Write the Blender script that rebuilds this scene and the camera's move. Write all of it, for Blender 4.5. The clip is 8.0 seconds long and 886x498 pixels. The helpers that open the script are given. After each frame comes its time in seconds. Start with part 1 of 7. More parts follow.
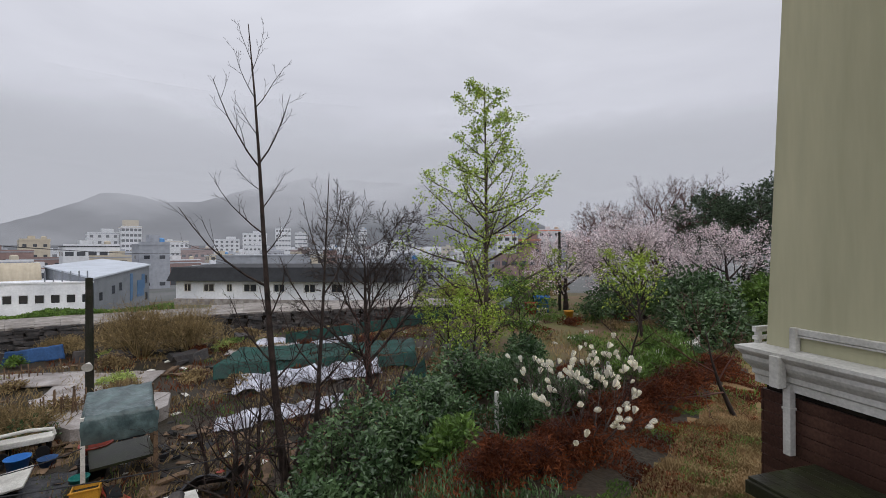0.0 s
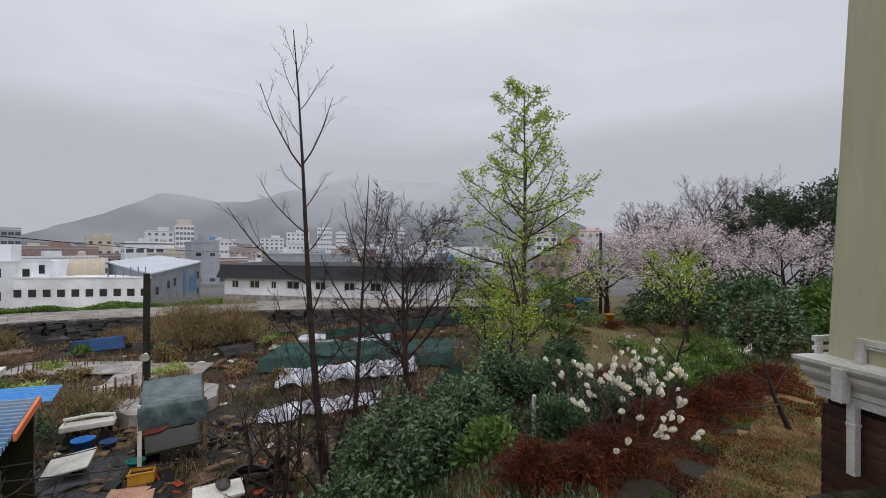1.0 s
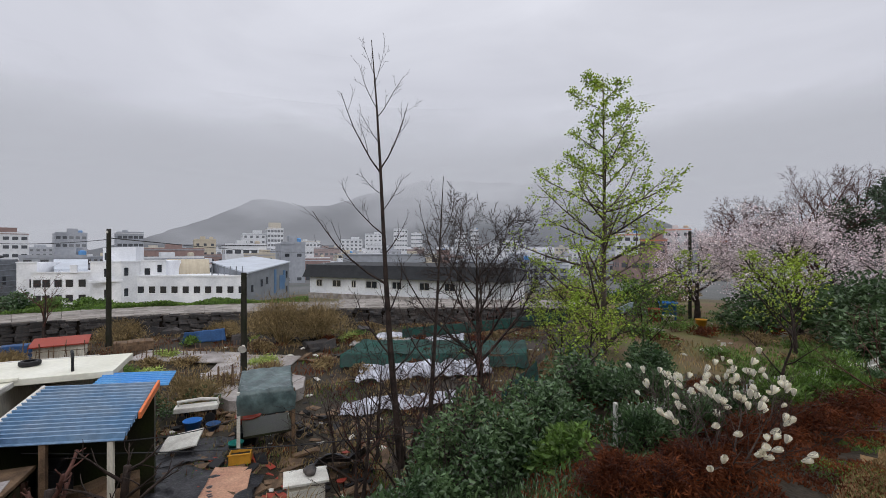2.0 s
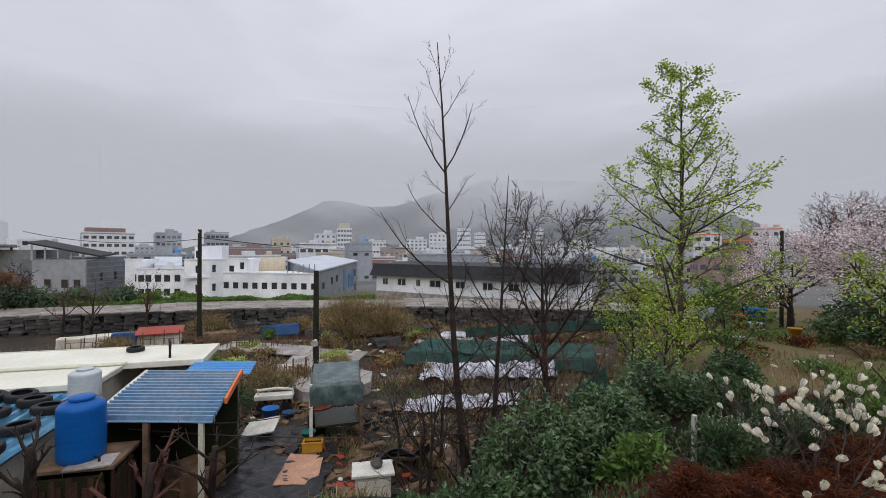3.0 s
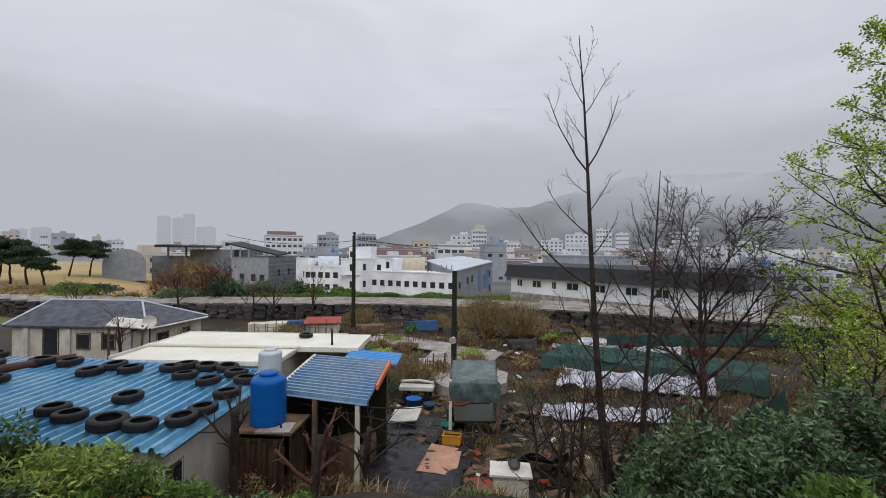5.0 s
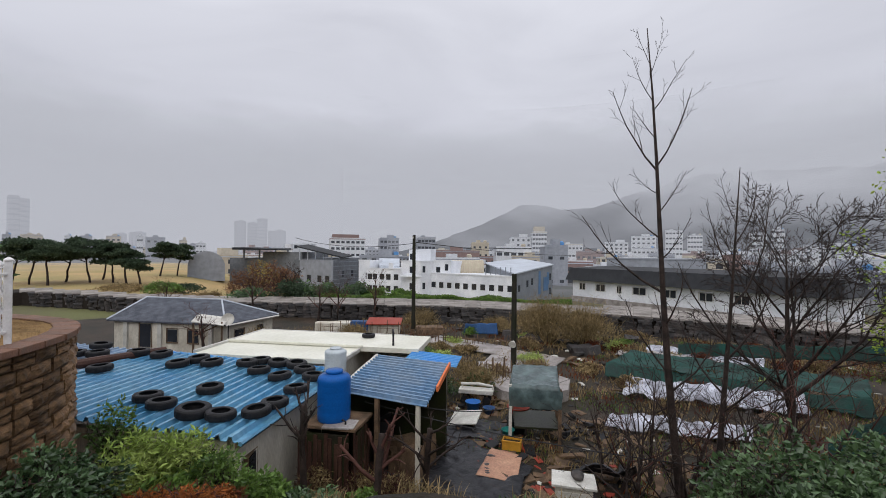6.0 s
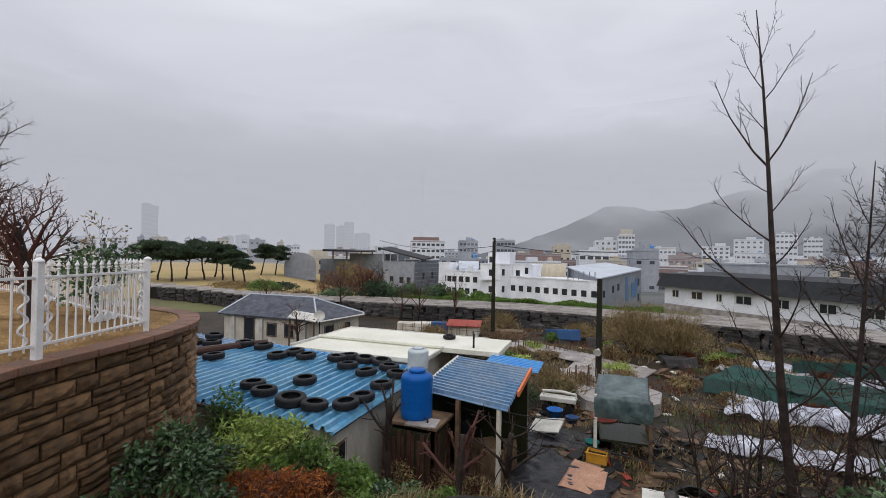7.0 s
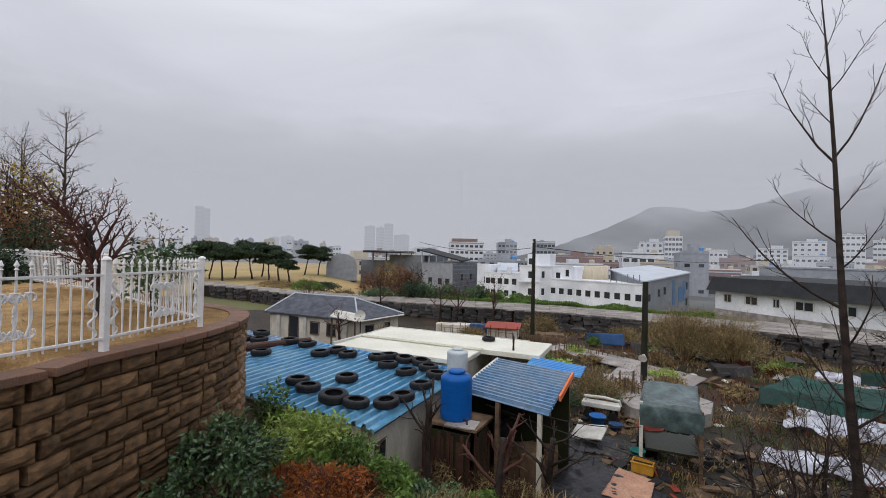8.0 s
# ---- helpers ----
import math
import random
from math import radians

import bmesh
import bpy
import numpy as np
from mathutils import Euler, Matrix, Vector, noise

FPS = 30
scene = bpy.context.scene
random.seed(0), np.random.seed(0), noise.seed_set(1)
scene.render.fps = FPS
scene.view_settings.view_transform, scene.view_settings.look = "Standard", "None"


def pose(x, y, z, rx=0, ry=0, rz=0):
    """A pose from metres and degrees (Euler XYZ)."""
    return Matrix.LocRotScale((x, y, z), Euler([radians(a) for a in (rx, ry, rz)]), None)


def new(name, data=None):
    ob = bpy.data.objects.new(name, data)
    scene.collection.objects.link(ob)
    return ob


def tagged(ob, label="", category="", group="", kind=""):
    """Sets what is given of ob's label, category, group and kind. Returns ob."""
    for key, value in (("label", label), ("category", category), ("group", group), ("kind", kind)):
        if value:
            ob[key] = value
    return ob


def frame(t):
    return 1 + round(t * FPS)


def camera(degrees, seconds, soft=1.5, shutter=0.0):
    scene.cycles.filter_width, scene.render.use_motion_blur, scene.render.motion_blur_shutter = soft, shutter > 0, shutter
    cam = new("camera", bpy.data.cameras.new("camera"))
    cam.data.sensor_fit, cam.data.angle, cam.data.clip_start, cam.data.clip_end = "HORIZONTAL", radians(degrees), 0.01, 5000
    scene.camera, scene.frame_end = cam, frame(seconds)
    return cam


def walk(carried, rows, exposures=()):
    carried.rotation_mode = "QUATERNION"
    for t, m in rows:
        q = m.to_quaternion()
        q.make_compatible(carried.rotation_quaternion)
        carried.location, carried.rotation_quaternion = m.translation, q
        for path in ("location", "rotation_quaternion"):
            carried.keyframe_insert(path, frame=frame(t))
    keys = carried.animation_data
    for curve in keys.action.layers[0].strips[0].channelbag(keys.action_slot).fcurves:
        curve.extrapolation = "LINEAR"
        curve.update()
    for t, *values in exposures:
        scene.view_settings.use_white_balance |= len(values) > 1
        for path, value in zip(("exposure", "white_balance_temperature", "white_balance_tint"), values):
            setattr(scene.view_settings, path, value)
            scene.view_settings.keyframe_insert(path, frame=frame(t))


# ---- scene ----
cam = camera(90.51, 8.0, 0.9)
EYE = 5.6
ROWS = [
    (0.0, -0.073, 0.129, -0.011, -0.59, 0.09, 0.33),
    (0.5, -0.070, 0.129, -0.011, 0.32, 0.18, 0.35),
    (1.0, -0.073, 0.137, -0.004, 4.31, 0.10, -0.20),
    (1.5, -0.083, 0.136, -0.002, 9.43, 0.08, -0.08),
    (3.0, -0.112, 0.131, 0.008, 22.12, 0.09, -0.28),
    (3.5, -0.133, 0.122, 0.007, 27.14, -0.04, -0.29),
    (4.0, -0.121, 0.087, 0.016, 32.38, -0.03, -0.31),
    (4.5, -0.150, 0.066, 0.011, 36.26, 0.04, -0.50),
    (6.0, -0.195, 0.044, 0.026, 47.12, 0.36, -0.59),
    (6.5, -0.204, 0.018, 0.032, 52.53, 0.50, -0.82),
    (7.0, -0.213, -0.022, 0.028, 57.40, 0.57, -1.05),
    (7.5, -0.228, -0.038, 0.019, 59.78, 0.60, -1.12),
    (8.0, -0.244, -0.047, 0.014, 62.40, 0.67, -1.30),
]
walk(cam, [(t, pose(x, y, EYE + z, 90 + pitch, roll, yaw)) for t, x, y, z, yaw, pitch, roll in ROWS])

# ---- sky and sun: low rain cloud, bright overhead ----
world = bpy.data.worlds.new("overcast_sky")
scene.world = world
world.use_nodes = True
wn, wl = world.node_tree.nodes, world.node_tree.links
wn.clear()
w_out = wn.new("ShaderNodeOutputWorld")
w_bg = wn.new("ShaderNodeBackground")
w_sky = wn.new("ShaderNodeTexSky")
w_sky.sky_type, w_sky.sun_disc = "NISHITA", False
w_sky.sun_elevation, w_sky.sun_rotation = radians(42), radians(145)
w_co = wn.new("ShaderNodeTexCoord")
w_sep = wn.new("ShaderNodeSeparateXYZ")
wl.new(w_co.outputs["Generated"], w_sep.inputs[0])
w_map = wn.new("ShaderNodeMapping")
w_map.inputs["Scale"].default_value = (1.0, 1.0, 3.4)
w_map.inputs["Rotation"].default_value = (0.25, 0.2, 0.0)
wl.new(w_co.outputs["Generated"], w_map.inputs[0])
w_n1 = wn.new("ShaderNodeTexNoise")
w_n1.inputs["Scale"].default_value, w_n1.inputs["Detail"].default_value, w_n1.inputs["Distortion"].default_value = 1.7, 5.0, 0.6
wl.new(w_map.outputs[0], w_n1.inputs["Vector"])
w_r1 = wn.new("ShaderNodeValToRGB")
w_r1.color_ramp.elements[0].position, w_r1.color_ramp.elements[0].color = 0.30, (0.90, 0.90, 0.91, 1)
w_r1.color_ramp.elements[1].position, w_r1.color_ramp.elements[1].color = 0.68, (1.09, 1.09, 1.09, 1)
wl.new(w_n1.outputs["Fac"], w_r1.inputs[0])
w_grad = wn.new("ShaderNodeValToRGB")
ge = w_grad.color_ramp.elements
ge[0].position, ge[0].color = 0.0, (0.40, 0.415, 0.45, 1)
ge[1].position, ge[1].color = 1.0, (1.5, 1.52, 1.6, 1)
for pos, c in ((0.06, (0.455, 0.47, 0.51, 1)), (0.16, (0.555, 0.565, 0.625, 1)), (0.35, (0.665, 0.675, 0.745, 1)), (0.55, (0.76, 0.77, 0.84, 1))):
    ge.new(pos).color = c
wl.new(w_sep.outputs["Z"], w_grad.inputs[0])
w_mul = wn.new("ShaderNodeMixRGB")
w_mul.blend_type = "MULTIPLY"
w_mul.inputs[0].default_value = 1.0
wl.new(w_grad.outputs[0], w_mul.inputs[1])
wl.new(w_r1.outputs[0], w_mul.inputs[2])
w_sc = wn.new("ShaderNodeMixRGB")
w_sc.blend_type = "MULTIPLY"
w_sc.inputs[0].default_value = 1.0
w_sc.inputs[2].default_value = (0.1, 0.1, 0.1, 1)
wl.new(w_sky.outputs[0], w_sc.inputs[1])
w_mix = wn.new("ShaderNodeMixRGB")
w_mix.inputs[0].default_value = 0.95
wl.new(w_sc.outputs[0], w_mix.inputs[1])
wl.new(w_mul.outputs[0], w_mix.inputs[2])
wl.new(w_mix.outputs[0], w_bg.inputs[0])
w_bg.inputs[1].default_value = 1.0
wl.new(w_bg.outputs[0], w_out.inputs[0])

sun_data = bpy.data.lights.new("sun", "SUN")
sun_data.energy, sun_data.angle, sun_data.color = 1.0, radians(60), (1.0, 0.97, 0.94)
sun = new("sun", sun_data)
sun.matrix_world = pose(0, 0, 60, 48, 0, 35)


# ---- materials ----
def mat(name, color, rough=0.7, scale=3.0, vary=0.25, tint=None, fine=40.0, bump=0.15, metal=0.0, island=0.0, piece=0.0, spec=0.15, streak=1.0):
    """Principled surface with coarse stains, fine grain and relief. tint: the colour that the stains go to."""
    m = bpy.data.materials.new(name)
    m.use_nodes = True
    n, l = m.node_tree.nodes, m.node_tree.links
    b = n["Principled BSDF"]
    b.inputs["Roughness"].default_value, b.inputs["Metallic"].default_value = rough, metal
    b.inputs["Specular IOR Level"].default_value = spec
    co = n.new("ShaderNodeTexCoord")
    place = n.new("ShaderNodeMapping")
    place.inputs["Scale"].default_value = (1, 1, streak)
    l.new(co.outputs["Object"], place.inputs[0])
    big, small = n.new("ShaderNodeTexNoise"), n.new("ShaderNodeTexNoise")
    for t, s, d in ((big, scale, 4.0), (small, fine, 3.0)):
        t.inputs["Scale"].default_value, t.inputs["Detail"].default_value = s, d
        l.new(place.outputs[0], t.inputs["Vector"])
    ramp = n.new("ShaderNodeValToRGB")
    ramp.color_ramp.elements[0].position, ramp.color_ramp.elements[1].position = 0.35, 0.68
    tint = tint or tuple(c * (1 - vary) for c in color)
    ramp.color_ramp.elements[0].color, ramp.color_ramp.elements[1].color = (*tint, 1), (*color, 1)
    l.new(big.outputs["Fac"], ramp.inputs[0])
    hsv = n.new("ShaderNodeHueSaturation")
    l.new(ramp.outputs[0], hsv.inputs["Color"])
    mr = n.new("ShaderNodeMapRange")
    mr.inputs["From Min"].default_value, mr.inputs["From Max"].default_value = 0.3, 0.7
    mr.inputs["To Min"].default_value, mr.inputs["To Max"].default_value = 1 - vary * 0.8, 1 + vary * 0.5
    l.new(small.outputs["Fac"], mr.inputs["Value"])
    last = mr.outputs[0]
    for amount, node, sock in ((island, "ShaderNodeNewGeometry", "Random Per Island"), (piece, "ShaderNodeObjectInfo", "Random")):
        if amount:
            g = n.new(node)
            r = n.new("ShaderNodeMapRange")
            r.inputs["To Min"].default_value, r.inputs["To Max"].default_value = 1 - amount, 1 + amount
            l.new(g.outputs[sock], r.inputs["Value"])
            mu = n.new("ShaderNodeMath")
            mu.operation = "MULTIPLY"
            l.new(last, mu.inputs[0])
            l.new(r.outputs[0], mu.inputs[1])
            last = mu.outputs[0]
    l.new(last, hsv.inputs["Value"])
    l.new(hsv.outputs[0], b.inputs["Base Color"])
    if bump:
        bp = n.new("ShaderNodeBump")
        bp.inputs["Strength"].default_value, bp.inputs["Distance"].default_value = bump, 0.02
        l.new(small.outputs["Fac"], bp.inputs["Height"])
        l.new(bp.outputs[0], b.inputs["Normal"])
    return m


def leafy(name, color, tint, rough=0.5, spec=0.15):
    """Leaves: colour differs from leaf to leaf, and some light passes through."""
    m = mat(name, color, rough, 1.2, 0.25, tint, 12.0, 0.0, island=0.5, spec=spec)
    n, l = m.node_tree.nodes, m.node_tree.links
    tr, mix, out = n.new("ShaderNodeBsdfTranslucent"), n.new("ShaderNodeMixShader"), n["Material Output"]
    mix.inputs[0].default_value = 0.3
    l.new(n["Principled BSDF"].inputs["Base Color"].links[0].from_socket, tr.inputs[0])
    l.new(n["Principled BSDF"].outputs[0], mix.inputs[1])
    l.new(tr.outputs[0], mix.inputs[2])
    l.new(mix.outputs[0], out.inputs[0])
    return m


M = dict(
    ground=mat("wet_soil", (0.052, 0.036, 0.025), 0.6, 0.6, 0.45, (0.022, 0.020, 0.013), 14, 1.0),
    grass_dry=mat("dry_lawn", (0.45, 0.29, 0.13), 0.85, 2.2, 0.4, (0.24, 0.15, 0.065), 30, 0.9),
    lawn_straw=mat("matted_straw", (0.34, 0.22, 0.115), 0.85, 1.1, 0.45, (0.15, 0.105, 0.045), 20, 0.9),
    bark=mat("wet_bark", (0.055, 0.038, 0.032), 0.7, 6, 0.4, (0.022, 0.017, 0.015), 60, 0.5),
    bark_grey=mat("grey_bark", (0.14, 0.11, 0.095), 0.75, 6, 0.4, (0.06, 0.045, 0.04), 60, 0.5),
    twig_red=mat("reddish_twigs", (0.10, 0.045, 0.036), 0.7, 3, 0.3, None, 40, 0.2),
    leaf_spring=leafy("spring_leaves", (0.42, 0.52, 0.085), (0.25, 0.37, 0.05)),
    leaf_dark=leafy("evergreen_leaves", (0.125, 0.20, 0.085), (0.04, 0.08, 0.032), 0.26, 0.6),
    leaf_mid=leafy("shrub_leaves", (0.17, 0.27, 0.055), (0.075, 0.14, 0.032), 0.4, 0.3),
    leaf_lime=leafy("climber_leaves", (0.46, 0.54, 0.17), (0.24, 0.33, 0.07), 0.4, 0.3),
    leaf_pine=leafy("pine_needles", (0.075, 0.105, 0.062), (0.035, 0.058, 0.034), 0.6),
    leaf_fern=leafy("rusty_fern", (0.21, 0.062, 0.022), (0.06, 0.018, 0.010), 0.7),
    leaf_rust=leafy("orange_fern", (0.46, 0.18, 0.05), (0.20, 0.055, 0.018), 0.7),
    leaf_bud=leafy("russet_buds", (0.30, 0.165, 0.08), (0.17, 0.085, 0.045), 0.7),
    leaf_willow=leafy("willow_shoots", (0.46, 0.37, 0.10), (0.30, 0.23, 0.07), 0.7),
    leaf_tan=leafy("tan_twigs", (0.36, 0.27, 0.14), (0.21, 0.155, 0.075), 0.7),
    blossom=leafy("cherry_blossom", (0.86, 0.785, 0.79), (0.70, 0.575, 0.60), 0.6),
    petal=leafy("magnolia_petals", (0.85, 0.83, 0.74), (0.78, 0.74, 0.62), 0.5),
    roof_blue=mat("blue_painted_steel", (0.075, 0.25, 0.43), 0.16, 0.9, 0.22, (0.14, 0.32, 0.46), 7, 0.04, spec=0.6),
    roof_dull=mat("dull_blue_steel", (0.10, 0.20, 0.34), 0.26, 1.4, 0.25, (0.17, 0.24, 0.33), 9, 0.05, spec=0.6),
    roof_faded=mat("faded_blue_steel", (0.27, 0.36, 0.46), 0.3, 1.2, 0.2, (0.20, 0.30, 0.44), 9, 0.05, spec=0.5),
    roof_deep=mat("deep_blue_steel", (0.05, 0.22, 0.55), 0.35, 1.2, 0.22, (0.08, 0.26, 0.5), 18, 0.08),
    roof_white=mat("cream_roof_sheet", (0.74, 0.73, 0.64), 0.42, 0.8, 0.10, (0.63, 0.62, 0.52), 9, 0.06, spec=0.3),
    rubber=mat("tyre_rubber", (0.022, 0.022, 0.024), 0.55, 8, 0.3, None, 60, 0.3),
    tank_blue=mat("blue_polythene", (0.006, 0.095, 0.36), 0.3, 2, 0.15, None, 30, 0.05),
    tank_grey=mat("pale_grey_polythene", (0.50, 0.55, 0.58), 0.45, 2, 0.15, None, 30, 0.05),
    plaster=mat("stained_plaster", (0.68, 0.65, 0.57), 0.8, 1.5, 0.2, (0.42, 0.38, 0.31), 25, 0.25, streak=0.35),
    plaster_white=mat("white_render", (0.84, 0.85, 0.88), 0.75, 0.25, 0.1, (0.62, 0.64, 0.68), 4, 0.1),
    plaster_green=mat("olive_render", (0.52, 0.495, 0.335), 0.85, 0.9, 0.07, (0.37, 0.36, 0.24), 12, 0.05, streak=0.12),
    trim=mat("white_painted_trim", (0.64, 0.63, 0.60), 0.5, 1.6, 0.2, (0.45, 0.44, 0.40), 30, 0.1),
    wood_red=mat("wet_red_brown_boards", (0.08, 0.042, 0.031), 0.4, 2.5, 0.4, (0.05, 0.025, 0.02), 40, 0.3, piece=0.2),
    wood=mat("weathered_wood", (0.20, 0.13, 0.08), 0.7, 4, 0.4, (0.09, 0.06, 0.04), 40, 0.4),
    deck=mat("wet_deck_and_shade", (0.022, 0.02, 0.015), 0.3, 2, 0.35, (0.026, 0.032, 0.012), 30, 0.2),
    block=mat("split_face_block", (0.27, 0.155, 0.075), 0.6, 2.6, 0.45, (0.11, 0.066, 0.036), 34, 1.0, piece=0.32, spec=0.25),
    joint=mat("dark_joint", (0.028, 0.022, 0.018), 0.9, 5, 0.3),
    cap=mat("brown_coping", (0.20, 0.105, 0.07), 0.6, 4, 0.35, (0.16, 0.10, 0.075), 40, 0.4, piece=0.15),
    white_metal=mat("white_painted_steel", (0.78, 0.78, 0.80), 0.4, 3, 0.1, (0.66, 0.65, 0.64), 30, 0.05),
    stone_dark=mat("dark_wall_stone", (0.07, 0.06, 0.055), 0.7, 2, 0.4, (0.04, 0.04, 0.042), 12, 0.6, island=0.4, piece=0.4),
    stone_pale=mat("pale_paving_stone", (0.38, 0.35, 0.32), 0.6, 1.2, 0.35, (0.20, 0.175, 0.155), 6, 0.4, island=0.18, piece=0.25),
    concrete=mat("wet_concrete", (0.40, 0.37, 0.355), 0.45, 1.4, 0.35, (0.20, 0.175, 0.16), 18, 0.3, spec=0.3),
    roof_grey=mat("blue_grey_roof", (0.105, 0.115, 0.14), 0.6, 2.5, 0.4, (0.05, 0.055, 0.07), 20, 0.3),
    roof_dark=mat("dark_roof_sheet", (0.034, 0.036, 0.040), 0.6, 1.0, 0.3, None, 10, 0.2),
    grey_metal=mat("grey_wall_panels", (0.24, 0.26, 0.29), 0.55, 0.5, 0.2, None, 6, 0.1),
    pale_metal=mat("pale_metal_roof", (0.50, 0.54, 0.60), 0.5, 0.4, 0.15, None, 6, 0.1),
    far_white=mat("far_white_render", (0.66, 0.68, 0.71), 0.8, 0.06, 0.15, None, 1.0, 0.0),
    far_beige=mat("far_beige_render", (0.50, 0.44, 0.34), 0.8, 0.06, 0.15, None, 1.0, 0.0),
    far_grey=mat("far_grey_render", (0.32, 0.34, 0.38), 0.8, 0.06, 0.2, None, 1.0, 0.0),
    far_red=mat("far_brick_render", (0.26, 0.165, 0.145), 0.8, 0.06, 0.2, None, 1.0, 0.0),
    glass=mat("dark_window_glass", (0.025, 0.03, 0.04), 0.15, 0.5, 0.2, None, 3, 0.0, spec=0.6),
    tarp_black=mat("black_sheeting", (0.013, 0.014, 0.017), 0.35, 1.5, 0.4, (0.035, 0.035, 0.04), 14, 0.8, spec=0.22),
    tarp_green=mat("dark_green_net", (0.022, 0.085, 0.07), 0.8, 1.5, 0.45, (0.03, 0.05, 0.045), 30, 0.5),
    tarp_white=mat("white_sheeting", (0.60, 0.62, 0.70), 0.4, 2.2, 0.3, (0.22, 0.22, 0.25), 8, 0.8),
    tarp_blue=mat("blue_tarpaulin", (0.04, 0.10, 0.24), 0.5, 2, 0.3, None, 12, 0.5),
    tarp_teal=mat("grey_green_tarpaulin", (0.10, 0.145, 0.145), 0.28, 2.5, 0.35, (0.045, 0.07, 0.072), 8, 1.0, spec=0.4),
    orange=mat("orange_trim", (0.72, 0.20, 0.07), 0.5, 3, 0.2),
    peach=mat("peach_board", (0.55, 0.33, 0.22), 0.5, 2, 0.3, (0.42, 0.22, 0.15), 20, 0.2),
    yellow=mat("yellow_plastic", (0.60, 0.30, 0.04), 0.45, 4, 0.2),
    red=mat("red_plastic", (0.32, 0.06, 0.04), 0.5, 4, 0.2),
    blue=mat("blue_plastic", (0.03, 0.17, 0.52), 0.4, 4, 0.15),
    teal=mat("teal_plastic", (0.03, 0.25, 0.22), 0.4, 4, 0.15),
    dark=mat("black_plastic", (0.02, 0.02, 0.022), 0.5, 4, 0.2),
    foam=mat("dirty_white_plastic", (0.66, 0.65, 0.60), 0.6, 3, 0.2, (0.48, 0.46, 0.42), 30, 0.2),
    pole=mat("mossy_pole", (0.032, 0.028, 0.023), 0.7, 3, 0.4, (0.019, 0.021, 0.012), 30, 0.4),
    wire=mat("cable_sheath", (0.03, 0.03, 0.032), 0.6, 3, 0.1, None, 10, 0.0),
    chrome=mat("chromed_steel", (0.6, 0.6, 0.6), 0.25, 3, 0.1, None, 10, 0.0, metal=1.0),
    hill=mat("wooded_hill", (0.032, 0.038, 0.046), 0.95, 0.012, 0.35, (0.02, 0.025, 0.03), 0.05, 0.0),
    panel_brick=mat("grey_brick_panels", (0.20, 0.215, 0.235), 0.6, 0.4, 0.25, (0.13, 0.14, 0.155), 2.5, 0.2),
    panel_blue=mat("blue_glazed_panels", (0.10, 0.20, 0.36), 0.3, 0.5, 0.2),
)


# ---- building blocks ----
def mesh_of(name, verts, faces, material, smooth=False):
    me = bpy.data.meshes.new(name)
    me.from_pydata(verts, [], faces)
    me.materials.append(material)
    if smooth:
        me.polygons.foreach_set("use_smooth", [True] * len(me.polygons))
    me.update()
    return me


def solid(bm, material, name="part", smooth=False):
    me = bpy.data.meshes.new(name)
    bmesh.ops.recalc_face_normals(bm, faces=bm.faces)
    bm.to_mesh(me)
    bm.free()
    me.materials.append(material)
    if smooth:
        me.polygons.foreach_set("use_smooth", [True] * len(me.polygons))
    return me


def part(name, data, material, parent=None, label="", m=None):
    """One mesh object (from a bmesh or a mesh) under a thing or a part."""
    if isinstance(data, bmesh.types.BMesh):
        data = solid(data, material, name)
    ob = new(name, data)
    ob.parent = parent
    if m is not None:
        ob.matrix_basis = m
    if label:
        ob["label"] = label
    return ob


def thing(name, label, category, m=None, group="", kind=""):
    ob = new(name)
    ob.empty_display_size = 0.1
    if m is not None:
        ob.matrix_basis = m
    return tagged(ob, label, category, group, kind)


def whole(name, data, material, label, category, m=None, group="", kind=""):
    """A thing of one mesh."""
    return tagged(part(name, data, material, None, "", m), label, category, group, kind)


def box(sx, sy, sz, x=0, y=0, z=0, bevel=0.0, bm=None, turn=0.0):
    """A box whose base centre is at x, y, z."""
    bm = bm or bmesh.new()
    g = bmesh.ops.create_cube(bm, size=1)
    bmesh.ops.transform(bm, verts=g["verts"], matrix=pose(x, y, z + sz / 2, 0, 0, turn) @ Matrix.Diagonal((sx, sy, sz, 1)))
    if bevel:
        es = list({e for v in g["verts"] for e in v.link_edges})
        bmesh.ops.bevel(bm, geom=es, offset=bevel, segments=2, affect="EDGES", profile=0.6)
    return bm


def lathe(profile, n=24, bm=None, m=None, caps=True):
    """A turned solid from (radius, height) pairs."""
    bm = bm or bmesh.new()
    rings = []
    for r, z in profile:
        rings.append([bm.verts.new(((m or Matrix()) @ Vector((r * math.cos(2 * math.pi * i / n), r * math.sin(2 * math.pi * i / n), z)))) for i in range(n)])
    for a, b in zip(rings, rings[1:]):
        for i in range(n):
            bm.faces.new((a[i], a[(i + 1) % n], b[(i + 1) % n], b[i]))
    if caps:
        bm.faces.new(rings[0][::-1])
        bm.faces.new(rings[-1])
    return bm


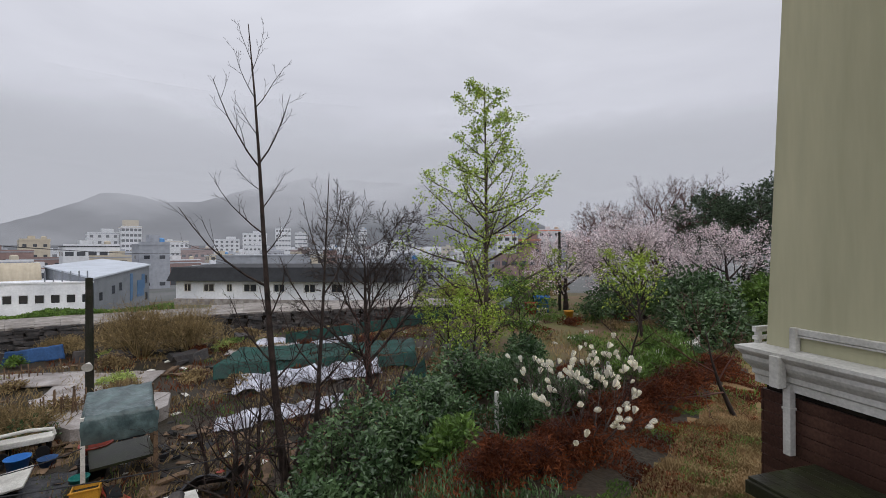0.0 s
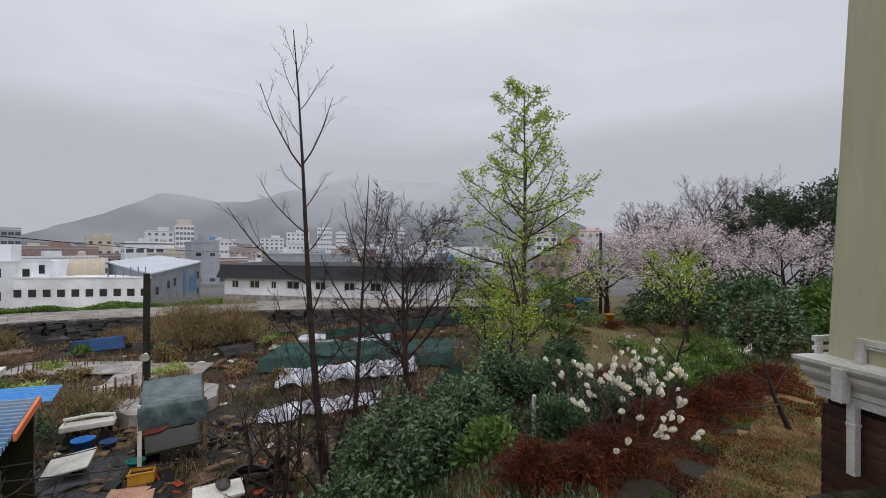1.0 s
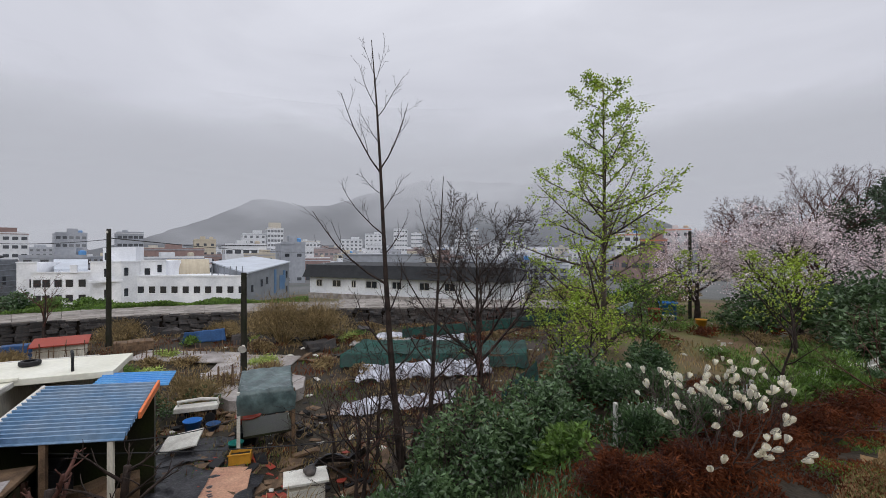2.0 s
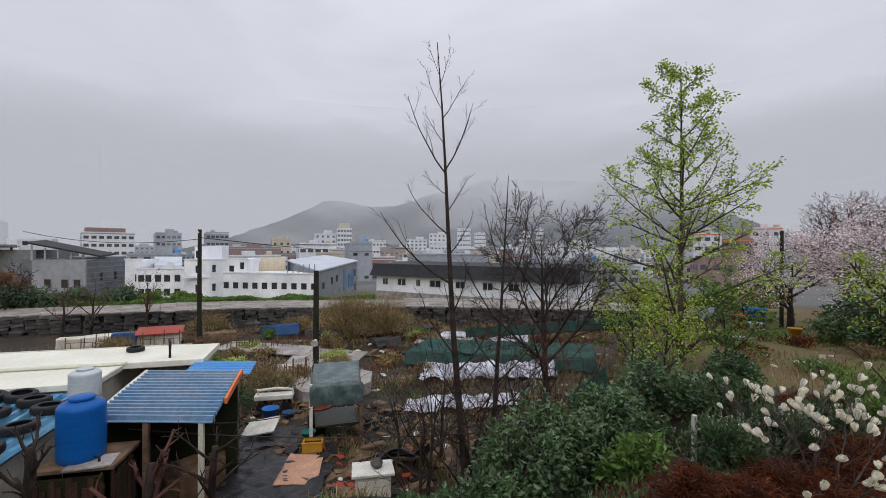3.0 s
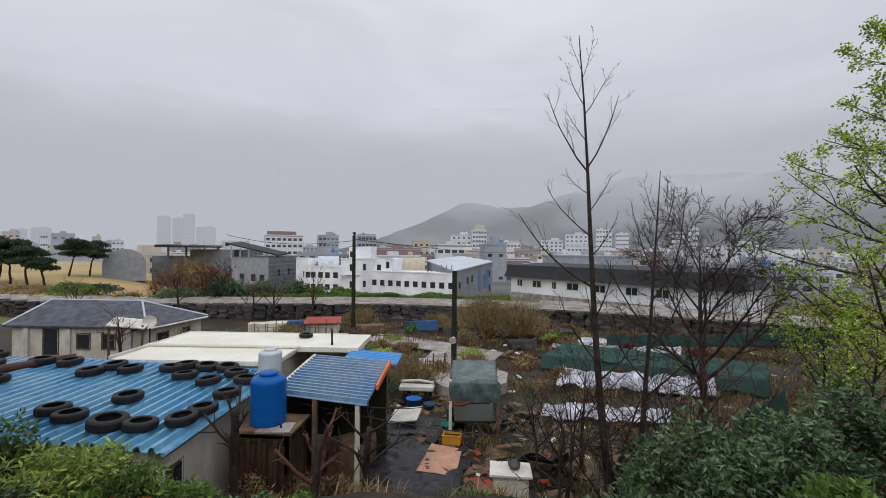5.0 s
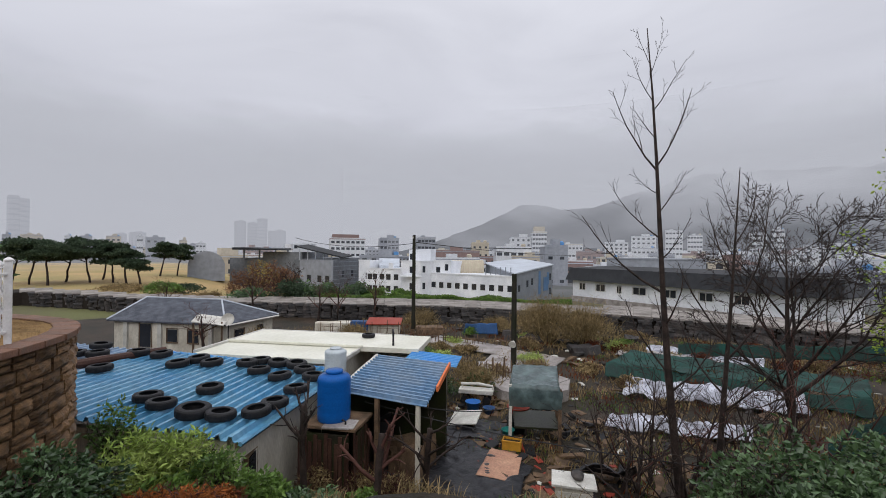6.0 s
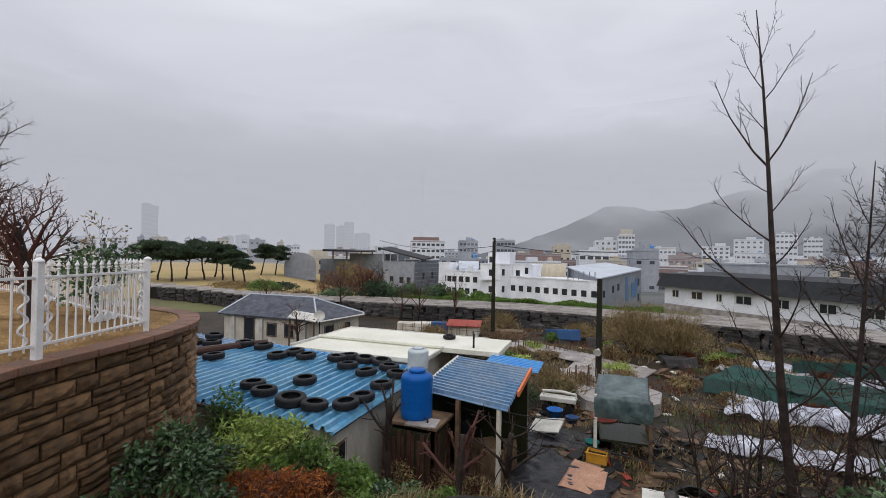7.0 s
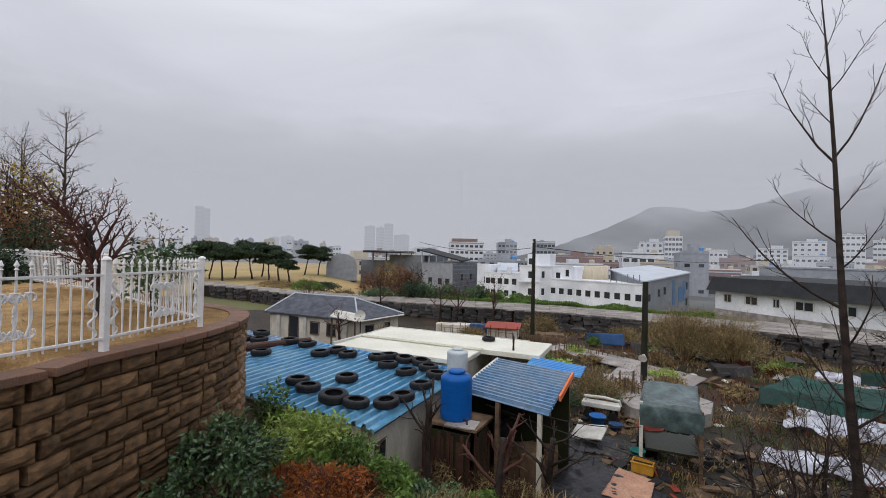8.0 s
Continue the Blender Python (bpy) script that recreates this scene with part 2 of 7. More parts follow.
def tube(bm, pts, radii, n=6):
    """A round bar along pts, added to bm."""
    rings = []
    for i, p in enumerate(pts):
        d = (Vector(pts[min(i + 1, len(pts) - 1)]) - Vector(pts[max(i - 1, 0)])).normalized()
        q = d.to_track_quat("Z", "Y")
        r = radii[i] if isinstance(radii, (list, tuple)) else radii
        rings.append([bm.verts.new(Vector(p) + q @ Vector((r * math.cos(2 * math.pi * k / n), r * math.sin(2 * math.pi * k / n), 0))) for k in range(n)])
    for a, b in zip(rings, rings[1:]):
        for k in range(n):
            bm.faces.new((a[k], a[(k + 1) % n], b[(k + 1) % n], b[k]))
    bm.faces.new(rings[0][::-1])
    bm.faces.new(rings[-1])
    return bm


def step(a, b, v):
    v = max(0.0, min(1.0, (v - a) / (b - a)))
    return v * v * (3 - 2 * v)


def mix(a, b, f):
    return a + (b - a) * f


def height(x, y):
    """The lie of the land: yard at 0, garden terrace to the east, bank under the viewpoint, city plain below."""
    d = math.hypot(x, y)
    az = math.degrees(math.atan2(-x, y))
    z = 0.0
    plateau = step(-2.6, 0.6, x - 0.10 * (y - 9)) * (1 - step(31, 36, y))
    z = mix(z, 2.3, plateau)
    west_bank = step(68, 80, az)
    bank = 1 - step(mix(5.2, 6.6, west_bank), mix(8.8, 9.6, west_bank), d)
    z = mix(z, mix(2.7, 2.0, west_bank), bank * (1 - plateau))
    z += 0.08 * step(14, 30, d) * (1 - plateau) * step(-5, 30, az)
    beyond = step(36, 44, d)
    z = mix(z, 1.0, beyond * step(-60, -40, -abs(az - 20)))
    west = step(66, 80, az)
    z = mix(z, mix(-4.6, 0.0, west), step(40.5, 60, d))
    z = mix(z, mix(-10, -3.0, west), step(110, 320, d))
    if d < 40:
        z += 0.10 * noise.noise(Vector((x * 0.7, y * 0.7, 0))) + 0.05 * noise.noise(Vector((x * 2.3, y * 2.3, 3)))
    return z


# ---- ground, one sheet to the horizon ----
def ground_sheet():
    n = 300
    radii = [0.4 + 0.28 * i for i in range(40)]
    while radii[-1] < 4600:
        radii.append(radii[-1] * 1.045 if radii[-1] < 60 else radii[-1] * 1.12)
    verts, faces, kinds = [], [], []
    for r in radii:
        for k in range(n):
            a = 2 * math.pi * k / n
            x, y = -r * math.sin(a), r * math.cos(a)
            verts.append((x, y, height(x, y)))
    verts.append((0, 0, height(0, 0)))
    for i in range(len(radii) - 1):
        for k in range(n):
            faces.append((i * n + k, i * n + (k + 1) % n, (i + 1) * n + (k + 1) % n, (i + 1) * n + k))
            x, y, _ = verts[faces[-1][0]]
            d, az = math.hypot(x, y), math.degrees(math.atan2(-x, y))
            wob = 0.8 * noise.noise(Vector((x * 0.9, y * 0.9, 7)))
            lawn = x > 1.6 + 0.25 * wob and y < 3.2 + 1.05 * x + wob and y > -6
            field = x > 1.4 + wob and not lawn and 12.5 < y < 32
            park = 60 < d < 330 and az > 64
            kinds.append(1 if lawn else 2 if field else 3 if park else 5 if d > 100 else 4 if d > 44 else 0)
    for k in range(n):
        faces.append((k, len(verts) - 1, (k + 1) % n))
        kinds.append(0)
    me = mesh_of("ground", verts, faces, M["ground"], True)
    for key, c, t in (("garden_lawn", (0.26, 0.16, 0.085), (0.12, 0.105, 0.035)), ("tilled_field", (0.16, 0.10, 0.065), (0.11, 0.115, 0.04)),
                      ("park_lawn", (0.46, 0.31, 0.15), (0.28, 0.24, 0.10)), ("verge", (0.13, 0.135, 0.055), (0.10, 0.08, 0.05)), ("city_ground", (0.16, 0.16, 0.165), (0.10, 0.105, 0.10))):
        me.materials.append(mat(key, c, 0.8, 0.7 if key in ("garden_lawn", "tilled_field") else 0.05, 0.35, t, 22, 0.7))
    me.polygons.foreach_set("material_index", kinds)
    return tagged(new("ground", me), "wet soil and rough grass sloping to the city plain", "ground", kind="structure")


ground = ground_sheet()


# ---- plants ----
FINE = [0.004]


def grow(rng, p, d, length, radius, level, spec, out, tips):
    """One limb and all that springs from it. spec per level: children, their length, angle, first place, rise, wander."""
    kids, ratio, angle, first, rise, wander = spec[level][:6]
    slim = spec[level][6] if len(spec[level]) > 6 else 0.55
    n = 7 if level == 0 else 5 if level < 3 else 4
    pts, rad = [p.copy()], [radius]
    d = d.normalized()
    dirs = [d]
    end = spec[level][7] if len(spec[level]) > 7 else 0.1 if level == 0 else 0.25 if level < len(spec) - 1 else 0.5
    for i in range(n):
        d = (d + Vector((rng.gauss(0, wander), rng.gauss(0, wander), rng.gauss(0, wander) + rise))).normalized()
        p = p + d * (length / n)
        pts.append(p.copy())
        rad.append(radius * mix(1, end, (i + 1) / n))
        dirs.append(d)
    out.append((level, pts, rad))
    if level == len(spec) - 1:
        tips.append((pts[-1], dirs[-1], pts))
        return
    spin = rng.uniform(0, 6.28)
    for k in range(kids):
        f = first + (0.98 - first) * (k + rng.uniform(0.2, 0.8)) / kids
        i = min(n - 1, int(f * n))
        base = pts[i].lerp(pts[i + 1], f * n - i)
        spin += 2.4 + rng.uniform(-0.5, 0.5)
        ax = dirs[i].orthogonal().normalized()
        ax.rotate(Matrix.Rotation(spin, 3, dirs[i]))
        nd = dirs[i].copy()
        nd.rotate(Matrix.Rotation(radians(angle + rng.uniform(-12, 12)), 3, ax))
        shrink = mix(1.0, slim, (f - first) / max(1e-6, 1 - first))
        grow(rng, base, nd, length * ratio * shrink * rng.uniform(0.75, 1.2), max(FINE[0], rad[i] * 0.55), level + 1, spec, out, tips)
    tips.append((pts[-1], dirs[-1], pts))


def limbs_mesh(limbs, material, name):
    verts, faces = [], []
    for level, pts, rad in limbs:
        n = 8 if rad[0] > 0.05 else 5 if rad[0] > 0.015 else 3
        base = len(verts)
        for i, p in enumerate(pts):
            d = (pts[min(i + 1, len(pts) - 1)] - pts[max(i - 1, 0)]).normalized()
            q = d.to_track_quat("Z", "Y")
            for k in range(n):
                a = 2 * math.pi * k / n
                verts.append(p + q @ Vector((rad[i] * math.cos(a), rad[i] * math.sin(a), 0)))
        for i in range(len(pts) - 1):
            for k in range(n):
                a, b = base + i * n + k, base + i * n + (k + 1) % n
                faces.append((a, b, b + n, a + n))
        faces.append(tuple(base + (len(pts) - 1) * n + k for k in range(n)))
    return mesh_of(name, verts, faces, material, True)


def leaves_mesh(rng, spots, size, material, name, long=1.6, droop=0.2, bend=0.25):
    """Small folded leaves at (place, direction) spots."""
    verts, faces = [], []
    for p, d in spots:
        s = size * rng.uniform(0.6, 1.3)
        d = (d + Vector((rng.gauss(0, 0.7), rng.gauss(0, 0.7), rng.gauss(0, 0.5) - droop))).normalized()
        side = d.cross(Vector((rng.gauss(0, 1), rng.gauss(0, 1), rng.gauss(0, 1)))).normalized()
        up = side.cross(d)
        b = len(verts)
        verts += [p, p + d * s * long * 0.5 + side * s * 0.5 + up * s * bend, p + d * s * long, p + d * s * long * 0.5 - side * s * 0.5 + up * s * bend]
        faces += [(b, b + 1, b + 2), (b, b + 2, b + 3)]
    return mesh_of(name, verts, faces, material)


def spots_on(rng, tips, per, spread):
    out = []
    for p, d, pts in tips:
        for _ in range(per):
            i = rng.randrange(len(pts) - 1)
            q = pts[i].lerp(pts[i + 1], rng.random()) if rng.random() < 0.75 else p
            out.append((q + Vector((rng.gauss(0, spread), rng.gauss(0, spread), rng.gauss(0, spread))), d))
    return out


def tree(name, label, x, y, z, tall, radius, spec, seed, bark="bark", leaf=None, per=4, leaf_size=0.05, spread=0.04, lean=(0, 0), group="", limbs=(), twig=None, droop=0.2, long=1.6, category="tree", thin=1.0):
    """A tree or shrub rooted at x, y, z: trunk, twigs and, where it has any, leaves or blossom."""
    rng = random.Random(seed)
    t = thing(name, label, category, pose(x, y, z), group)
    out, tips = [], []
    grow(rng, Vector((0, 0, -0.15)), Vector((lean[0], lean[1], 1)), tall, radius, 0, spec, out, tips)
    trunk = out[0]
    for f, az, el, length, r in limbs:
        i = f * (len(trunk[1]) - 1)
        j = min(int(i), len(trunk[1]) - 2)
        p = trunk[1][j].lerp(trunk[1][j + 1], i - j)
        a, e = radians(az), radians(el)
        grow(rng, p, Vector((math.cos(a) * math.cos(e), math.sin(a) * math.cos(e), math.sin(e))), length, r, 1, spec, out, tips)
    part("trunk", limbs_mesh([o for o in out if o[0] == 0], M[bark], "trunk"), None, t)
    rest = [o for o in out if o[0] > 0]
    if rest:
        tagged(part("branchwork", limbs_mesh(rest, M[twig or bark], "branchwork"), None, t), kind="stuff")
    if leaf:
        sp = [s for s in spots_on(rng, tips, per, spread) if rng.random() < thin]
        tagged(part("foliage" if leaf not in ("blossom", "petal") else "blossom", leaves_mesh(rng, sp, leaf_size, M[leaf], "foliage", long, droop), None, t), kind="stuff")
    return t


def bush(name, label, x, y, z, rx, ry, rz, seed, leaf="leaf_dark", count=2500, size=0.06, stems=14, bark="bark", group="", category="shrub", droop=0.1, long=1.8, hollow=0.55):
    """A shrub: stems that fan from its foot, and leaves in an uneven, lumpy shell."""
    rng = random.Random(seed)
    t = thing(name, label, category, pose(x, y, z), group)
    limbs, tips = [], []
    spec = [(4, 0.55, 35, 0.35, 0.05, 0.10), (3, 0.5, 40, 0.3, 0.03, 0.12), (0, 0, 0, 0, 0.02, 0.12)]
    for i in range(stems):
        a = rng.uniform(0, 6.28)
        u = rng.uniform(0.1, 0.9)
        d = Vector((math.cos(a) * rx * u, math.sin(a) * ry * u, rz * (1.5 - u * 0.6)))
        grow(rng, Vector((0.12 * rx * math.cos(a), 0.12 * ry * math.sin(a), -0.1)), d, d.length * (0.55 if leaf in ("leaf_dark", "leaf_mid", "leaf_lime", "leaf_pine") else 0.8), 0.012 + 0.008 * rz, 0, spec, limbs, tips)
    tagged(part("stemwork", limbs_mesh(limbs, M[bark], "stemwork"), None, t), kind="stuff")
    if leaf:
        lumps = [(rng.uniform(0, 6.28), rng.uniform(-0.1, 1.0), rng.uniform(0.25, 0.45)) for _ in range(16)]
        spots = []
        while len(spots) < count:
            a, h, k = rng.choice(lumps)
            r = math.sqrt(max(0.0, 1 - h * h)) * rng.uniform(hollow, 0.8)
            c = Vector((math.cos(a) * r, math.sin(a) * r, h * 0.75))
            o = Vector((rng.gauss(0, 1), rng.gauss(0, 1), rng.gauss(0, 1))).normalized() * k * rng.uniform(0.55, 1.0)
            q = c + o
            p = Vector((q.x * rx, q.y * ry, max(0.02, (q.z + 0.35) / 1.35 * rz)))
            spots.append((p, Vector((o.x, o.y, o.z + 0.2))))
        tagged(part("foliage", leaves_mesh(rng, spots, size, M[leaf], "foliage", long, droop), None, t), kind="stuff")
    return t


# ---- far hill, glowing sheets for the mist ----
def hill():
    """Two wooded ridges far to the north, their heads in the cloud."""
    verts, faces = [], []
    n, rows = 160, 26
    for j in range(rows + 1):
        for i in range(n + 1):
            az = mix(56, -34, i / n)
            d = mix(1500, 2500, j / rows)
            main = float(np.interp(az, (-22, 0, 17, 25.7, 28.6, 31.8, 35.1, 37.2, 38.6, 40.7, 42.4, 44.9, 48, 52, 56), (0, 315, 330, 243, 208, 207, 238, 227, 206, 168, 140, 108, 66, 24, 0)))
            top = main * math.sin(math.pi * min(1.0, 0.03 + j / rows * 0.9)) * (1 + 0.05 * noise.noise(Vector((az * 0.5, j * 0.3, 0))))
            top += 4 * noise.noise(Vector((az * 1.3, j * 0.6, 5))) + 3.5 * noise.noise(Vector((az * 5, j * 1.6, 9)))
            a = radians(az)
            verts.append((-d * math.sin(a), d * math.cos(a), top - 14))
    for j in range(rows):
        for i in range(n):
            a = j * (n + 1) + i
            faces.append((a, a + 1, a + n + 2, a + n + 1))
    return tagged(new("backdrop_hill", mesh_of("backdrop_hill", verts, faces, M["hill"], True)), "wooded hill fading into low rain cloud", "hill", kind="structure")


hill()


def haze_sheet(d, low, high, density, seed, full=0.35, az0=-75, az1=130, amp=0.5):
    """A glowing sheet at distance d that paints the haze of rain mist: thins out above and below, in uneven drifts."""
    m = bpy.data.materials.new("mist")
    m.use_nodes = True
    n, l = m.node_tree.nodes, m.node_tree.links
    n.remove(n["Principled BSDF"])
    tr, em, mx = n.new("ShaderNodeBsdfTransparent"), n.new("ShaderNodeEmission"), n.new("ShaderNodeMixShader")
    # haze comes from this sky-grey emission, laid over whatever stands behind
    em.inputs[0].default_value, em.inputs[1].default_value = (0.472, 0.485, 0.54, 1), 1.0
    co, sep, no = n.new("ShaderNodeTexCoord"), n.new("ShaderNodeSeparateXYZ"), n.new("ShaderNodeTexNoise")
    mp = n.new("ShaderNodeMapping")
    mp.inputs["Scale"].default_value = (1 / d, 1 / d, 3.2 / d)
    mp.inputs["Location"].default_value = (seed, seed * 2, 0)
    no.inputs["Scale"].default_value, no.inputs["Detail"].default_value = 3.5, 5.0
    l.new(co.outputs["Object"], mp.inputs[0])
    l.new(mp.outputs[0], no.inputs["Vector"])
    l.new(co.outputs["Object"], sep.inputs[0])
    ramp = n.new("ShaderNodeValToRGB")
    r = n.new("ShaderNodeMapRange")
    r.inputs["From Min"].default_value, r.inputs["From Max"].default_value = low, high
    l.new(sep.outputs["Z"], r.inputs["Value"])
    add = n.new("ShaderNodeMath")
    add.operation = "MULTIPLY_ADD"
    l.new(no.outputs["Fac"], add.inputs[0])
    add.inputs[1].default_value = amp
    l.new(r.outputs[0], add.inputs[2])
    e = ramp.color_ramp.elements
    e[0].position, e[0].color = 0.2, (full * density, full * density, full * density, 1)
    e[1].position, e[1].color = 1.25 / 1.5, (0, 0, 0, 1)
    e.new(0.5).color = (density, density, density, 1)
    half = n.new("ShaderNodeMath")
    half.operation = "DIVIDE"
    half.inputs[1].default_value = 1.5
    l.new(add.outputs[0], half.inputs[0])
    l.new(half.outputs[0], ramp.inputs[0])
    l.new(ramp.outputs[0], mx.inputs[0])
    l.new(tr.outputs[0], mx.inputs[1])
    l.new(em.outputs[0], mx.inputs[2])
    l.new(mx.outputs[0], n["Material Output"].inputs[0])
    verts, faces = [], []
    k = 48
    for i in range(k + 1):
        a = radians(mix(az0, az1, i / k))
        for z in (low - 40, high + 40):
            verts.append((-d * math.sin(a), d * math.cos(a), z))
    for i in range(k):
        faces.append((2 * i, 2 * i + 2, 2 * i + 3, 2 * i + 1))
    ob = tagged(new("backdrop_haze_glow", mesh_of("backdrop_haze_glow", verts, faces, m)), "thin glowing grey sheet standing in for rain haze over the city", "mist", kind="structure")
    ob.visible_shadow = False
    return ob


haze_sheet(150, -12, 60, 0.07, 1.0, 1.0)
haze_sheet(290, -12, 90, 0.17, 2.3, 1.0)
haze_sheet(600, -15, 150, 0.07, 3.1, 1.0)
haze_sheet(820, -15, 170, 0.62, 5.2, 1.0, 60, 125)
haze_sheet(1300, 60, 420, 0.97, 4.4, 0.02, -75, 130, 0.7)
haze_sheet(2900, -60, 900, 0.9, 6.4, 1.0)


# ---- old stone wall with its broad paved top ----
def wall_line(az):
    """Where the foot of the stone wall stands, by bearing."""
    return float(np.interp(az, (-14, 5, 30, 45, 54, 65, 75, 83, 91), (35.5, 33.2, 33.0, 34.4, 35.5, 37.6, 40.5, 47, 59))) + 0.25 * math.sin(az * 0.3)


def polar(az, d):
    a = radians(az)
    return -d * math.sin(a), d * math.cos(a)


def stone_wall():
    t = tagged(new("stone_wall"), "old dry-stone rampart of dark stones with pale flat paving on top", "wall", kind="structure")
    rng = random.Random(4)
    core_v, core_f = [], []
    k = 90
    for i in range(k + 1):
        az = mix(92, -12, i / k)
        d = wall_line(az)
        zf, zt = height(*polar(az, d)) - 0.5, 1.28
        for dd, z in ((0.15, zf), (0.15, zt), (4.6, zt), (4.6, -3)):
            core_v.append((*polar(az, d + dd), z))
    for i in range(k):
        for j in range(3):
            a = i * 4 + j
            core_f.append((a, a + 4, a + 5, a + 1))
    part("core", mesh_of("core", core_v, core_f, M["joint"]), None, t)
    # face stones
    verts, faces = [], []
    near = []
    shared = []
    for s in range(8):
        bm = bmesh.new()
        bmesh.ops.create_cube(bm, size=1)
        for v in bm.verts:
            v.co += Vector((rng.uniform(-0.09, 0.09), rng.uniform(-0.12, 0.12), rng.uniform(-0.1, 0.1)))
        bmesh.ops.bevel(bm, geom=list(bm.edges), offset=0.08, segments=1, affect="EDGES")
        shared.append(solid(bm, M["stone_dark"], "stone"))
    rest_v, rest_f = [], []
    az = 90.0
    count = 0
    while az > -11:
        d = wall_line(az)
        zf = height(*polar(az, d))
        w = rng.uniform(0.35, 0.8)
        z = zf - 0.1
        while z < 1.22:
            h = min(rng.uniform(0.13, 0.26), 1.34 - z)
            x, y = polar(az + rng.uniform(-0.2, 0.2), d + rng.uniform(-0.02, 0.12))
            m = pose(x, y, z + h / 2, 0, 0, az) @ Matrix.Diagonal((w * rng.uniform(0.85, 1.1), 0.42, h * 0.97, 1))
            me = rng.choice(shared)
            if 24 < az < 62 and count < 300:
                part("stone", me, None, t, "", m)
                count += 1
            else:
                b = len(rest_v)
                rest_v += [m @ v.co for v in me.vertices]
                rest_f += [tuple(b + i for i in p.vertices) for p in me.polygons]
            z += h
        az -= math.degrees(w / d) * 0.98
    tagged(part("stones", mesh_of("stones", rest_v, rest_f, M["stone_dark"]), None, t), kind="stuff")
    # paving flags
    fv, ff = [], []
    az = 91.0
    while az > -11:
        d0 = wall_line(az)
        w = rng.uniform(0.7, 1.3)
        dd = -0.12
        while dd < 4.4:
            dp = rng.uniform(0.5, 1.6)
            c = [polar(az - math.degrees(u * w / d0), d0 + dd + q * dp) for u, q in ((0.0, 0.01), (0.985, 0.0), (1.0, 0.99), (0.01, 0.985))]
            zt = 1.36 + rng.uniform(-0.012, 0.012)
            b = len(fv)
            fv += [(x, y, zt - 0.12) for x, y in c] + [(x + rng.uniform(-0.015, 0.015), y + rng.uniform(-0.015, 0.015), zt) for x, y in c]
            ff += [(b + 4, b + 5, b + 6, b + 7)] + [(b + i, b + (i + 1) % 4, b + 4 + (i + 1) % 4, b + 4 + i) for i in range(4)]
            dd += dp
        az -= math.degrees(w / d0)
    tagged(part("paving", mesh_of("paving", fv, ff, M["stone_pale"]), None, t, "pale wet flagstones"), kind="stuff")


stone_wall()


# ---- buildings ----
def window_mesh(w, h):
    bm = box(w, 0.10, h, 0, 0, -h / 2)
    bmesh.ops.inset_region(bm, faces=[f for f in bm.faces if f.normal.y < -0.9], thickness=min(w, h) * 0.10, depth=-0.06)
    return bm


WINDOWS = {}


def put_window(parent, x, y, z, w, h, turn=0.0, frame="trim", cross=True):
    """A window with frame and pane in the face of a wall; its outside looks to -y before the turn."""
    key = (round(w, 2), round(h, 2), frame)
    if key not in WINDOWS:
        WINDOWS[key] = (solid(window_mesh(w, h), M[frame], "window"), solid(box(w * 0.82, 0.02, h * 0.84, 0, 0, -h * 0.42), M["glass"], "pane"))
    f, g = WINDOWS[key]
    o = part("window", f, None, parent, "", pose(x, y, z, 0, 0, turn))
    part("pane", g, None, o, "", pose(0, -0.024, 0))
    return o


def block(name, label, az, d, w, depth, z0, z1, turn, wall, floors=0, cols=0, win=(1.2, 1.3), roof="far_grey", side_cols=0, group="", category="building", band=None, first=0.0):
    """A flat-roofed building whose front looks at the viewpoint; turn swings it. Windows sit in rows."""
    x, y = polar(az, d)
    t = thing(name, label, category, pose(x, y, z0, 0, 0, az + turn), group)
    h = z1 - z0
    part("wall", box(w, depth, h, 0, depth / 2, 0), M[wall], t)
    part("roof", box(w + 0.3, depth + 0.3, 0.35, 0, depth / 2, h), M[roof], t)
    if d > 140 and cols:
        k = int(az * 7) % 5
        part("roof_hut", box(w * (0.18 + 0.05 * k), depth * 0.4, 1.6 + 0.35 * k, w * (0.08 * k - 0.16), depth * 0.5, h + 0.3), M[wall], t)
        part("parapet", box(w + 0.1, 0.3, 0.9, 0, 0.1, h), M[wall], t)
        if k % 2:
            part("roof_tank", lathe([(0.9, h + 0.3), (1.0, h + 0.5), (1.0, h + 1.9), (0.5, h + 2.2)], 10, None, pose(w * 0.32, depth * 0.4, 0)), M["roof_deep" if k == 3 else "far_beige"], t)
    fh = (h - first) / max(1, floors)
    for i in range(floors):
        zc = first + fh * (i + 0.55)
        if d > 140:
            ww, hh = min(win[0], w / cols * 0.8), min(win[1], fh * 0.6)
            bm = bmesh.new()
            for k in range(cols):
                box(ww, 0.12, hh, (k + 0.5) / cols * w - w / 2, 0, zc - hh / 2, 0, bm)
            for k in range(side_cols):
                box(0.12, ww, hh, w / 2, (k + 0.5) / side_cols * depth, zc - hh / 2, 0, bm)
                box(0.12, ww, hh, -w / 2, (k + 0.5) / side_cols * depth, zc - hh / 2, 0, bm)
            tagged(part("glazing", bm, M["glass"], t), kind="stuff")
            continue
        for k in range(cols):
            put_window(t, (k + 0.5) / cols * w - w / 2, 0, zc, min(win[0], w / cols * 0.8), min(win[1], fh * 0.6), 0, wall)
        for k in range(side_cols):
            put_window(t, w / 2, (k + 0.5) / side_cols * depth, zc, min(win[0], depth / side_cols * 0.8), min(win[1], fh * 0.6), 90, wall)
        if band:
            part("band", box(w + 0.1, 0.12, 0.3, 0, -0.02, first + fh * i - 0.15 if i else 0), M[band], t)
    return t


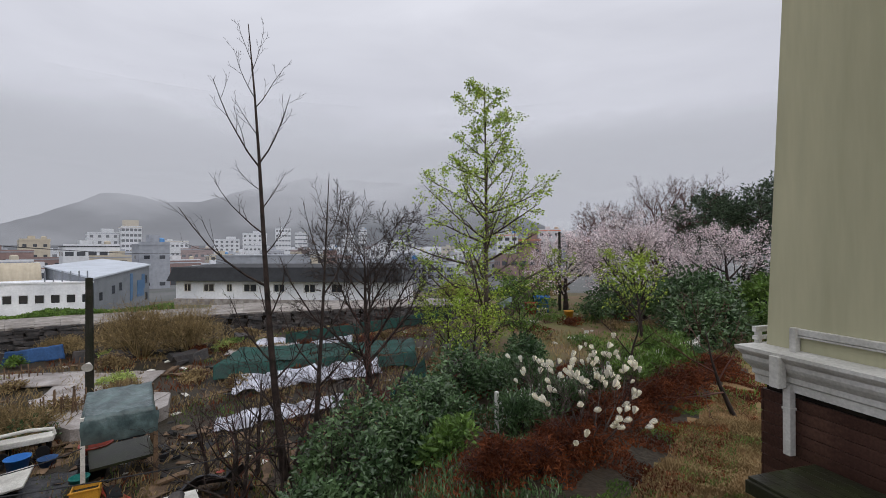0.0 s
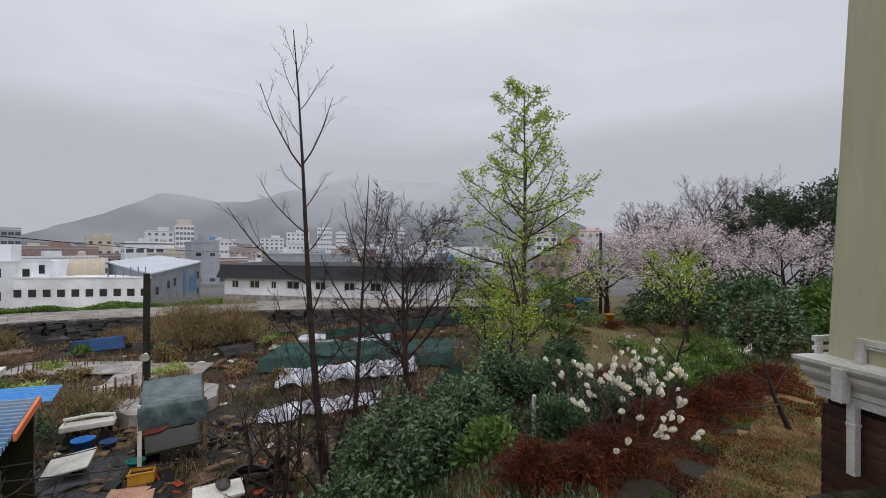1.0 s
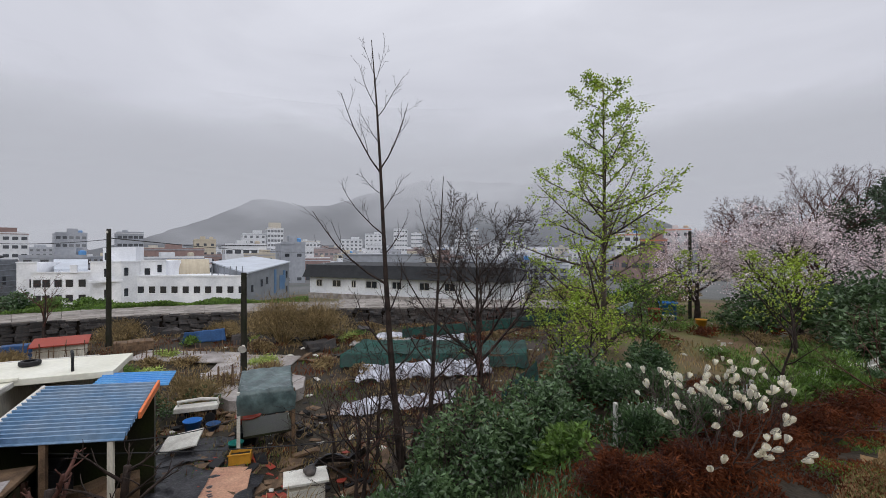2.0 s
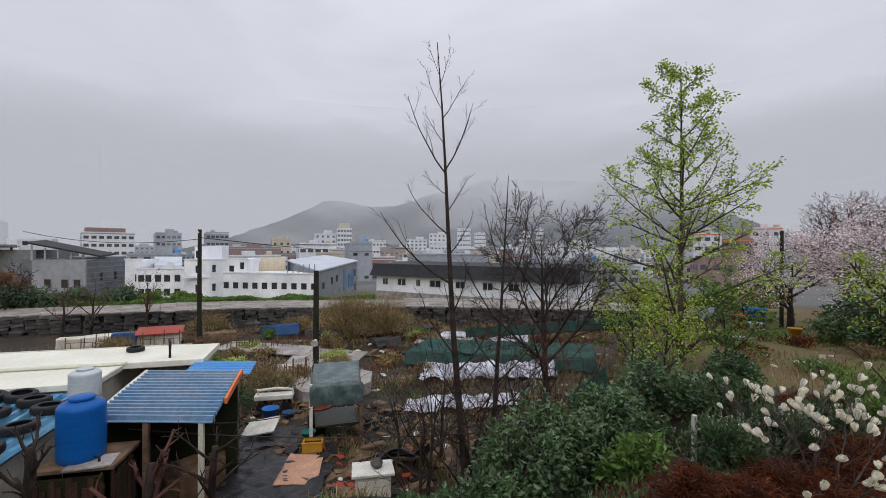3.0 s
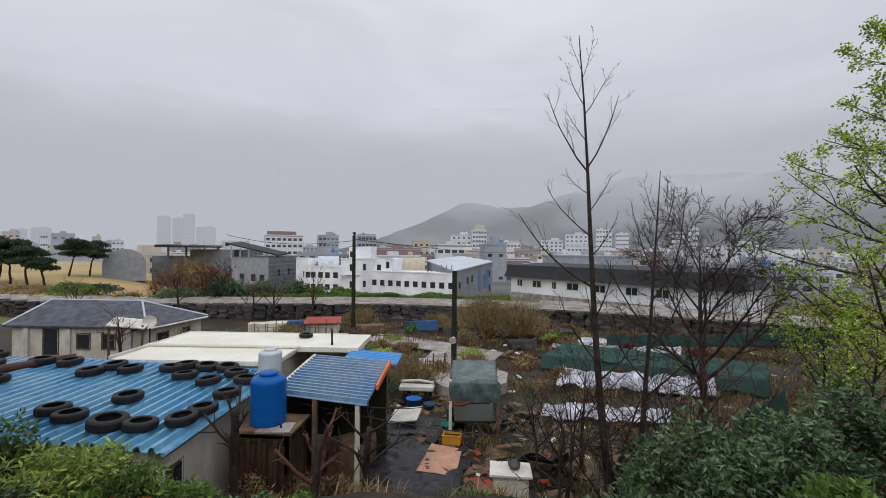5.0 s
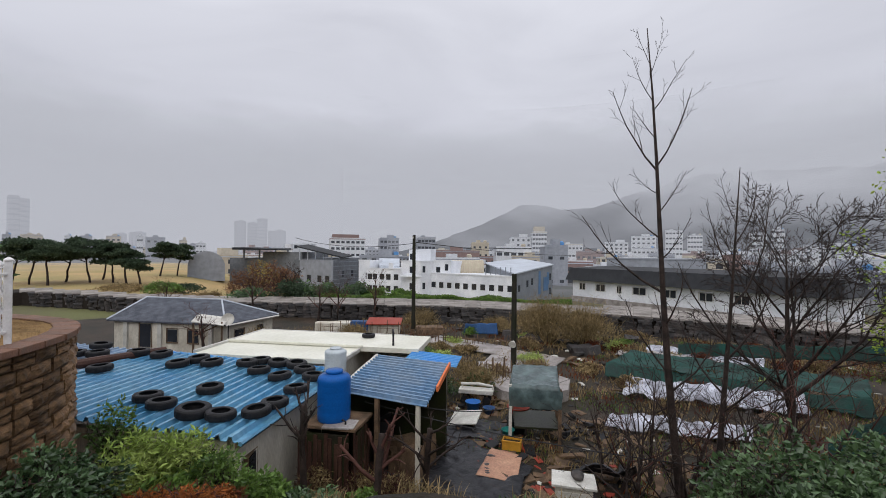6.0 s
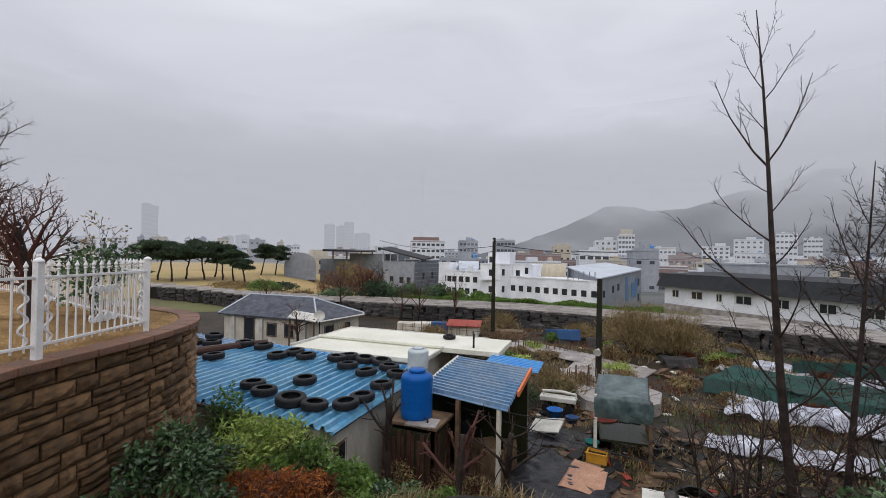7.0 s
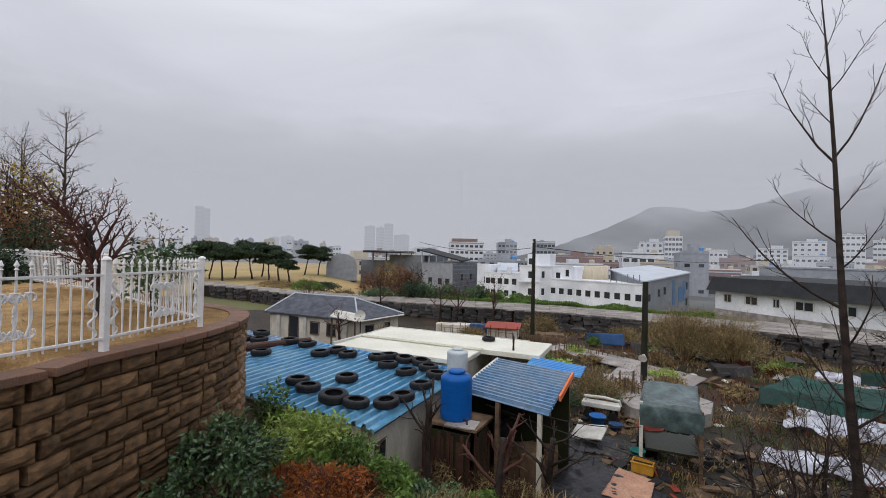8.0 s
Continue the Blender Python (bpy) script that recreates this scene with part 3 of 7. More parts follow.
# ---- the white two-storey works and its neighbours ----
def prism(name, pts, z0, tops, material, parent, label=""):
    """A walled mass on a footprint of plan points, with a top height for each corner."""
    bm = bmesh.new()
    low = [bm.verts.new((x, y, z0)) for x, y in pts]
    top = [bm.verts.new((x, y, z)) for (x, y), z in zip(pts, tops)]
    bm.faces.new(low)
    bm.faces.new(top)
    for i in range(len(pts)):
        k = (i + 1) % len(pts)
        bm.faces.new((low[i], low[k], top[k], top[i]))
    return part(name, bm, M[material], parent, label)


def behind(p, q, depth):
    """The wall line p-q (left to right as seen) and the same line depth metres further back."""
    (ax, ay), (bx, by) = p, q
    n = Vector((-(by - ay), bx - ax)).normalized() * depth
    return [p, q, (bx + n.x, by + n.y), (ax + n.x, ay + n.y)]


def windows_on(t, p, q, places, z, w, h, frame="plaster_white"):
    """Windows in the wall that runs from p to q, at shares of its length."""
    turn = math.degrees(math.atan2(q[1] - p[1], q[0] - p[0]))
    for f in places:
        put_window(t, mix(p[0], q[0], f), mix(p[1], q[1], f), z, w, h, turn, frame)


def coping(t, pts, z, material="plaster_white"):
    """A thin raised edge along the top of a wall line."""
    for (ax, ay), (bx, by) in zip(pts, pts[1:]):
        part("coping", box(math.hypot(bx - ax, by - ay) + 0.2, 0.3, 0.22, 0, 0.05, 0), M[material], t, "", pose((ax + bx) / 2, (ay + by) / 2, z, 0, 0, math.degrees(math.atan2(by - ay, bx - ax))))


def white_works():
    a, b = polar(48.9, 88.6), polar(38.0, 79.8)
    t = thing("office_block", "long white rendered office wing with a row of dark square windows", "building")
    prism("wall", [a, b, polar(39.0, 91), polar(48.4, 99)], -6.5, [1.2] * 4, "plaster_white", t)
    coping(t, [a, b], 1.2)
    windows_on(t, a, b, [0.055 + 0.1005 * k for k in range(10)], -0.95, 1.2, 1.3)
    windows_on(t, a, b, [0.075, 0.18], -3.6, 1.2, 0.7)
    for k in range(6):
        x, y = behind(polar(41.6, 82.4), polar(38.4, 80.0), 0.6)[0]
        qx, qy = polar(38.4, 80.6)
        part("roof_post", box(0.12, 0.12, 1.7, mix(x, qx, k / 5), mix(y, qy, k / 5), 1.2), M["grey_metal"], t)
    # corner block: two faces that meet at a shallow angle, an upper storey that runs on over the wing
    p, q, r = polar(52.6, 88.5), polar(50.1, 86.8), polar(48.5, 88.6)
    c = thing("office_block", "white rendered corner block with small dark windows and a balcony ledge", "building")
    far = [polar(48.2, 99), polar(52.4, 99)]
    prism("wall", [p, q, r] + far, -6.5, [3.6] * 5, "plaster_white", c)
    coping(c, [p, q, r], 3.6)
    windows_on(c, p, q, [0.55], 2.0, 1.0, 1.5)
    windows_on(c, p, q, [0.55], -1.3, 1.0, 1.5)
    windows_on(c, q, r, [0.28], 2.1, 0.8, 1.5)
    windows_on(c, q, r, [0.28], -1.2, 0.8, 1.5)
    part("balcony", box(4.4, 0.9, 0.35, 0, -0.35, 0), M["plaster_white"], c, "", pose((p[0] + q[0]) / 2, (p[1] + q[1]) / 2, 0.55, 0, 0, 50))
    u, v = polar(48.5, 89.0), polar(46.1, 87.6)
    top = thing("office_block", "white upper storey set back on the office wing", "building")
    prism("wall", behind(u, v, 7), 1.1, [3.75] * 4, "plaster_white", top)
    coping(top, [u, v], 3.75)
    windows_on(top, u, v, [0.3], 2.0, 1.0, 1.3)
    windows_on(top, u, v, [0.76], 2.5, 0.8, 1.5)
    u, v = polar(51.6, 94), polar(48.8, 92.5)
    tower = thing("stair_tower", "plain white stair tower on the office block", "tower")
    prism("wall", behind(u, v, 4), 1.0, [6.0, 6.2, 6.2, 6.0], "plaster_white", tower)
    windows_on(tower, u, v, [0.14], 4.5, 1.0, 1.5)
    # left wing with two rows of windows
    u, v = polar(57.0, 95), polar(52.6, 91.5)
    w = thing("office_block", "white rendered office wing with two rows of windows", "building")
    prism("wall", behind(u, v, 12), -6.5, [1.9] * 4, "plaster_white", w)
    coping(w, [u, v], 1.9)
    for z in (0.25, -2.2):
        windows_on(w, u, v, [0.10, 0.25, 0.45, 0.64, 0.86], z, 1.2, 1.4)
    part("window_awning", box(0.9, 1.2, 1.3, 0, 0.3, 0), M["plaster_white"], w, "", pose(*polar(53.9, 92.5), 1.9, 0, 0, 45))
    e = thing("office_block", "small white end block with a flat roof", "building")
    u, v = polar(58.0, 98), polar(56.6, 97)
    prism("wall", behind(u, v, 8), -6.5, [3.5] * 4, "plaster_white", e)
    coping(e, [u, v], 3.5)
    windows_on(e, u, v, [0.75], 0.2, 0.7, 1.6)
    g = thing("roof_shed", "pale grey pitched roof shed among the white offices", "building")
    prism("wall", [polar(55.4, 100), polar(52.8, 98), polar(52.8, 106), polar(55.4, 108)], 1.0, [2.4, 2.4, 3.9, 3.9], "pale_metal", g)


white_works()


def workshop():
    """Grey workshop: its long side runs away, under a pale roof of one broad folded sheet."""
    a, b, peak, left = polar(37.9, 80.5), polar(33.2, 97), polar(37.2, 106), polar(41.6, 96)
    t = thing("workshop", "grey workshop with a pale shallow-pitched metal roof", "workshop")
    prism("wall", [a, b, peak, left], -6.5, [1.6, 3.0, 4.0, 3.1], "grey_metal", t)
    cx, cy = (a[0] + b[0] + peak[0] + left[0]) / 4, (a[1] + b[1] + peak[1] + left[1]) / 4
    roof = prism("roof", [(mix(cx, x, 1.04), mix(cy, y, 1.04)) for x, y in (a, b, peak, left)], 1.5, [1.85, 3.25, 4.25, 3.35], "pale_metal", t)
    for k, zl in enumerate((1.62, 3.02, 4.02, 3.12)):
        roof.data.vertices[k].co.z = zl
    for f, z, w, h in ((0.10, -1.0, 1.0, 1.4), (0.30, -0.3, 1.0, 1.5), (0.42, 0.0, 1.0, 1.5), (0.93, 0.6, 0.9, 1.6), (0.93, -2.4, 0.9, 1.6)):
        windows_on(t, a, b, [f], z, w, h, "grey_metal")
    for f, z, w, h in ((0.62, -0.4, 0.9, 4.6), (0.80, -0.8, 2.4, 2.8), (0.86, 0.3, 1.0, 2.6)):
        x, y = mix(a[0], b[0], f), mix(a[1], b[1], f)
        part("glazed_panel", box(w, 0.16, h, 0, 0, -h / 2), M["panel_blue"], t, "blue glazed panel", pose(x, y, z, 0, 0, math.degrees(math.atan2(b[1] - a[1], b[0] - a[0]))))


workshop()


def grey_halls():
    t = thing("grey_hall", "grey brick-panelled hall with small windows", "hall")
    a, b, c = polar(65.2, 106), polar(61.2, 98), polar(57.9, 108)
    prism("wall", [a, b, c, polar(60.5, 122)], -6.5, [3.7, 3.5, 4.0, 4.0], "panel_brick", t)
    prism("front_panel", behind(polar(65.2, 105.7), polar(61.25, 97.7), 0.25), -6.4, [3.5] * 4, "far_grey", t, "pale grey front panels")
    windows_on(t, polar(65.2, 105.6), polar(61.25, 97.6), (0.3, 0.62, 0.85), -0.6, 1.5, 1.7, "far_grey")
    windows_on(t, b, c, (0.35, 0.7), 0.4, 1.0, 1.6, "panel_brick")
    windows_on(t, b, c, (0.5,), -2.4, 1.0, 1.6, "panel_brick")
    for k in range(7):
        z = -2.6 + 0.95 * k
        part("panel_band", box(math.dist(b, c), 0.1, 0.09, 0, -0.03, 0), M["far_grey"], t, "", pose((b[0] + c[0]) / 2, (b[1] + c[1]) / 2, z, 0, 0, math.degrees(math.atan2(c[1] - b[1], c[0] - b[0]))))
    h = thing("grey_hall", "grey block-walled hall under a dark oversailing roof", "hall")
    prism("wall", behind(polar(69.4, 112), polar(64.9, 107), 14), -6.5, [5.2] * 4, "panel_brick", h)
    prism("wall", behind(polar(73.0, 116), polar(69.4, 112.5), 14), -6.5, [3.6] * 4, "panel_brick", h)
    d = thing("roof_canopy", "thin dark canopy roof on slim posts above the grey hall", "roof")
    prism("canopy_slab", [polar(72.8, 106), polar(66.2, 108), polar(66.2, 122), polar(72.2, 122)], 5.6, [6.1, 5.75, 6.2, 6.3], "roof_dark", d)
    for az in (71.5, 69.8, 68.0, 66.6):
        part("post", box(0.3, 0.3, 2.6, *polar(az, 114), 3.3), M["grey_metal"], d)
    e = thing("roof_canopy", "slanting dark solar canopy on posts above the grey hall", "roof")
    a, b = polar(65.7, 104), polar(60.0, 100)
    bm = bmesh.new()
    low = [bm.verts.new((x, y, z)) for (x, y), z in zip(behind(a, b, 7), (6.35, 3.95, 4.3, 6.8))]
    up = [bm.verts.new(v.co + Vector((0, 0, 0.28))) for v in low]
    for f in ((0, 1, 2, 3), (7, 6, 5, 4), (0, 1, 5, 4), (1, 2, 6, 5), (2, 3, 7, 6), (3, 0, 4, 7)):
        bm.faces.new([(low + up)[i] for i in f])
    part("canopy_slab", bm, M["roof_dark"], e)
    for k in range(6):
        x, y = mix(a[0], b[0], 0.05 + 0.17 * k), mix(a[1], b[1], 0.05 + 0.17 * k)
        part("post", box(0.2, 0.2, 2.6 - 0.38 * k, x - 0.8, y + 0.8, 3.4), M["pale_metal"], e)
    r = thing("roof_shed", "white plant room on the grey hall's roof", "building")
    prism("wall", behind(polar(66.0, 120), polar(63.8, 119), 5), 3.5, [7.4] * 4, "far_white", r)
    windows_on(r, polar(66.0, 120), polar(63.8, 119), (0.15, 0.8), 6.5, 1.0, 1.0, "far_white")
    # round-roofed store further along
    x, y = polar(75.4, 112)
    q = thing("round_store", "grey store with a rounded barrel roof", "hall", pose(x, y, -1.5, 0, 0, 75))
    bm = bmesh.new()
    ends = [[bm.verts.new((3.7 * math.cos(math.pi * i / 14), yy, 3.4 + 3.3 * math.sin(math.pi * i / 14))) for i in range(15)] + [bm.verts.new((-3.7, yy, 0)), bm.verts.new((3.7, yy, 0))] for yy in (0, 12)]
    bm.faces.new(ends[0])
    bm.faces.new(ends[1])
    for i in range(17):
        k = (i + 1) % 17
        bm.faces.new((ends[0][i], ends[0][k], ends[1][k], ends[1][i]))
    part("shell", bm, M["far_grey"], q)


grey_halls()


def barrel_hall():
    x, y = polar(43.9, 93)
    t = thing("barrel_hall", "low hall with a ribbed barrel-vault roof", "hall", pose(x, y, 0, 0, 0, 47))
    part("wall", box(7.6, 7, 3.6, 0, 3, -2.5), M["plaster_white"], t)
    r, n = 2.75, 16
    rows = []
    bm = bmesh.new()
    for j in range(25):
        rr = r + (0.09 if j % 2 else 0.0)
        rows.append([bm.verts.new((-3.4 + 6.8 * j / 24, 3 - rr * math.cos(math.pi * i / n), 1.1 + rr * math.sin(math.pi * i / n))) for i in range(n + 1)])
    for a, b in zip(rows, rows[1:]):
        for i in range(n):
            bm.faces.new((a[i], a[i + 1], b[i + 1], b[i]))
    part("barrel_roof", bm, M["far_beige"], t, "weathered ribbed vault")
    bm = bmesh.new()
    for s in (-3.38, 3.38):
        bm.faces.new([bm.verts.new((s, 3 - 2.7 * math.cos(math.pi * i / n), 1.1 + 2.7 * math.sin(math.pi * i / n))) for i in range(n + 1)])
    part("gable_glass", bm, M["glass"], t)
    for k in range(5):
        z = 1.1 + 0.5 * k
        half = math.sqrt(max(0.05, 2.7 ** 2 - (0.5 * k) ** 2))
        part("glazing_bar", box(0.08, half * 2, 0.07, 3.42, 3, z), M["far_grey"], t)


barrel_hall()


# ---- long low white house with a dark roof, beyond the rampart ----
def long_house():
    x0, y0 = polar(30.9, 66)
    x1, y1 = polar(5.5, 52)
    w = math.hypot(x1 - x0, y1 - y0)
    turn = math.degrees(math.atan2(y1 - y0, x1 - x0))
    t = thing("long_house", "long low white house under a broad dark roof", "house", pose(x0, y0, -1.2, 0, 0, turn))
    part("wall", box(w, 8, 3.3, w / 2, 4.3, 0), M["plaster_white"], t)
    part("plinth", box(w + 0.1, 0.5, 0.75, w / 2, 0.2, 0), M["concrete"], t)
    bm = bmesh.new()
    v = [bm.verts.new(p) for p in ((-0.7, -0.5, 3.0), (w + 0.7, -0.5, 3.0), (w + 0.7, 9, 3.0), (-0.7, 9, 3.0), (-0.5, 0.4, 4.7), (w + 0.5, 0.4, 4.7), (w - 1, 6.5, 5.0), (1.5, 6.5, 5.0))]
    for f in ((0, 1, 2, 3), (4, 5, 6, 7), (0, 1, 5, 4), (1, 2, 6, 5), (2, 3, 7, 6), (3, 0, 4, 7)):
        bm.faces.new([v[i] for i in f])
    roof = part("roof", bm, M["roof_dark"], t)
    for k in range(int(w / 0.9)):
        part("roof_seam", box(0.06, 0.05, 1.95, 0.2 + 0.9 * k, 0.0, 0), M["roof_dark"], roof, "", pose(0, -0.48, 3.0, -28, 0, 0))
    for x, ww in ((1.2, 1.0), (3.9, 1.6), (7.2, 0.7), (9.4, 2.0), (13.5, 1.6), (17.5, 1.6), (21, 1.6)):
        if x < w - 2:
            put_window(t, x + ww / 2, 0.3, 2.15, ww, 1.0, 0, "trim")
            part("mullion", box(0.07, 0.06, 0.9, x + ww / 2, 0.24, 1.7), M["trim"], t)


long_house()

# ---- city ----
def city():
    rng = random.Random(21)
    walls = ["far_white", "far_white", "far_grey", "far_beige", "far_red", "far_grey"]
    words = {"far_white": "white", "far_grey": "grey", "far_beige": "beige", "far_red": "brick-red"}
    for ring, (d0, d1, gap, low, high) in enumerate(((150, 185, 5.2, 7, 11), (200, 250, 3.9, 8, 14), (270, 330, 2.9, 9, 17), (360, 470, 2.2, 10, 20))):
        az = 74.0 - rng.uniform(0, 3)
        while az > -16:
            d = rng.uniform(d0, d1)
            w = rng.uniform(0.55, 1.25) * d * radians(gap)
            floors = rng.randint(2, 4) if ring < 3 else rng.randint(3, 5)
            base = -7.5 if d < 200 else -10
            top = base + rng.uniform(low, high)
            wall = rng.choice(walls)
            block("city_building", f"{words[wall]} low-rise city building with rows of windows", az, d, w, 12, base, top, rng.uniform(-25, 25), wall, floors, max(3, int(w / 3.2)), (1.9, 1.5),
                  rng.choice(["far_grey", "pale_metal", "far_grey", "far_red"]), 3, "low buildings of the city")
            az -= gap * rng.uniform(0.8, 1.25)


city()
block("apartment_tower", "pale apartment block with a cream top and many windows", 34.75, 345, 11, 14, -10, 21.0, 6, "far_white", 9, 5, (1.7, 1.7), "far_beige", 3)
part("penthouse", box(8, 9, 4.8, 0, 6, 31), M["far_beige"], bpy.data.objects["apartment_tower"])
block("apartment_tower", "pale apartment block with stepped roof", 37.1, 350, 16, 14, -10, 17.0, 6, "far_white", 7, 4, (1.7, 1.7), "far_grey", 2)
block("apartment_tower", "white apartment block with a brick-red top storey", 59.35, 262, 20, 12, -10, 12.3, 6, "far_white", 6, 7, (1.9, 1.4), "far_red", 2)
part("top_storey", box(15, 9, 2.6, -1, 6, 22.6), M["far_red"], bpy.data.objects["apartment_tower.002"])
block("apartment_tower", "grey mid-rise block with rows of windows", 54.1, 290, 12.5, 12, -10, 13.6, 6, "far_grey", 6, 5, (1.7, 1.4), "far_grey", 2)
block("apartment_tower", "grey and white mid-rise block", 49.3, 270, 11, 12, -10, 13.8, 6, "far_grey", 6, 5, (1.8, 1.4), "far_white", 2)
for az, d, w, top in ((69.5, 870, 17, 62), (70.6, 885, 14, 55), (71.9, 930, 20, 60), (67.8, 880, 30, 41), (90.75, 880, 10, 76), (91.5, 886, 12, 80), (81.9, 860, 22, 31), (83.4, 850, 15, 28)):
    block("high_rise", "high-rise flats half lost in the mist", az, d, w, 22, -12, top, 5, "far_grey", 12, 4, (3.0, 2.4), "far_grey", 2, "high-rise flats")
SHOWROOM = block("city_building", "grey and white showroom with dark roof band and orange sign", 38.0, 190, 15, 12, -8, 7.2, 8, "far_white", 3, 5, (2.2, 1.4), "roof_dark", 2, "mid-rise blocks of the city")
part("sign", box(3.4, 0.3, 2.4, 5.2, -0.2, 8.5), M["orange"], SHOWROOM)
block("city_building", "plain grey warehouse block", 32.7, 150, 7.5, 12, -8, 7.4, 10, "far_grey", 2, 2, (1.4, 1.0), "far_grey", 1, "mid-rise blocks of the city")
block("city_building", "brown brick market hall with rows of windows", 45.3, 215, 22, 12, -8, 5.5, 4, "far_red", 2, 10, (1.3, 1.2), "far_grey", 2, "mid-rise blocks of the city")
block("city_building", "beige block with a rooftop hut", 42.3, 260, 10, 12, -8, 10.5, 4, "far_beige", 4, 3, (1.3, 1.2), "far_beige", 2, "mid-rise blocks of the city")
block("city_building", "long low brown hall behind the dark-roofed house", 21.5, 120, 22, 10, -6, 4.2, 0, "far_grey", 1, 10, (1.6, 1.0), "far_grey", 2, "mid-rise blocks of the city")
block("city_building", "white stepped block at the foot of the hill", 30.8, 330, 15, 12, -10, 11.5, 5, "far_white", 4, 6, (1.5, 1.3), "far_beige", 2, "mid-rise blocks of the city")
for k in range(22):
    az = 76 + k * 1.0 + 0.35 * math.sin(k * 5.1)
    block("city_building", "low pale city building far beyond the park", az, 500 + 60 * math.sin(k * 2.7), 9 + 5 * math.sin(k * 1.9), 12, -10, 11 + 6 * math.sin(k * 3.3), 0, ("far_white", "far_grey", "far_beige")[k % 3], 4, 3, (2.0, 1.6), "far_grey", 2, "low buildings beyond the park")
for az, d, w, top in ((22.6, 470, 22, 22), (19.4, 480, 15, 28), (17.3, 500, 13, 24), (11.5, 520, 14, 26), (9.8, 530, 10, 30), (25.6, 430, 20, 15), (5.5, 420, 34, 12)):
    block("apartment_tower", "pale apartment block at the foot of the hill", az, d, w, 14, -12, top, 0, "far_white", 8, 5, (2.0, 1.6), "far_grey", 2, "blocks at the foot of the hill")
for az, d, w, top, wall in ((-8.9, 190, 9, 11.5, "far_white"), (-11.6, 200, 11, 9.5, "far_red"), (-14.2, 210, 10, 14, "far_white"), (-17.8, 215, 10, 9, "far_beige")):
    block("apartment_tower", "white apartment block with orange bands", az, d, w, 12, -9, top, 0, wall, 6, 3, (1.8, 1.4), "orange", 2, "blocks behind the blossom")


# ---- split-block retaining wall with lawn terrace and white fence ----
def wall_curve():
    """Foot line of the retaining wall: gently bowed, then turning sharply back."""
    ctrl = [Vector(p) for p in ((-4.6, -3.4, 0), (-5.73, -1.80, 0), (-6.35, -1.35, 0), (-7.27, -0.58, 0), (-8.1, -0.02, 0), (-8.85, 0.30, 0), (-9.75, 0.35, 0), (-10.6, 0.05, 0), (-12.2, -0.9, 0), (-15.5, -2.6, 0), (-21, -4.6, 0))]
    out = []
    for i in range(len(ctrl) - 1):
        a, b, c, d = ctrl[max(i - 1, 0)], ctrl[i], ctrl[i + 1], ctrl[min(i + 2, len(ctrl) - 1)]
        for k in range(12):
            t = k / 12
            out.append(0.5 * ((2 * b) + (c - a) * t + (2 * a - 5 * b + 4 * c - d) * t * t + (3 * b - a - 3 * c + d) * t ** 3))
    out.append(ctrl[-1])
    return out


CURVE = wall_curve()
LENGTHS = [0.0]
for a, b in zip(CURVE, CURVE[1:]):
    LENGTHS.append(LENGTHS[-1] + (b - a).length)


def on_curve(s):
    s = max(0.0, min(LENGTHS[-1] - 1e-4, s))
    i = next(k for k in range(len(LENGTHS) - 1) if LENGTHS[k + 1] > s)
    f = (s - LENGTHS[i]) / (LENGTHS[i + 1] - LENGTHS[i])
    d = CURVE[i + 1] - CURVE[i]
    return CURVE[i].lerp(CURVE[i + 1], f), math.degrees(math.atan2(d.y, d.x))


TERRACE = 4.42


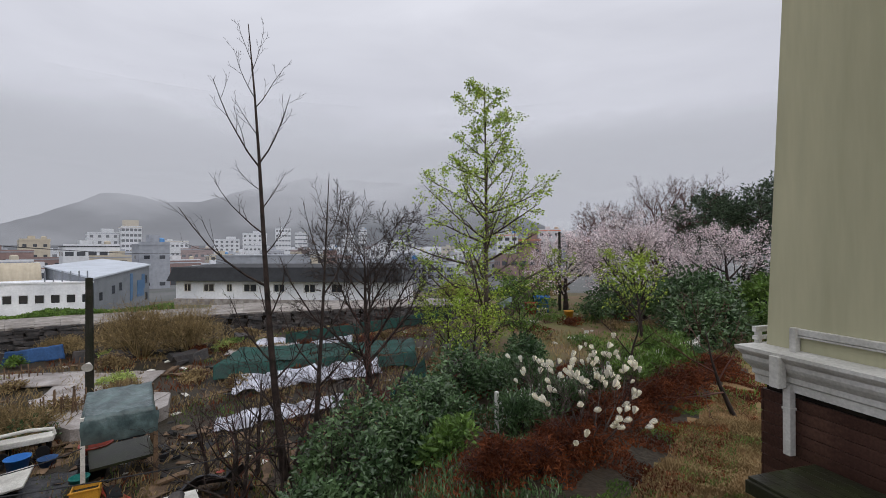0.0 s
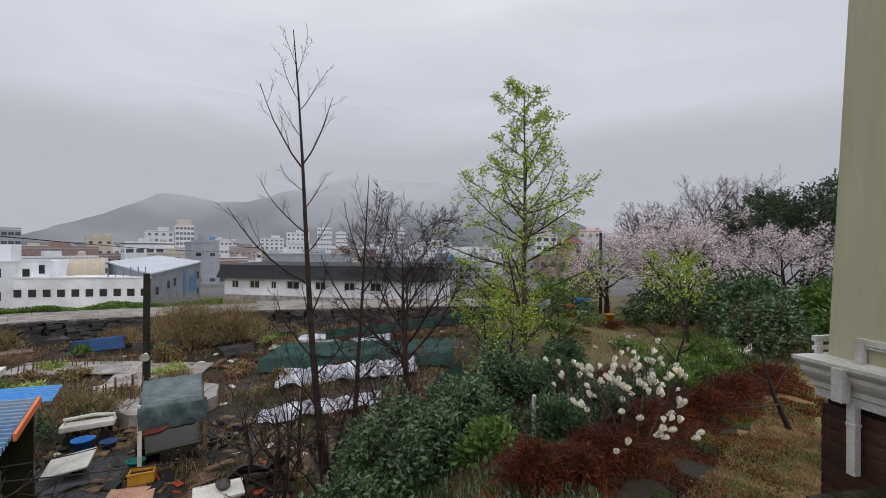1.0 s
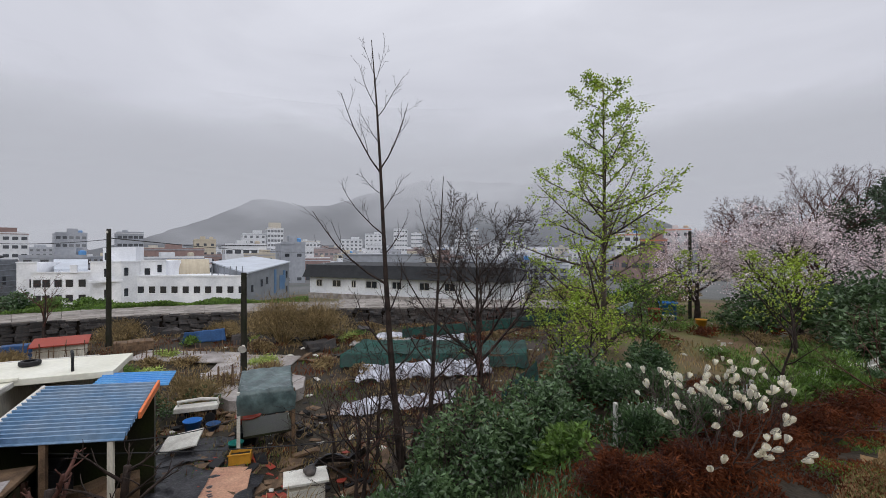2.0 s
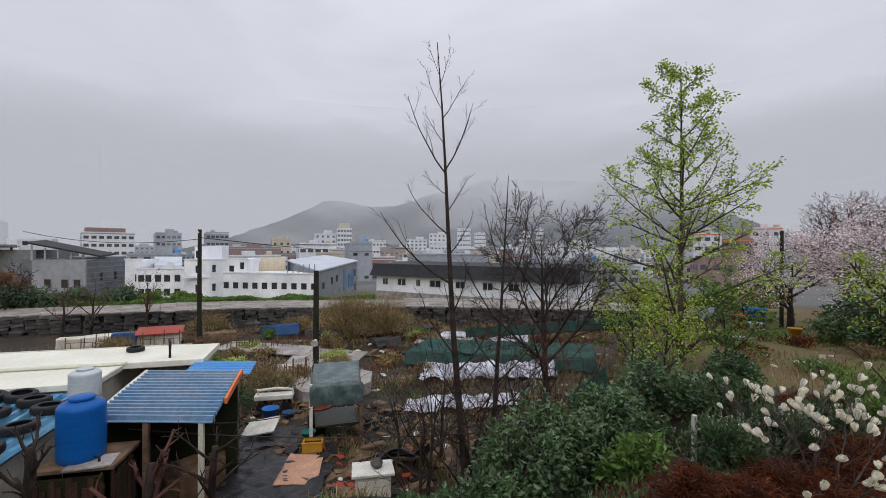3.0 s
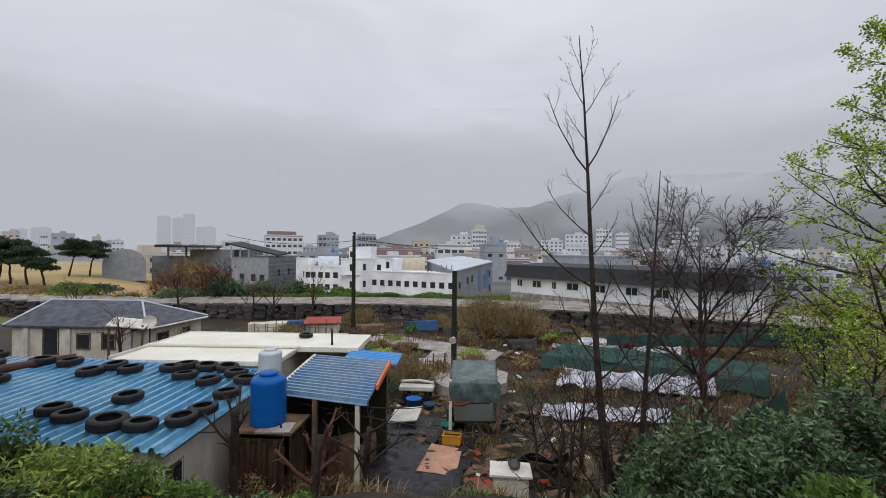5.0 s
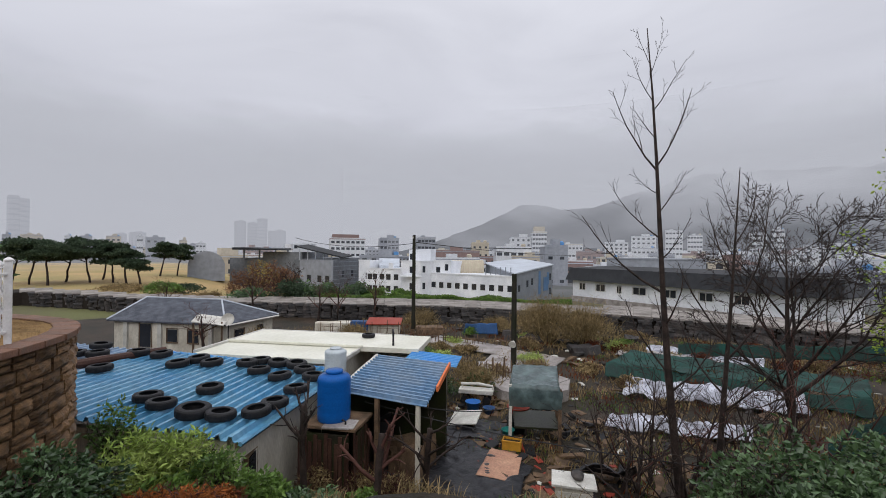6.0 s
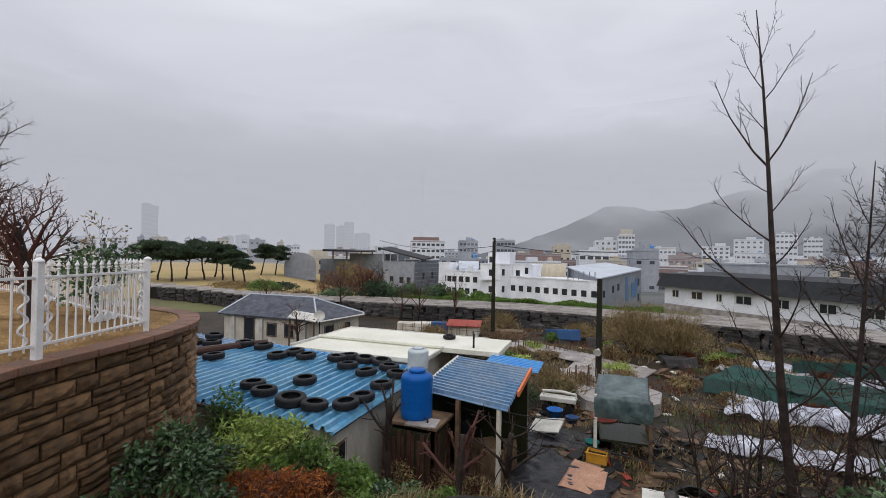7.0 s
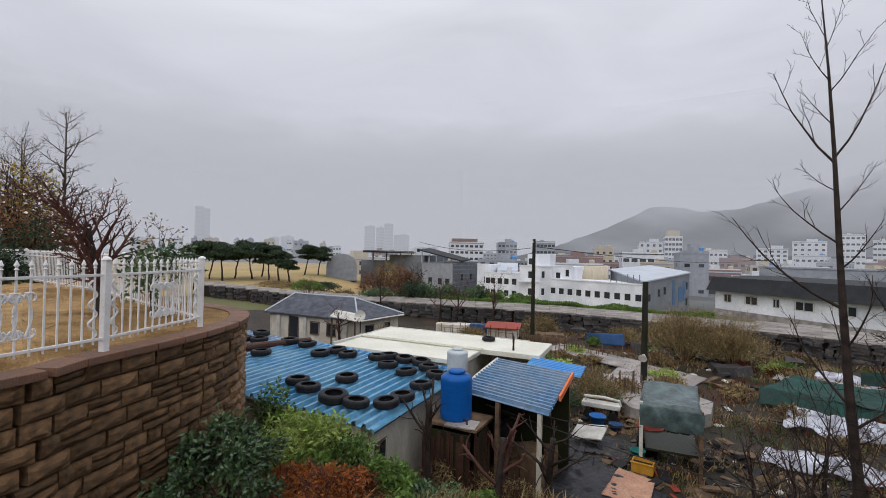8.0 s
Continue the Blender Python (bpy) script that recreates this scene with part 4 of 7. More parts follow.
def retaining_wall():
    t = tagged(new("retaining_wall"), "curved retaining wall of wet brown split-face blocks with flat coping", "wall", kind="structure")
    rng = random.Random(8)
    verts, faces = [], []
    for i, p in enumerate(CURVE):
        d = (CURVE[min(i + 1, len(CURVE) - 1)] - CURVE[max(i - 1, 0)]).normalized()
        for off, z in ((0.10, -0.6), (0.10, TERRACE - 0.12), (0.5, TERRACE - 0.12), (0.5, -0.6)):
            n = Vector((d.y, -d.x, 0))
            if n.dot(Vector((-12, -6, 0)) - p) < 0:
                n = -n
            verts.append((*(p + n * off).xy, z))
    for i in range(len(CURVE) - 1):
        for j in range(4):
            a = i * 4
            faces.append((a + j, a + 4 + j, a + 4 + (j + 1) % 4, a + (j + 1) % 4))
    part("core", mesh_of("core", verts, faces, M["joint"]), None, t)
    shapes = []
    for k in range(9):
        bm = bmesh.new()
        cols, rows = 4, 3
        grid = []
        for j in range(rows + 1):
            for i in range(cols + 1):
                edge = i in (0, cols) or j in (0, rows)
                grid.append(bm.verts.new(((i / cols - 0.5) * 0.985, -0.44 if edge else -0.60 - rng.uniform(0.0, 0.16), (j / rows - 0.5) * 0.96)))
        for j in range(rows):
            for i in range(cols):
                q = j * (cols + 1) + i
                bm.faces.new((grid[q], grid[q + 1], grid[q + cols + 2], grid[q + cols + 1]))
        back = [bm.verts.new((x * 0.985, 0.5, z * 0.96)) for x, z in ((-0.5, -0.5), (0.5, -0.5), (0.5, 0.5), (-0.5, 0.5))]
        corner = [grid[0], grid[cols], grid[-1], grid[rows * (cols + 1)]]
        bottom, top = grid[:cols + 1], grid[rows * (cols + 1):]
        left, right = grid[::cols + 1], grid[cols::cols + 1]
        bm.faces.new(bottom[::-1] + [back[0], back[1]])
        bm.faces.new(top + [back[2], back[3]])
        bm.faces.new(left + [back[3], back[0]])
        bm.faces.new(right[::-1] + [back[1], back[2]])
        shapes.append(solid(bm, M["block"], "block"))
    z, row, count = TERRACE - 0.105, 0, 0
    rest_v, rest_f = [], []
    while z > 0.2:
        tall = 0.20
        s = 0.75 + rng.uniform(0, 0.3)
        while s < LENGTHS[-1] - 0.5:
            kind = rng.choice("LLSTTHL")
            w = {"L": 0.44, "S": 0.21, "T": 0.40, "H": 0.30}[kind] * rng.uniform(0.94, 1.06)
            p, ang = on_curve(s + w / 2)
            for h, lift in (((0.5, 0.0), (0.5, 0.5)) if kind == "T" else ((1.0, 0.0),)):
                zc = z - tall * (lift + h / 2)
                if zc > height(p.x, p.y) - 0.3 and s < 11:
                    m = pose(p.x, p.y, zc, 0, 0, ang) @ pose(0, -0.05 + rng.uniform(-0.012, 0.012), 0) @ Matrix.Diagonal((w - 0.012, 0.20, tall * h - 0.012, 1))
                    me = rng.choice(shapes)
                    if s < 5.2 and count < 300:
                        part("block", me, None, t, "", m)
                        count += 1
                    else:
                        b = len(rest_v)
                        rest_v += [m @ v.co for v in me.vertices]
                        rest_f += [tuple(b + i for i in p2.vertices) for p2 in me.polygons]
            s += w
        z -= tall
        row += 1
    if rest_v:
        tagged(part("blocks", mesh_of("blocks", rest_v, rest_f, M["block"]), None, t), kind="stuff")
    s = 0.5
    slab = solid(box(1, 0.34, 0.09, 0, -0.05, 0, 0.012), M["cap"], "coping")
    while s < LENGTHS[-1] - 0.6:
        p, ang = on_curve(s + 0.22)
        part("coping", slab, None, t, "", pose(p.x, p.y, TERRACE - 0.105, 0, 0, ang) @ Matrix.Diagonal((0.435, 1, 1, 1)))
        s += 0.44


retaining_wall()


def terrace():
    verts = [(p.x, p.y) for p in CURVE] + [(-26, -9), (-24, -24), (-2, -24), (-2.0, -6)]
    bm = bmesh.new()
    vs = [bm.verts.new((x, y, TERRACE - 0.04)) for x, y in verts]
    f = bm.faces.new(vs)
    bmesh.ops.triangulate(bm, faces=[f])
    for _ in range(4):
        bmesh.ops.subdivide_edges(bm, edges=[e for e in bm.edges if e.calc_length() > 0.9], cuts=1, use_grid_fill=False)
        bmesh.ops.triangulate(bm, faces=[g for g in bm.faces if len(g.verts) > 3])
    for v in bm.verts:
        edge = min((Vector((v.co.x, v.co.y, 0)) - p).length for p in CURVE)
        if edge > 0.2:
            v.co.z += 0.10 * step(0.2, 2, edge) + 0.06 * noise.noise(v.co * 1.5)
    whole("terrace_lawn", bm, M["grass_dry"], "raised lawn of straw-coloured winter grass behind the block wall", "lawn", kind="structure")


terrace()


TANK = (-9.2, 5.07, 1.8)
TANK2 = (-10.9, 6.05, 2.36)
POLE_A = (-24.5, 19.8, 0.2, 6.6, 0.15, 0.11)
POLE_B = (-12.6, 16.0, 0.1, 4.55, 0.14, 0.11)
FLOOD = 1.62


# ---- the sheds: blue roof with tyres, cream roof, blue lean-to ----
U, V = Vector((-0.79, -0.613, 0)), Vector((-0.613, 0.79, 0))
E1 = Vector((-8.23, 2.69, 2.25))


def roof_point(u, v):
    return E1 + U * u + V * v + Vector((0, 0, 0.043 * u))


def corrugated(corner, along, ribs, n_ribs, depth, material, t, name="roof_sheet", sheets=4):
    """Trapezoid-ribbed sheets: ribs run along `along`, and follow one another along `ribs`."""
    up = along.cross(ribs).normalized()
    up = up if up.z > 0 else -up
    per = n_ribs // sheets
    for s in range(sheets):
        verts, faces = [], []
        prof = []
        for k in range(s * per, (s + 1) * per + (1 if s < sheets - 1 else 0)):
            for f, h in ((0.0, 0.0), (0.46, 0.0), (0.54, 0.55), (0.60, 1.0), (0.84, 1.0), (0.91, 0.5)):
                prof.append(((k + f) / n_ribs, h))
        if s == sheets - 1:
            prof.append((1.0, 0))
        lift = 0.004 * (s % 2)
        for f, h in prof:
            for g in (0, 0.5, 1):
                p = corner + ribs * f + along * g + up * (h * depth + lift)
                verts.append(p)
        n = len(prof)
        for i in range(n - 1):
            for j in range(2):
                a = i * 3 + j
                faces.append((a, a + 1, a + 4, a + 3))
        b = len(verts)
        verts += [v - up * 0.012 for v in verts]
        faces += [tuple(i + b for i in f[::-1]) for f in faces]
        for i in range(n - 1):
            for j in (0, 2):
                a = i * 3 + j
                faces.append((a, a + 3, a + 3 + b, a + b))
        part(name, mesh_of(name, verts, faces, material), None, t)


def tyre_shed():
    t = thing("tyre_shed", "low plastered shed under a wet blue ribbed steel roof", "shed")
    corrugated(roof_point(0, 0), V * 4.7, U * 5.9 + Vector((0, 0, 0.2537)), 24, 0.09, M["roof_blue"], t, sheets=6)
    corrugated(roof_point(5.9, 0) - Vector((0, 0, 0.05)), V * 4.7, U * 4.8 + Vector((0, 0, 0.2064)), 20, 0.09, M["roof_faded"], t, sheets=5)
    a, b = roof_point(-0.05, 4.66), roof_point(5.6, 4.66)
    part("ridge_flashing", tube(bmesh.new(), [a + Vector((0, 0, 0.03)), b + Vector((0, 0, 0.03))], 0.06, 6), M["roof_deep"], t, "deep blue ridge flashing")
    a, b = roof_point(-0.02, 0), roof_point(-0.02, 4.7)
    part("eave_trim", tube(bmesh.new(), [a - Vector((0, 0, 0.02)), b - Vector((0, 0, 0.02))], 0.045, 6), M["roof_blue"], t)
    part("log", tube(bmesh.new(), [roof_point(5.5, 4.55) + Vector((0, 0, 0.14)), roof_point(6.2, 2.9) + Vector((0, 0, 0.12)), roof_point(6.5, 2.2) + Vector((0, 0, 0.12))], [0.10, 0.13, 0.11], 10), M["wood_red"], t, "rotten brown log laid on the roof")
    for u, v, n in ((-0.12, 1.05, 0.75), (-0.12, 3.3, 1.1)):
        c = roof_point(u, v)
        part("board_panel", box(n, 0.04, 1.25, 0, 0, -1.3), M["trim"], t, "pale board panel", pose(c.x - 0.33, c.y - 0.27, c.z, 0, 0, math.degrees(math.atan2(V.y, V.x))))
    for a, b, zt in (((-8.62, 2.66), (-10.9, 5.55), 2.2), ((-8.62, 2.66), (-16.4, -3.3), 2.2)):
        d = Vector((b[0] - a[0], b[1] - a[1], 0))
        mid = Vector((a[0] + d.x / 2, a[1] + d.y / 2, 0))
        part("wall", box(d.length, 0.16, zt + 0.3, 0, 0, -0.3), M["plaster"], t, "stained cream plaster", pose(mid.x, mid.y, 0, 0, 0, math.degrees(math.atan2(d.y, d.x))))
    p = roof_point(0.06, 2.1)
    part("fascia", box(4.2, 0.03, 0.12, 0, 0, -0.14), M["wood"], t, "", pose(p.x, p.y, p.z, 0, 0, math.degrees(math.atan2(V.y, V.x))))
    put_window(t, -8.86, 3.12, 1.45, 0.5, 0.6, 142, "wood")


tyre_shed()

TYRE_R = 0.285


def tyre_mesh():
    bm = bmesh.new()
    n, r, w = 36, TYRE_R, 0.082
    prof = [(0.60, -0.75), (0.60, -0.95), (0.72, -1.0), (0.88, -0.95), (0.97, -0.72), (1.0, -0.35), (1.0, 0.0), (1.0, 0.35), (0.97, 0.72), (0.88, 0.95), (0.72, 1.0), (0.60, 0.95), (0.60, 0.75), (0.82, 0.6), (0.86, 0.0), (0.82, -0.6)]
    rings = []
    for i in range(n):
        a = 2 * math.pi * i / n
        g = 0.985 if i % 2 else 1.0
        rings.append([bm.verts.new((p * r * (g if p > 0.9 else 1) * math.cos(a), p * r * (g if p > 0.9 else 1) * math.sin(a), q * w + w)) for p, q in prof])
    for i in range(n):
        a, b = rings[i], rings[(i + 1) % n]
        for j in range(len(prof)):
            bm.faces.new((a[j], b[j], b[(j + 1) % len(prof)], a[(j + 1) % len(prof)]))
    return solid(bm, M["rubber"], "tyre")


TYRE = tyre_mesh()
random.seed(12)
TYRES = [
    (5.13, 4.00, 1.00),
    (4.07, 3.36, 1.00),
    (3.90, 3.94, 1.00),
    (3.35, 3.74, 1.00),
    (2.49, 4.02, 1.00),
    (2.30, 4.35, 1.00),
    (1.82, 3.51, 1.00),
    (1.75, 4.33, 1.00),
    (1.07, 3.23, 1.00),
    (1.21, 4.35, 1.00),
    (0.77, 3.94, 1.00),
    (0.30, 3.47, 1.00),
    (2.00, 1.89, 1.00),
    (2.27, 0.81, 1.00),
    (2.80, 1.05, 1.00),
    (1.41, 0.63, 1.15),
    (0.83, 0.64, 1.00),
    (0.30, 1.01, 1.00),
    (0.21, 1.52, 1.00),
    (0.23, 2.47, 1.00),
    (8.23, 3.87, 1.00),
    (6.68, 3.48, 1.00),
    (7.40, 4.24, 1.00),
    (7.18, 3.27, 1.00),
    (5.41, 2.38, 1.00),
    (5.85, 3.97, 1.00),
]
for u, v, k in TYRES:
    p = roof_point(u, v)
    whole("tyre", TYRE, None, "old black car tyre weighing down the blue roof", "tyre",
          pose(p.x, p.y, p.z + 0.092, random.uniform(-3, 3), 2.5 + random.uniform(-3, 3), random.uniform(0, 360)) @ Matrix.Diagonal((k, k, k, 1)), "tyres on the blue roof")


def white_roof():
    t = thing("cream_shed", "plastered shed under a flat cream sheet roof with raised seams", "shed")
    W0 = Vector((-11.14, 6.44, 0))
    turn = math.degrees(math.atan2(V.y, V.x)) - 90

    def slab(name, u0, u1, v0, v1, z, thick, material, label=""):
        c = W0 + U * (u0 + u1) / 2 + V * (v0 + v1) / 2
        part(name, box(abs(u1 - u0), v1 - v0, thick, 0, 0, -thick, 0.015), M[material], t, label, pose(c.x, c.y, z, 0, 0, turn))
    slab("roof_slab", 0.1, 4.7, 0.0, 1.55, 2.54, 0.14, "roof_white")
    slab("roof_slab", -1.8, 4.7, 1.57, 3.65, 2.60, 0.16, "roof_white")
    slab("seam", 0.0, 4.75, 1.53, 1.61, 2.645, 0.08, "roof_white")
    slab("edge", -1.0, 4.75, 3.62, 3.70, 2.62, 0.10, "trim")
    slab("edge", 4.66, 4.74, 0.0, 3.6, 2.62, 0.10, "trim")
    slab("edge", 0.06, 0.12, 0.0, 1.5, 2.56, 0.12, "trim")
    slab("wall", 0.3, 4.5, 0.1, 0.25, 2.4, 2.7, "plaster")
    slab("wall", -1.6, 4.5, 3.3, 3.5, 2.44, 2.8, "plaster")
    slab("wall", 0.3, 0.5, 0.25, 3.3, 2.4, 2.7, "plaster")
    slab("wall", -1.6, -1.4, 1.8, 3.3, 2.44, 2.7, "plaster")
    c = W0 + U * -0.9 + V * 1.9
    bm = bmesh.new()
    tube(bm, [(c.x, c.y, 2.6), (c.x, c.y, 2.95), (c.x - 0.06, c.y + 0.04, 3.02), (c.x - 0.3, c.y + 0.2, 3.04)], 0.035, 8)
    part("vent_pipe", bm, M["dark"], t)
    p = W0 + U * 0.3 + V * 3.0
    whole("tyre", TYRE, None, "old black tyre lying on the cream roof", "tyre", pose(p.x, p.y, 2.605) @ Matrix.Diagonal((0.8, 0.8, 0.8, 1)), "tyres on the cream roof")


white_roof()


def ribbed_patch(fl, fr, tl, tr, n_ribs, depth, material, t, name, sheets):
    """Ribbed sheets between four corners; ribs run from the left edge to the right edge."""
    up = Vector((0, 0, 1))
    per = n_ribs // sheets
    for s in range(sheets):
        prof = [((k + f) / n_ribs, h) for k in range(s * per, (s + 1) * per) for f, h in ((0.0, 0.0), (0.46, 0.0), (0.54, 0.55), (0.60, 1.0), (0.84, 1.0), (0.91, 0.5))] + [((s + 1) * per / n_ribs, 0)]
        verts, faces = [], []
        for f, h in prof:
            a, b = fl.lerp(tl, f), fr.lerp(tr, f)
            for g in (0, 0.5, 1):
                verts.append(a.lerp(b, g) + up * (h * depth + 0.004 * (s % 2)))
        n = len(verts)
        for i in range(len(prof) - 1):
            for j in range(2):
                a = i * 3 + j
                faces.append((a, a + 1, a + 4, a + 3))
        verts += [v - up * 0.012 for v in verts]
        faces += [tuple(i + n for i in f[::-1]) for f in faces]
        for i in range(len(prof) - 1):
            for j in (0, 2):
                a = i * 3 + j
                faces.append((a, a + 3, a + 3 + n, a + n))
        part(name, mesh_of(name, verts, faces, material), None, t)


def lean_to():
    t = thing("lean_to", "open lean-to with a blue ribbed roof and an orange edge board", "shed")
    tl, tr, fr, fl = Vector((-10.66, 7.24, 2.6)), Vector((-8.92, 8.37, 2.5)), Vector((-7.55, 6.42, 2.19)), Vector((-9.72, 5.47, 2.22))
    ribbed_patch(fl, fr, tl, tr, 15, 0.085, M["roof_dull"], t, "roof_sheet", 3)
    e = tr - fr
    part("edge_board", box(e.length * 0.66, 0.05, 0.13, 0, 0, -0.03), M["orange"], t, "orange-painted edge board", Matrix.Translation(fr.lerp(tr, 0.68) + Vector((0.04, 0.03, 0))) @ pose(0, 0, 0, 0, -math.degrees(math.asin(e.z / e.length)), math.degrees(math.atan2(e.y, e.x))))
    for p, w, m in ((fl.lerp(fr, 0.93), 0.09, "plaster"), (fl.lerp(fr, 0.45), 0.1, "wood"), (tr, 0.1, "wood"), (fl.lerp(fr, 0.06), 0.1, "wood")):
        p = p.lerp((tl + fr) / 2, 0.06)
        part("post", box(w, w, p.z + 0.27, 0, 0, -0.3), M[m], t, "", pose(p.x, p.y, 0, 0, 0, 30))
    for g in (0.08, 0.92):
        p0, p1 = fl.lerp(tl, g), fr.lerp(tr, g)
        part("rafter", tube(bmesh.new(), [p0 - Vector((0, 0, 0.06)), p1 - Vector((0, 0, 0.06))], 0.04, 6), M["wood"], t)
    part("gutter", tube(bmesh.new(), [fl + Vector((0, 0, 0.02)), fl.lerp(tl, 0.5) + Vector((-0.03, 0, 0.03)), tl + Vector((0, 0, 0.05))], 0.05, 8), M["foam"], t, "pale ridge flashing")
    a = tl + Vector((0.5, 0.55, -0.1))
    corrugated(a, (tr - tl) * 0.75, V * 1.25, 7, 0.03, M["roof_deep"], t, "rear_sheet", 1)
    # wooden back walls in near-black: shade under the roof put into their colour
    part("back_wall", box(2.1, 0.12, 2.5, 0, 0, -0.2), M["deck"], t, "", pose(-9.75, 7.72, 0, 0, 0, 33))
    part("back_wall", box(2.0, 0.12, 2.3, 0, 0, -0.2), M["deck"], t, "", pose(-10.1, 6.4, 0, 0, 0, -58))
    for k in range(9):
        f, q = (k * 0.37) % 1, (k * 0.61) % 1
        p = fl.lerp(fr, 0.1 + 0.75 * f).lerp(tl.lerp(tr, 0.1 + 0.75 * f), 0.35 + 0.5 * q)
        h = 0.5 + 0.9 * ((k * 0.29) % 1)
        part("stored_box", box(0.45, 0.35, h, 0, 0, -0.05, 0.01), M["wood"] if k % 3 else M["dark"], t, "", pose(p.x, p.y, height(p.x, p.y), 0, 0, 40 * k))
    drum = thing("water_butt", "tall dull grey water butt beside the lean-to", "drum", pose(-9.45, 8.42, height(-9.45, 8.42)))
    part("shell", solid(lathe([(0.24, -0.05), (0.25, 0.03), (0.24, 0.06), (0.24, 0.5), (0.252, 0.52), (0.24, 0.54), (0.24, 0.9), (0.252, 0.92), (0.24, 0.94), (0.24, 1.13), (0.22, 1.15)], 28), M["grey_metal"], "shell", True), None, drum)
    bowl = thing("wash_bowl", "upturned cream wash bowl lying on the water butt", "bowl", pose(-9.45, 8.42, height(-9.45, 8.42) + 1.15))
    part("shell", solid(lathe([(0.26, 0.0), (0.27, 0.02), (0.24, 0.12), (0.16, 0.2), (0.05, 0.22)], 24), M["foam"], "shell", True), None, bowl)


lean_to()


def water_tank(x, y, z, r, h, material, label, name="water_tank"):
    t = thing(name, label, "tank", pose(x, y, z))
    prof = [(r * 0.94, 0), (r, 0.04 * h), (r, 0.15 * h)]
    for k in range(5):
        a = 0.2 + 0.13 * k
        prof += [(r, a * h), (r * 0.994, (a + 0.02) * h), (r * 0.994, (a + 0.04) * h), (r, (a + 0.06) * h)]
    prof += [(r, 0.85 * h), (r * 0.97, 0.89 * h), (r * 0.82, 0.94 * h), (r * 0.5, 0.965 * h), (r * 0.5, h * 0.98)]
    me = solid(lathe(prof, 40), M[material], "shell", True)
    part("shell", me, None, t)
    part("lid", solid(lathe([(r * 0.52, h * 0.975), (r * 0.54, h * 0.985), (r * 0.54, h * 1.02), (r * 0.5, h * 1.035), (r * 0.1, h * 1.045)], 32), M[material], "lid", True), None, t)
    bm = bmesh.new()
    tube(bm, [(r * 0.9, 0, 0.08), (r + 0.14, 0, 0.08), (r + 0.16, 0.0, -0.25)], 0.022, 8)
    part("outlet_pipe", bm, M["dark"], t)
    return t


water_tank(*TANK, 0.37, 1.08, "tank_blue", "blue plastic water tank standing on a low brick platform")
water_tank(*TANK2, 0.29, 0.62, "tank_grey", "pale grey plastic water tank standing behind the blue one")


def platform():
    x, y, z = TANK
    t = thing("tank_platform", "rough brown brick and timber platform under the tank", "platform", pose(x, y, 0, 0, 0, 35))
    part("slab", box(1.25, 1.05, 0.07, 0.1, 0.05, z - 0.07, 0.01), M["wood"], t, "rotten board top")
    part("slab", box(0.7, 0.5, 0.04, 0.25, -0.3, z - 0.03, 0.01), M["concrete"], t, "", pose(0, 0, 0.01, 0, 0, 8))
    for a, b, w, d in ((0, -0.48, 1.2, 0.12), (0, 0.55, 1.2, 0.12), (-0.54, 0.03, 0.12, 0.9), (0.62, 0.03, 0.12, 0.9)):
        part("side_wall", box(w * 0.94, d * 0.6, z + 0.15, a, b, -0.3), M["deck"], t)
        n = int(max(w, d) / 0.11)
        for k in range(n):
            f = (k + 0.5) / n - 0.5
            s = 1 if (b if w > d else a) > 0 else -1
            x2, y2 = (a + f * w, b + s * d * 0.36) if w > d else (a + s * w * 0.36, b + f * d)
            part("plank", box(0.085 if w > d else 0.03, 0.03 if w > d else 0.085, z - 0.12 - 0.25 * ((k * 7) % 5) / 5, x2, y2, 0.0), M["wood_red"], t, "", pose(0, 0, 0, 0, 0.8 * math.sin(k * 3), 0))


platform()


# ---- poles and wires ----
def pole(name, label, x, y, z, tall, r0, r1, lean=0.0):
    t = thing(name, label, "pole", pose(x, y, z))
    bm = bmesh.new()
    tube(bm, [(lean * k / 8, 0.0, -0.4 + (tall + 0.4) * k / 8) for k in range(9)], [mix(r0, r1, k / 8) for k in range(9)], 12)
    part("shaft", bm, M["pole"], t)
    return t


pole_a = pole("utility_pole", "tall dark timber utility pole beside the sheds", *POLE_A)
part("insulator", lathe([(0.04, 0), (0.07, 0.03), (0.05, 0.1), (0.03, 0.14)], 12), M["foam"], pole_a, "", pose(0, -0.1, POLE_A[3] - 0.25))
pole_b = pole("lamp_pole", "short mossy timber pole with a white floodlight", *POLE_B)
bm = lathe([(0.05, 0), (0.07, 0.05), (0.16, 0.22), (0.17, 0.25), (0.14, 0.24)], 20)
bmesh.ops.transform(bm, verts=bm.verts, matrix=pose(0.08, -0.12, FLOOD - POLE_B[2], 115, 0, 25))
part("floodlight", bm, M["foam"], pole_b, "white floodlight shade")
part("bracket", tube(bmesh.new(), [(0, 0, FLOOD - POLE_B[2]), (0.1, -0.12, FLOOD - POLE_B[2] + 0.03)], 0.02, 6), M["dark"], pole_b)


def wire(a, b, sag, r=0.012, label="thin dark overhead cable sagging between poles"):
    bm = bmesh.new()
    a, b = Vector(a), Vector(b)
    tube(bm, [a.lerp(b, k / 20) - Vector((0, 0, sag * 4 * (k / 20) * (1 - k / 20))) for k in range(21)], r, 5)
    whole("cable", bm, M["wire"], label, "cable", group="overhead cables")


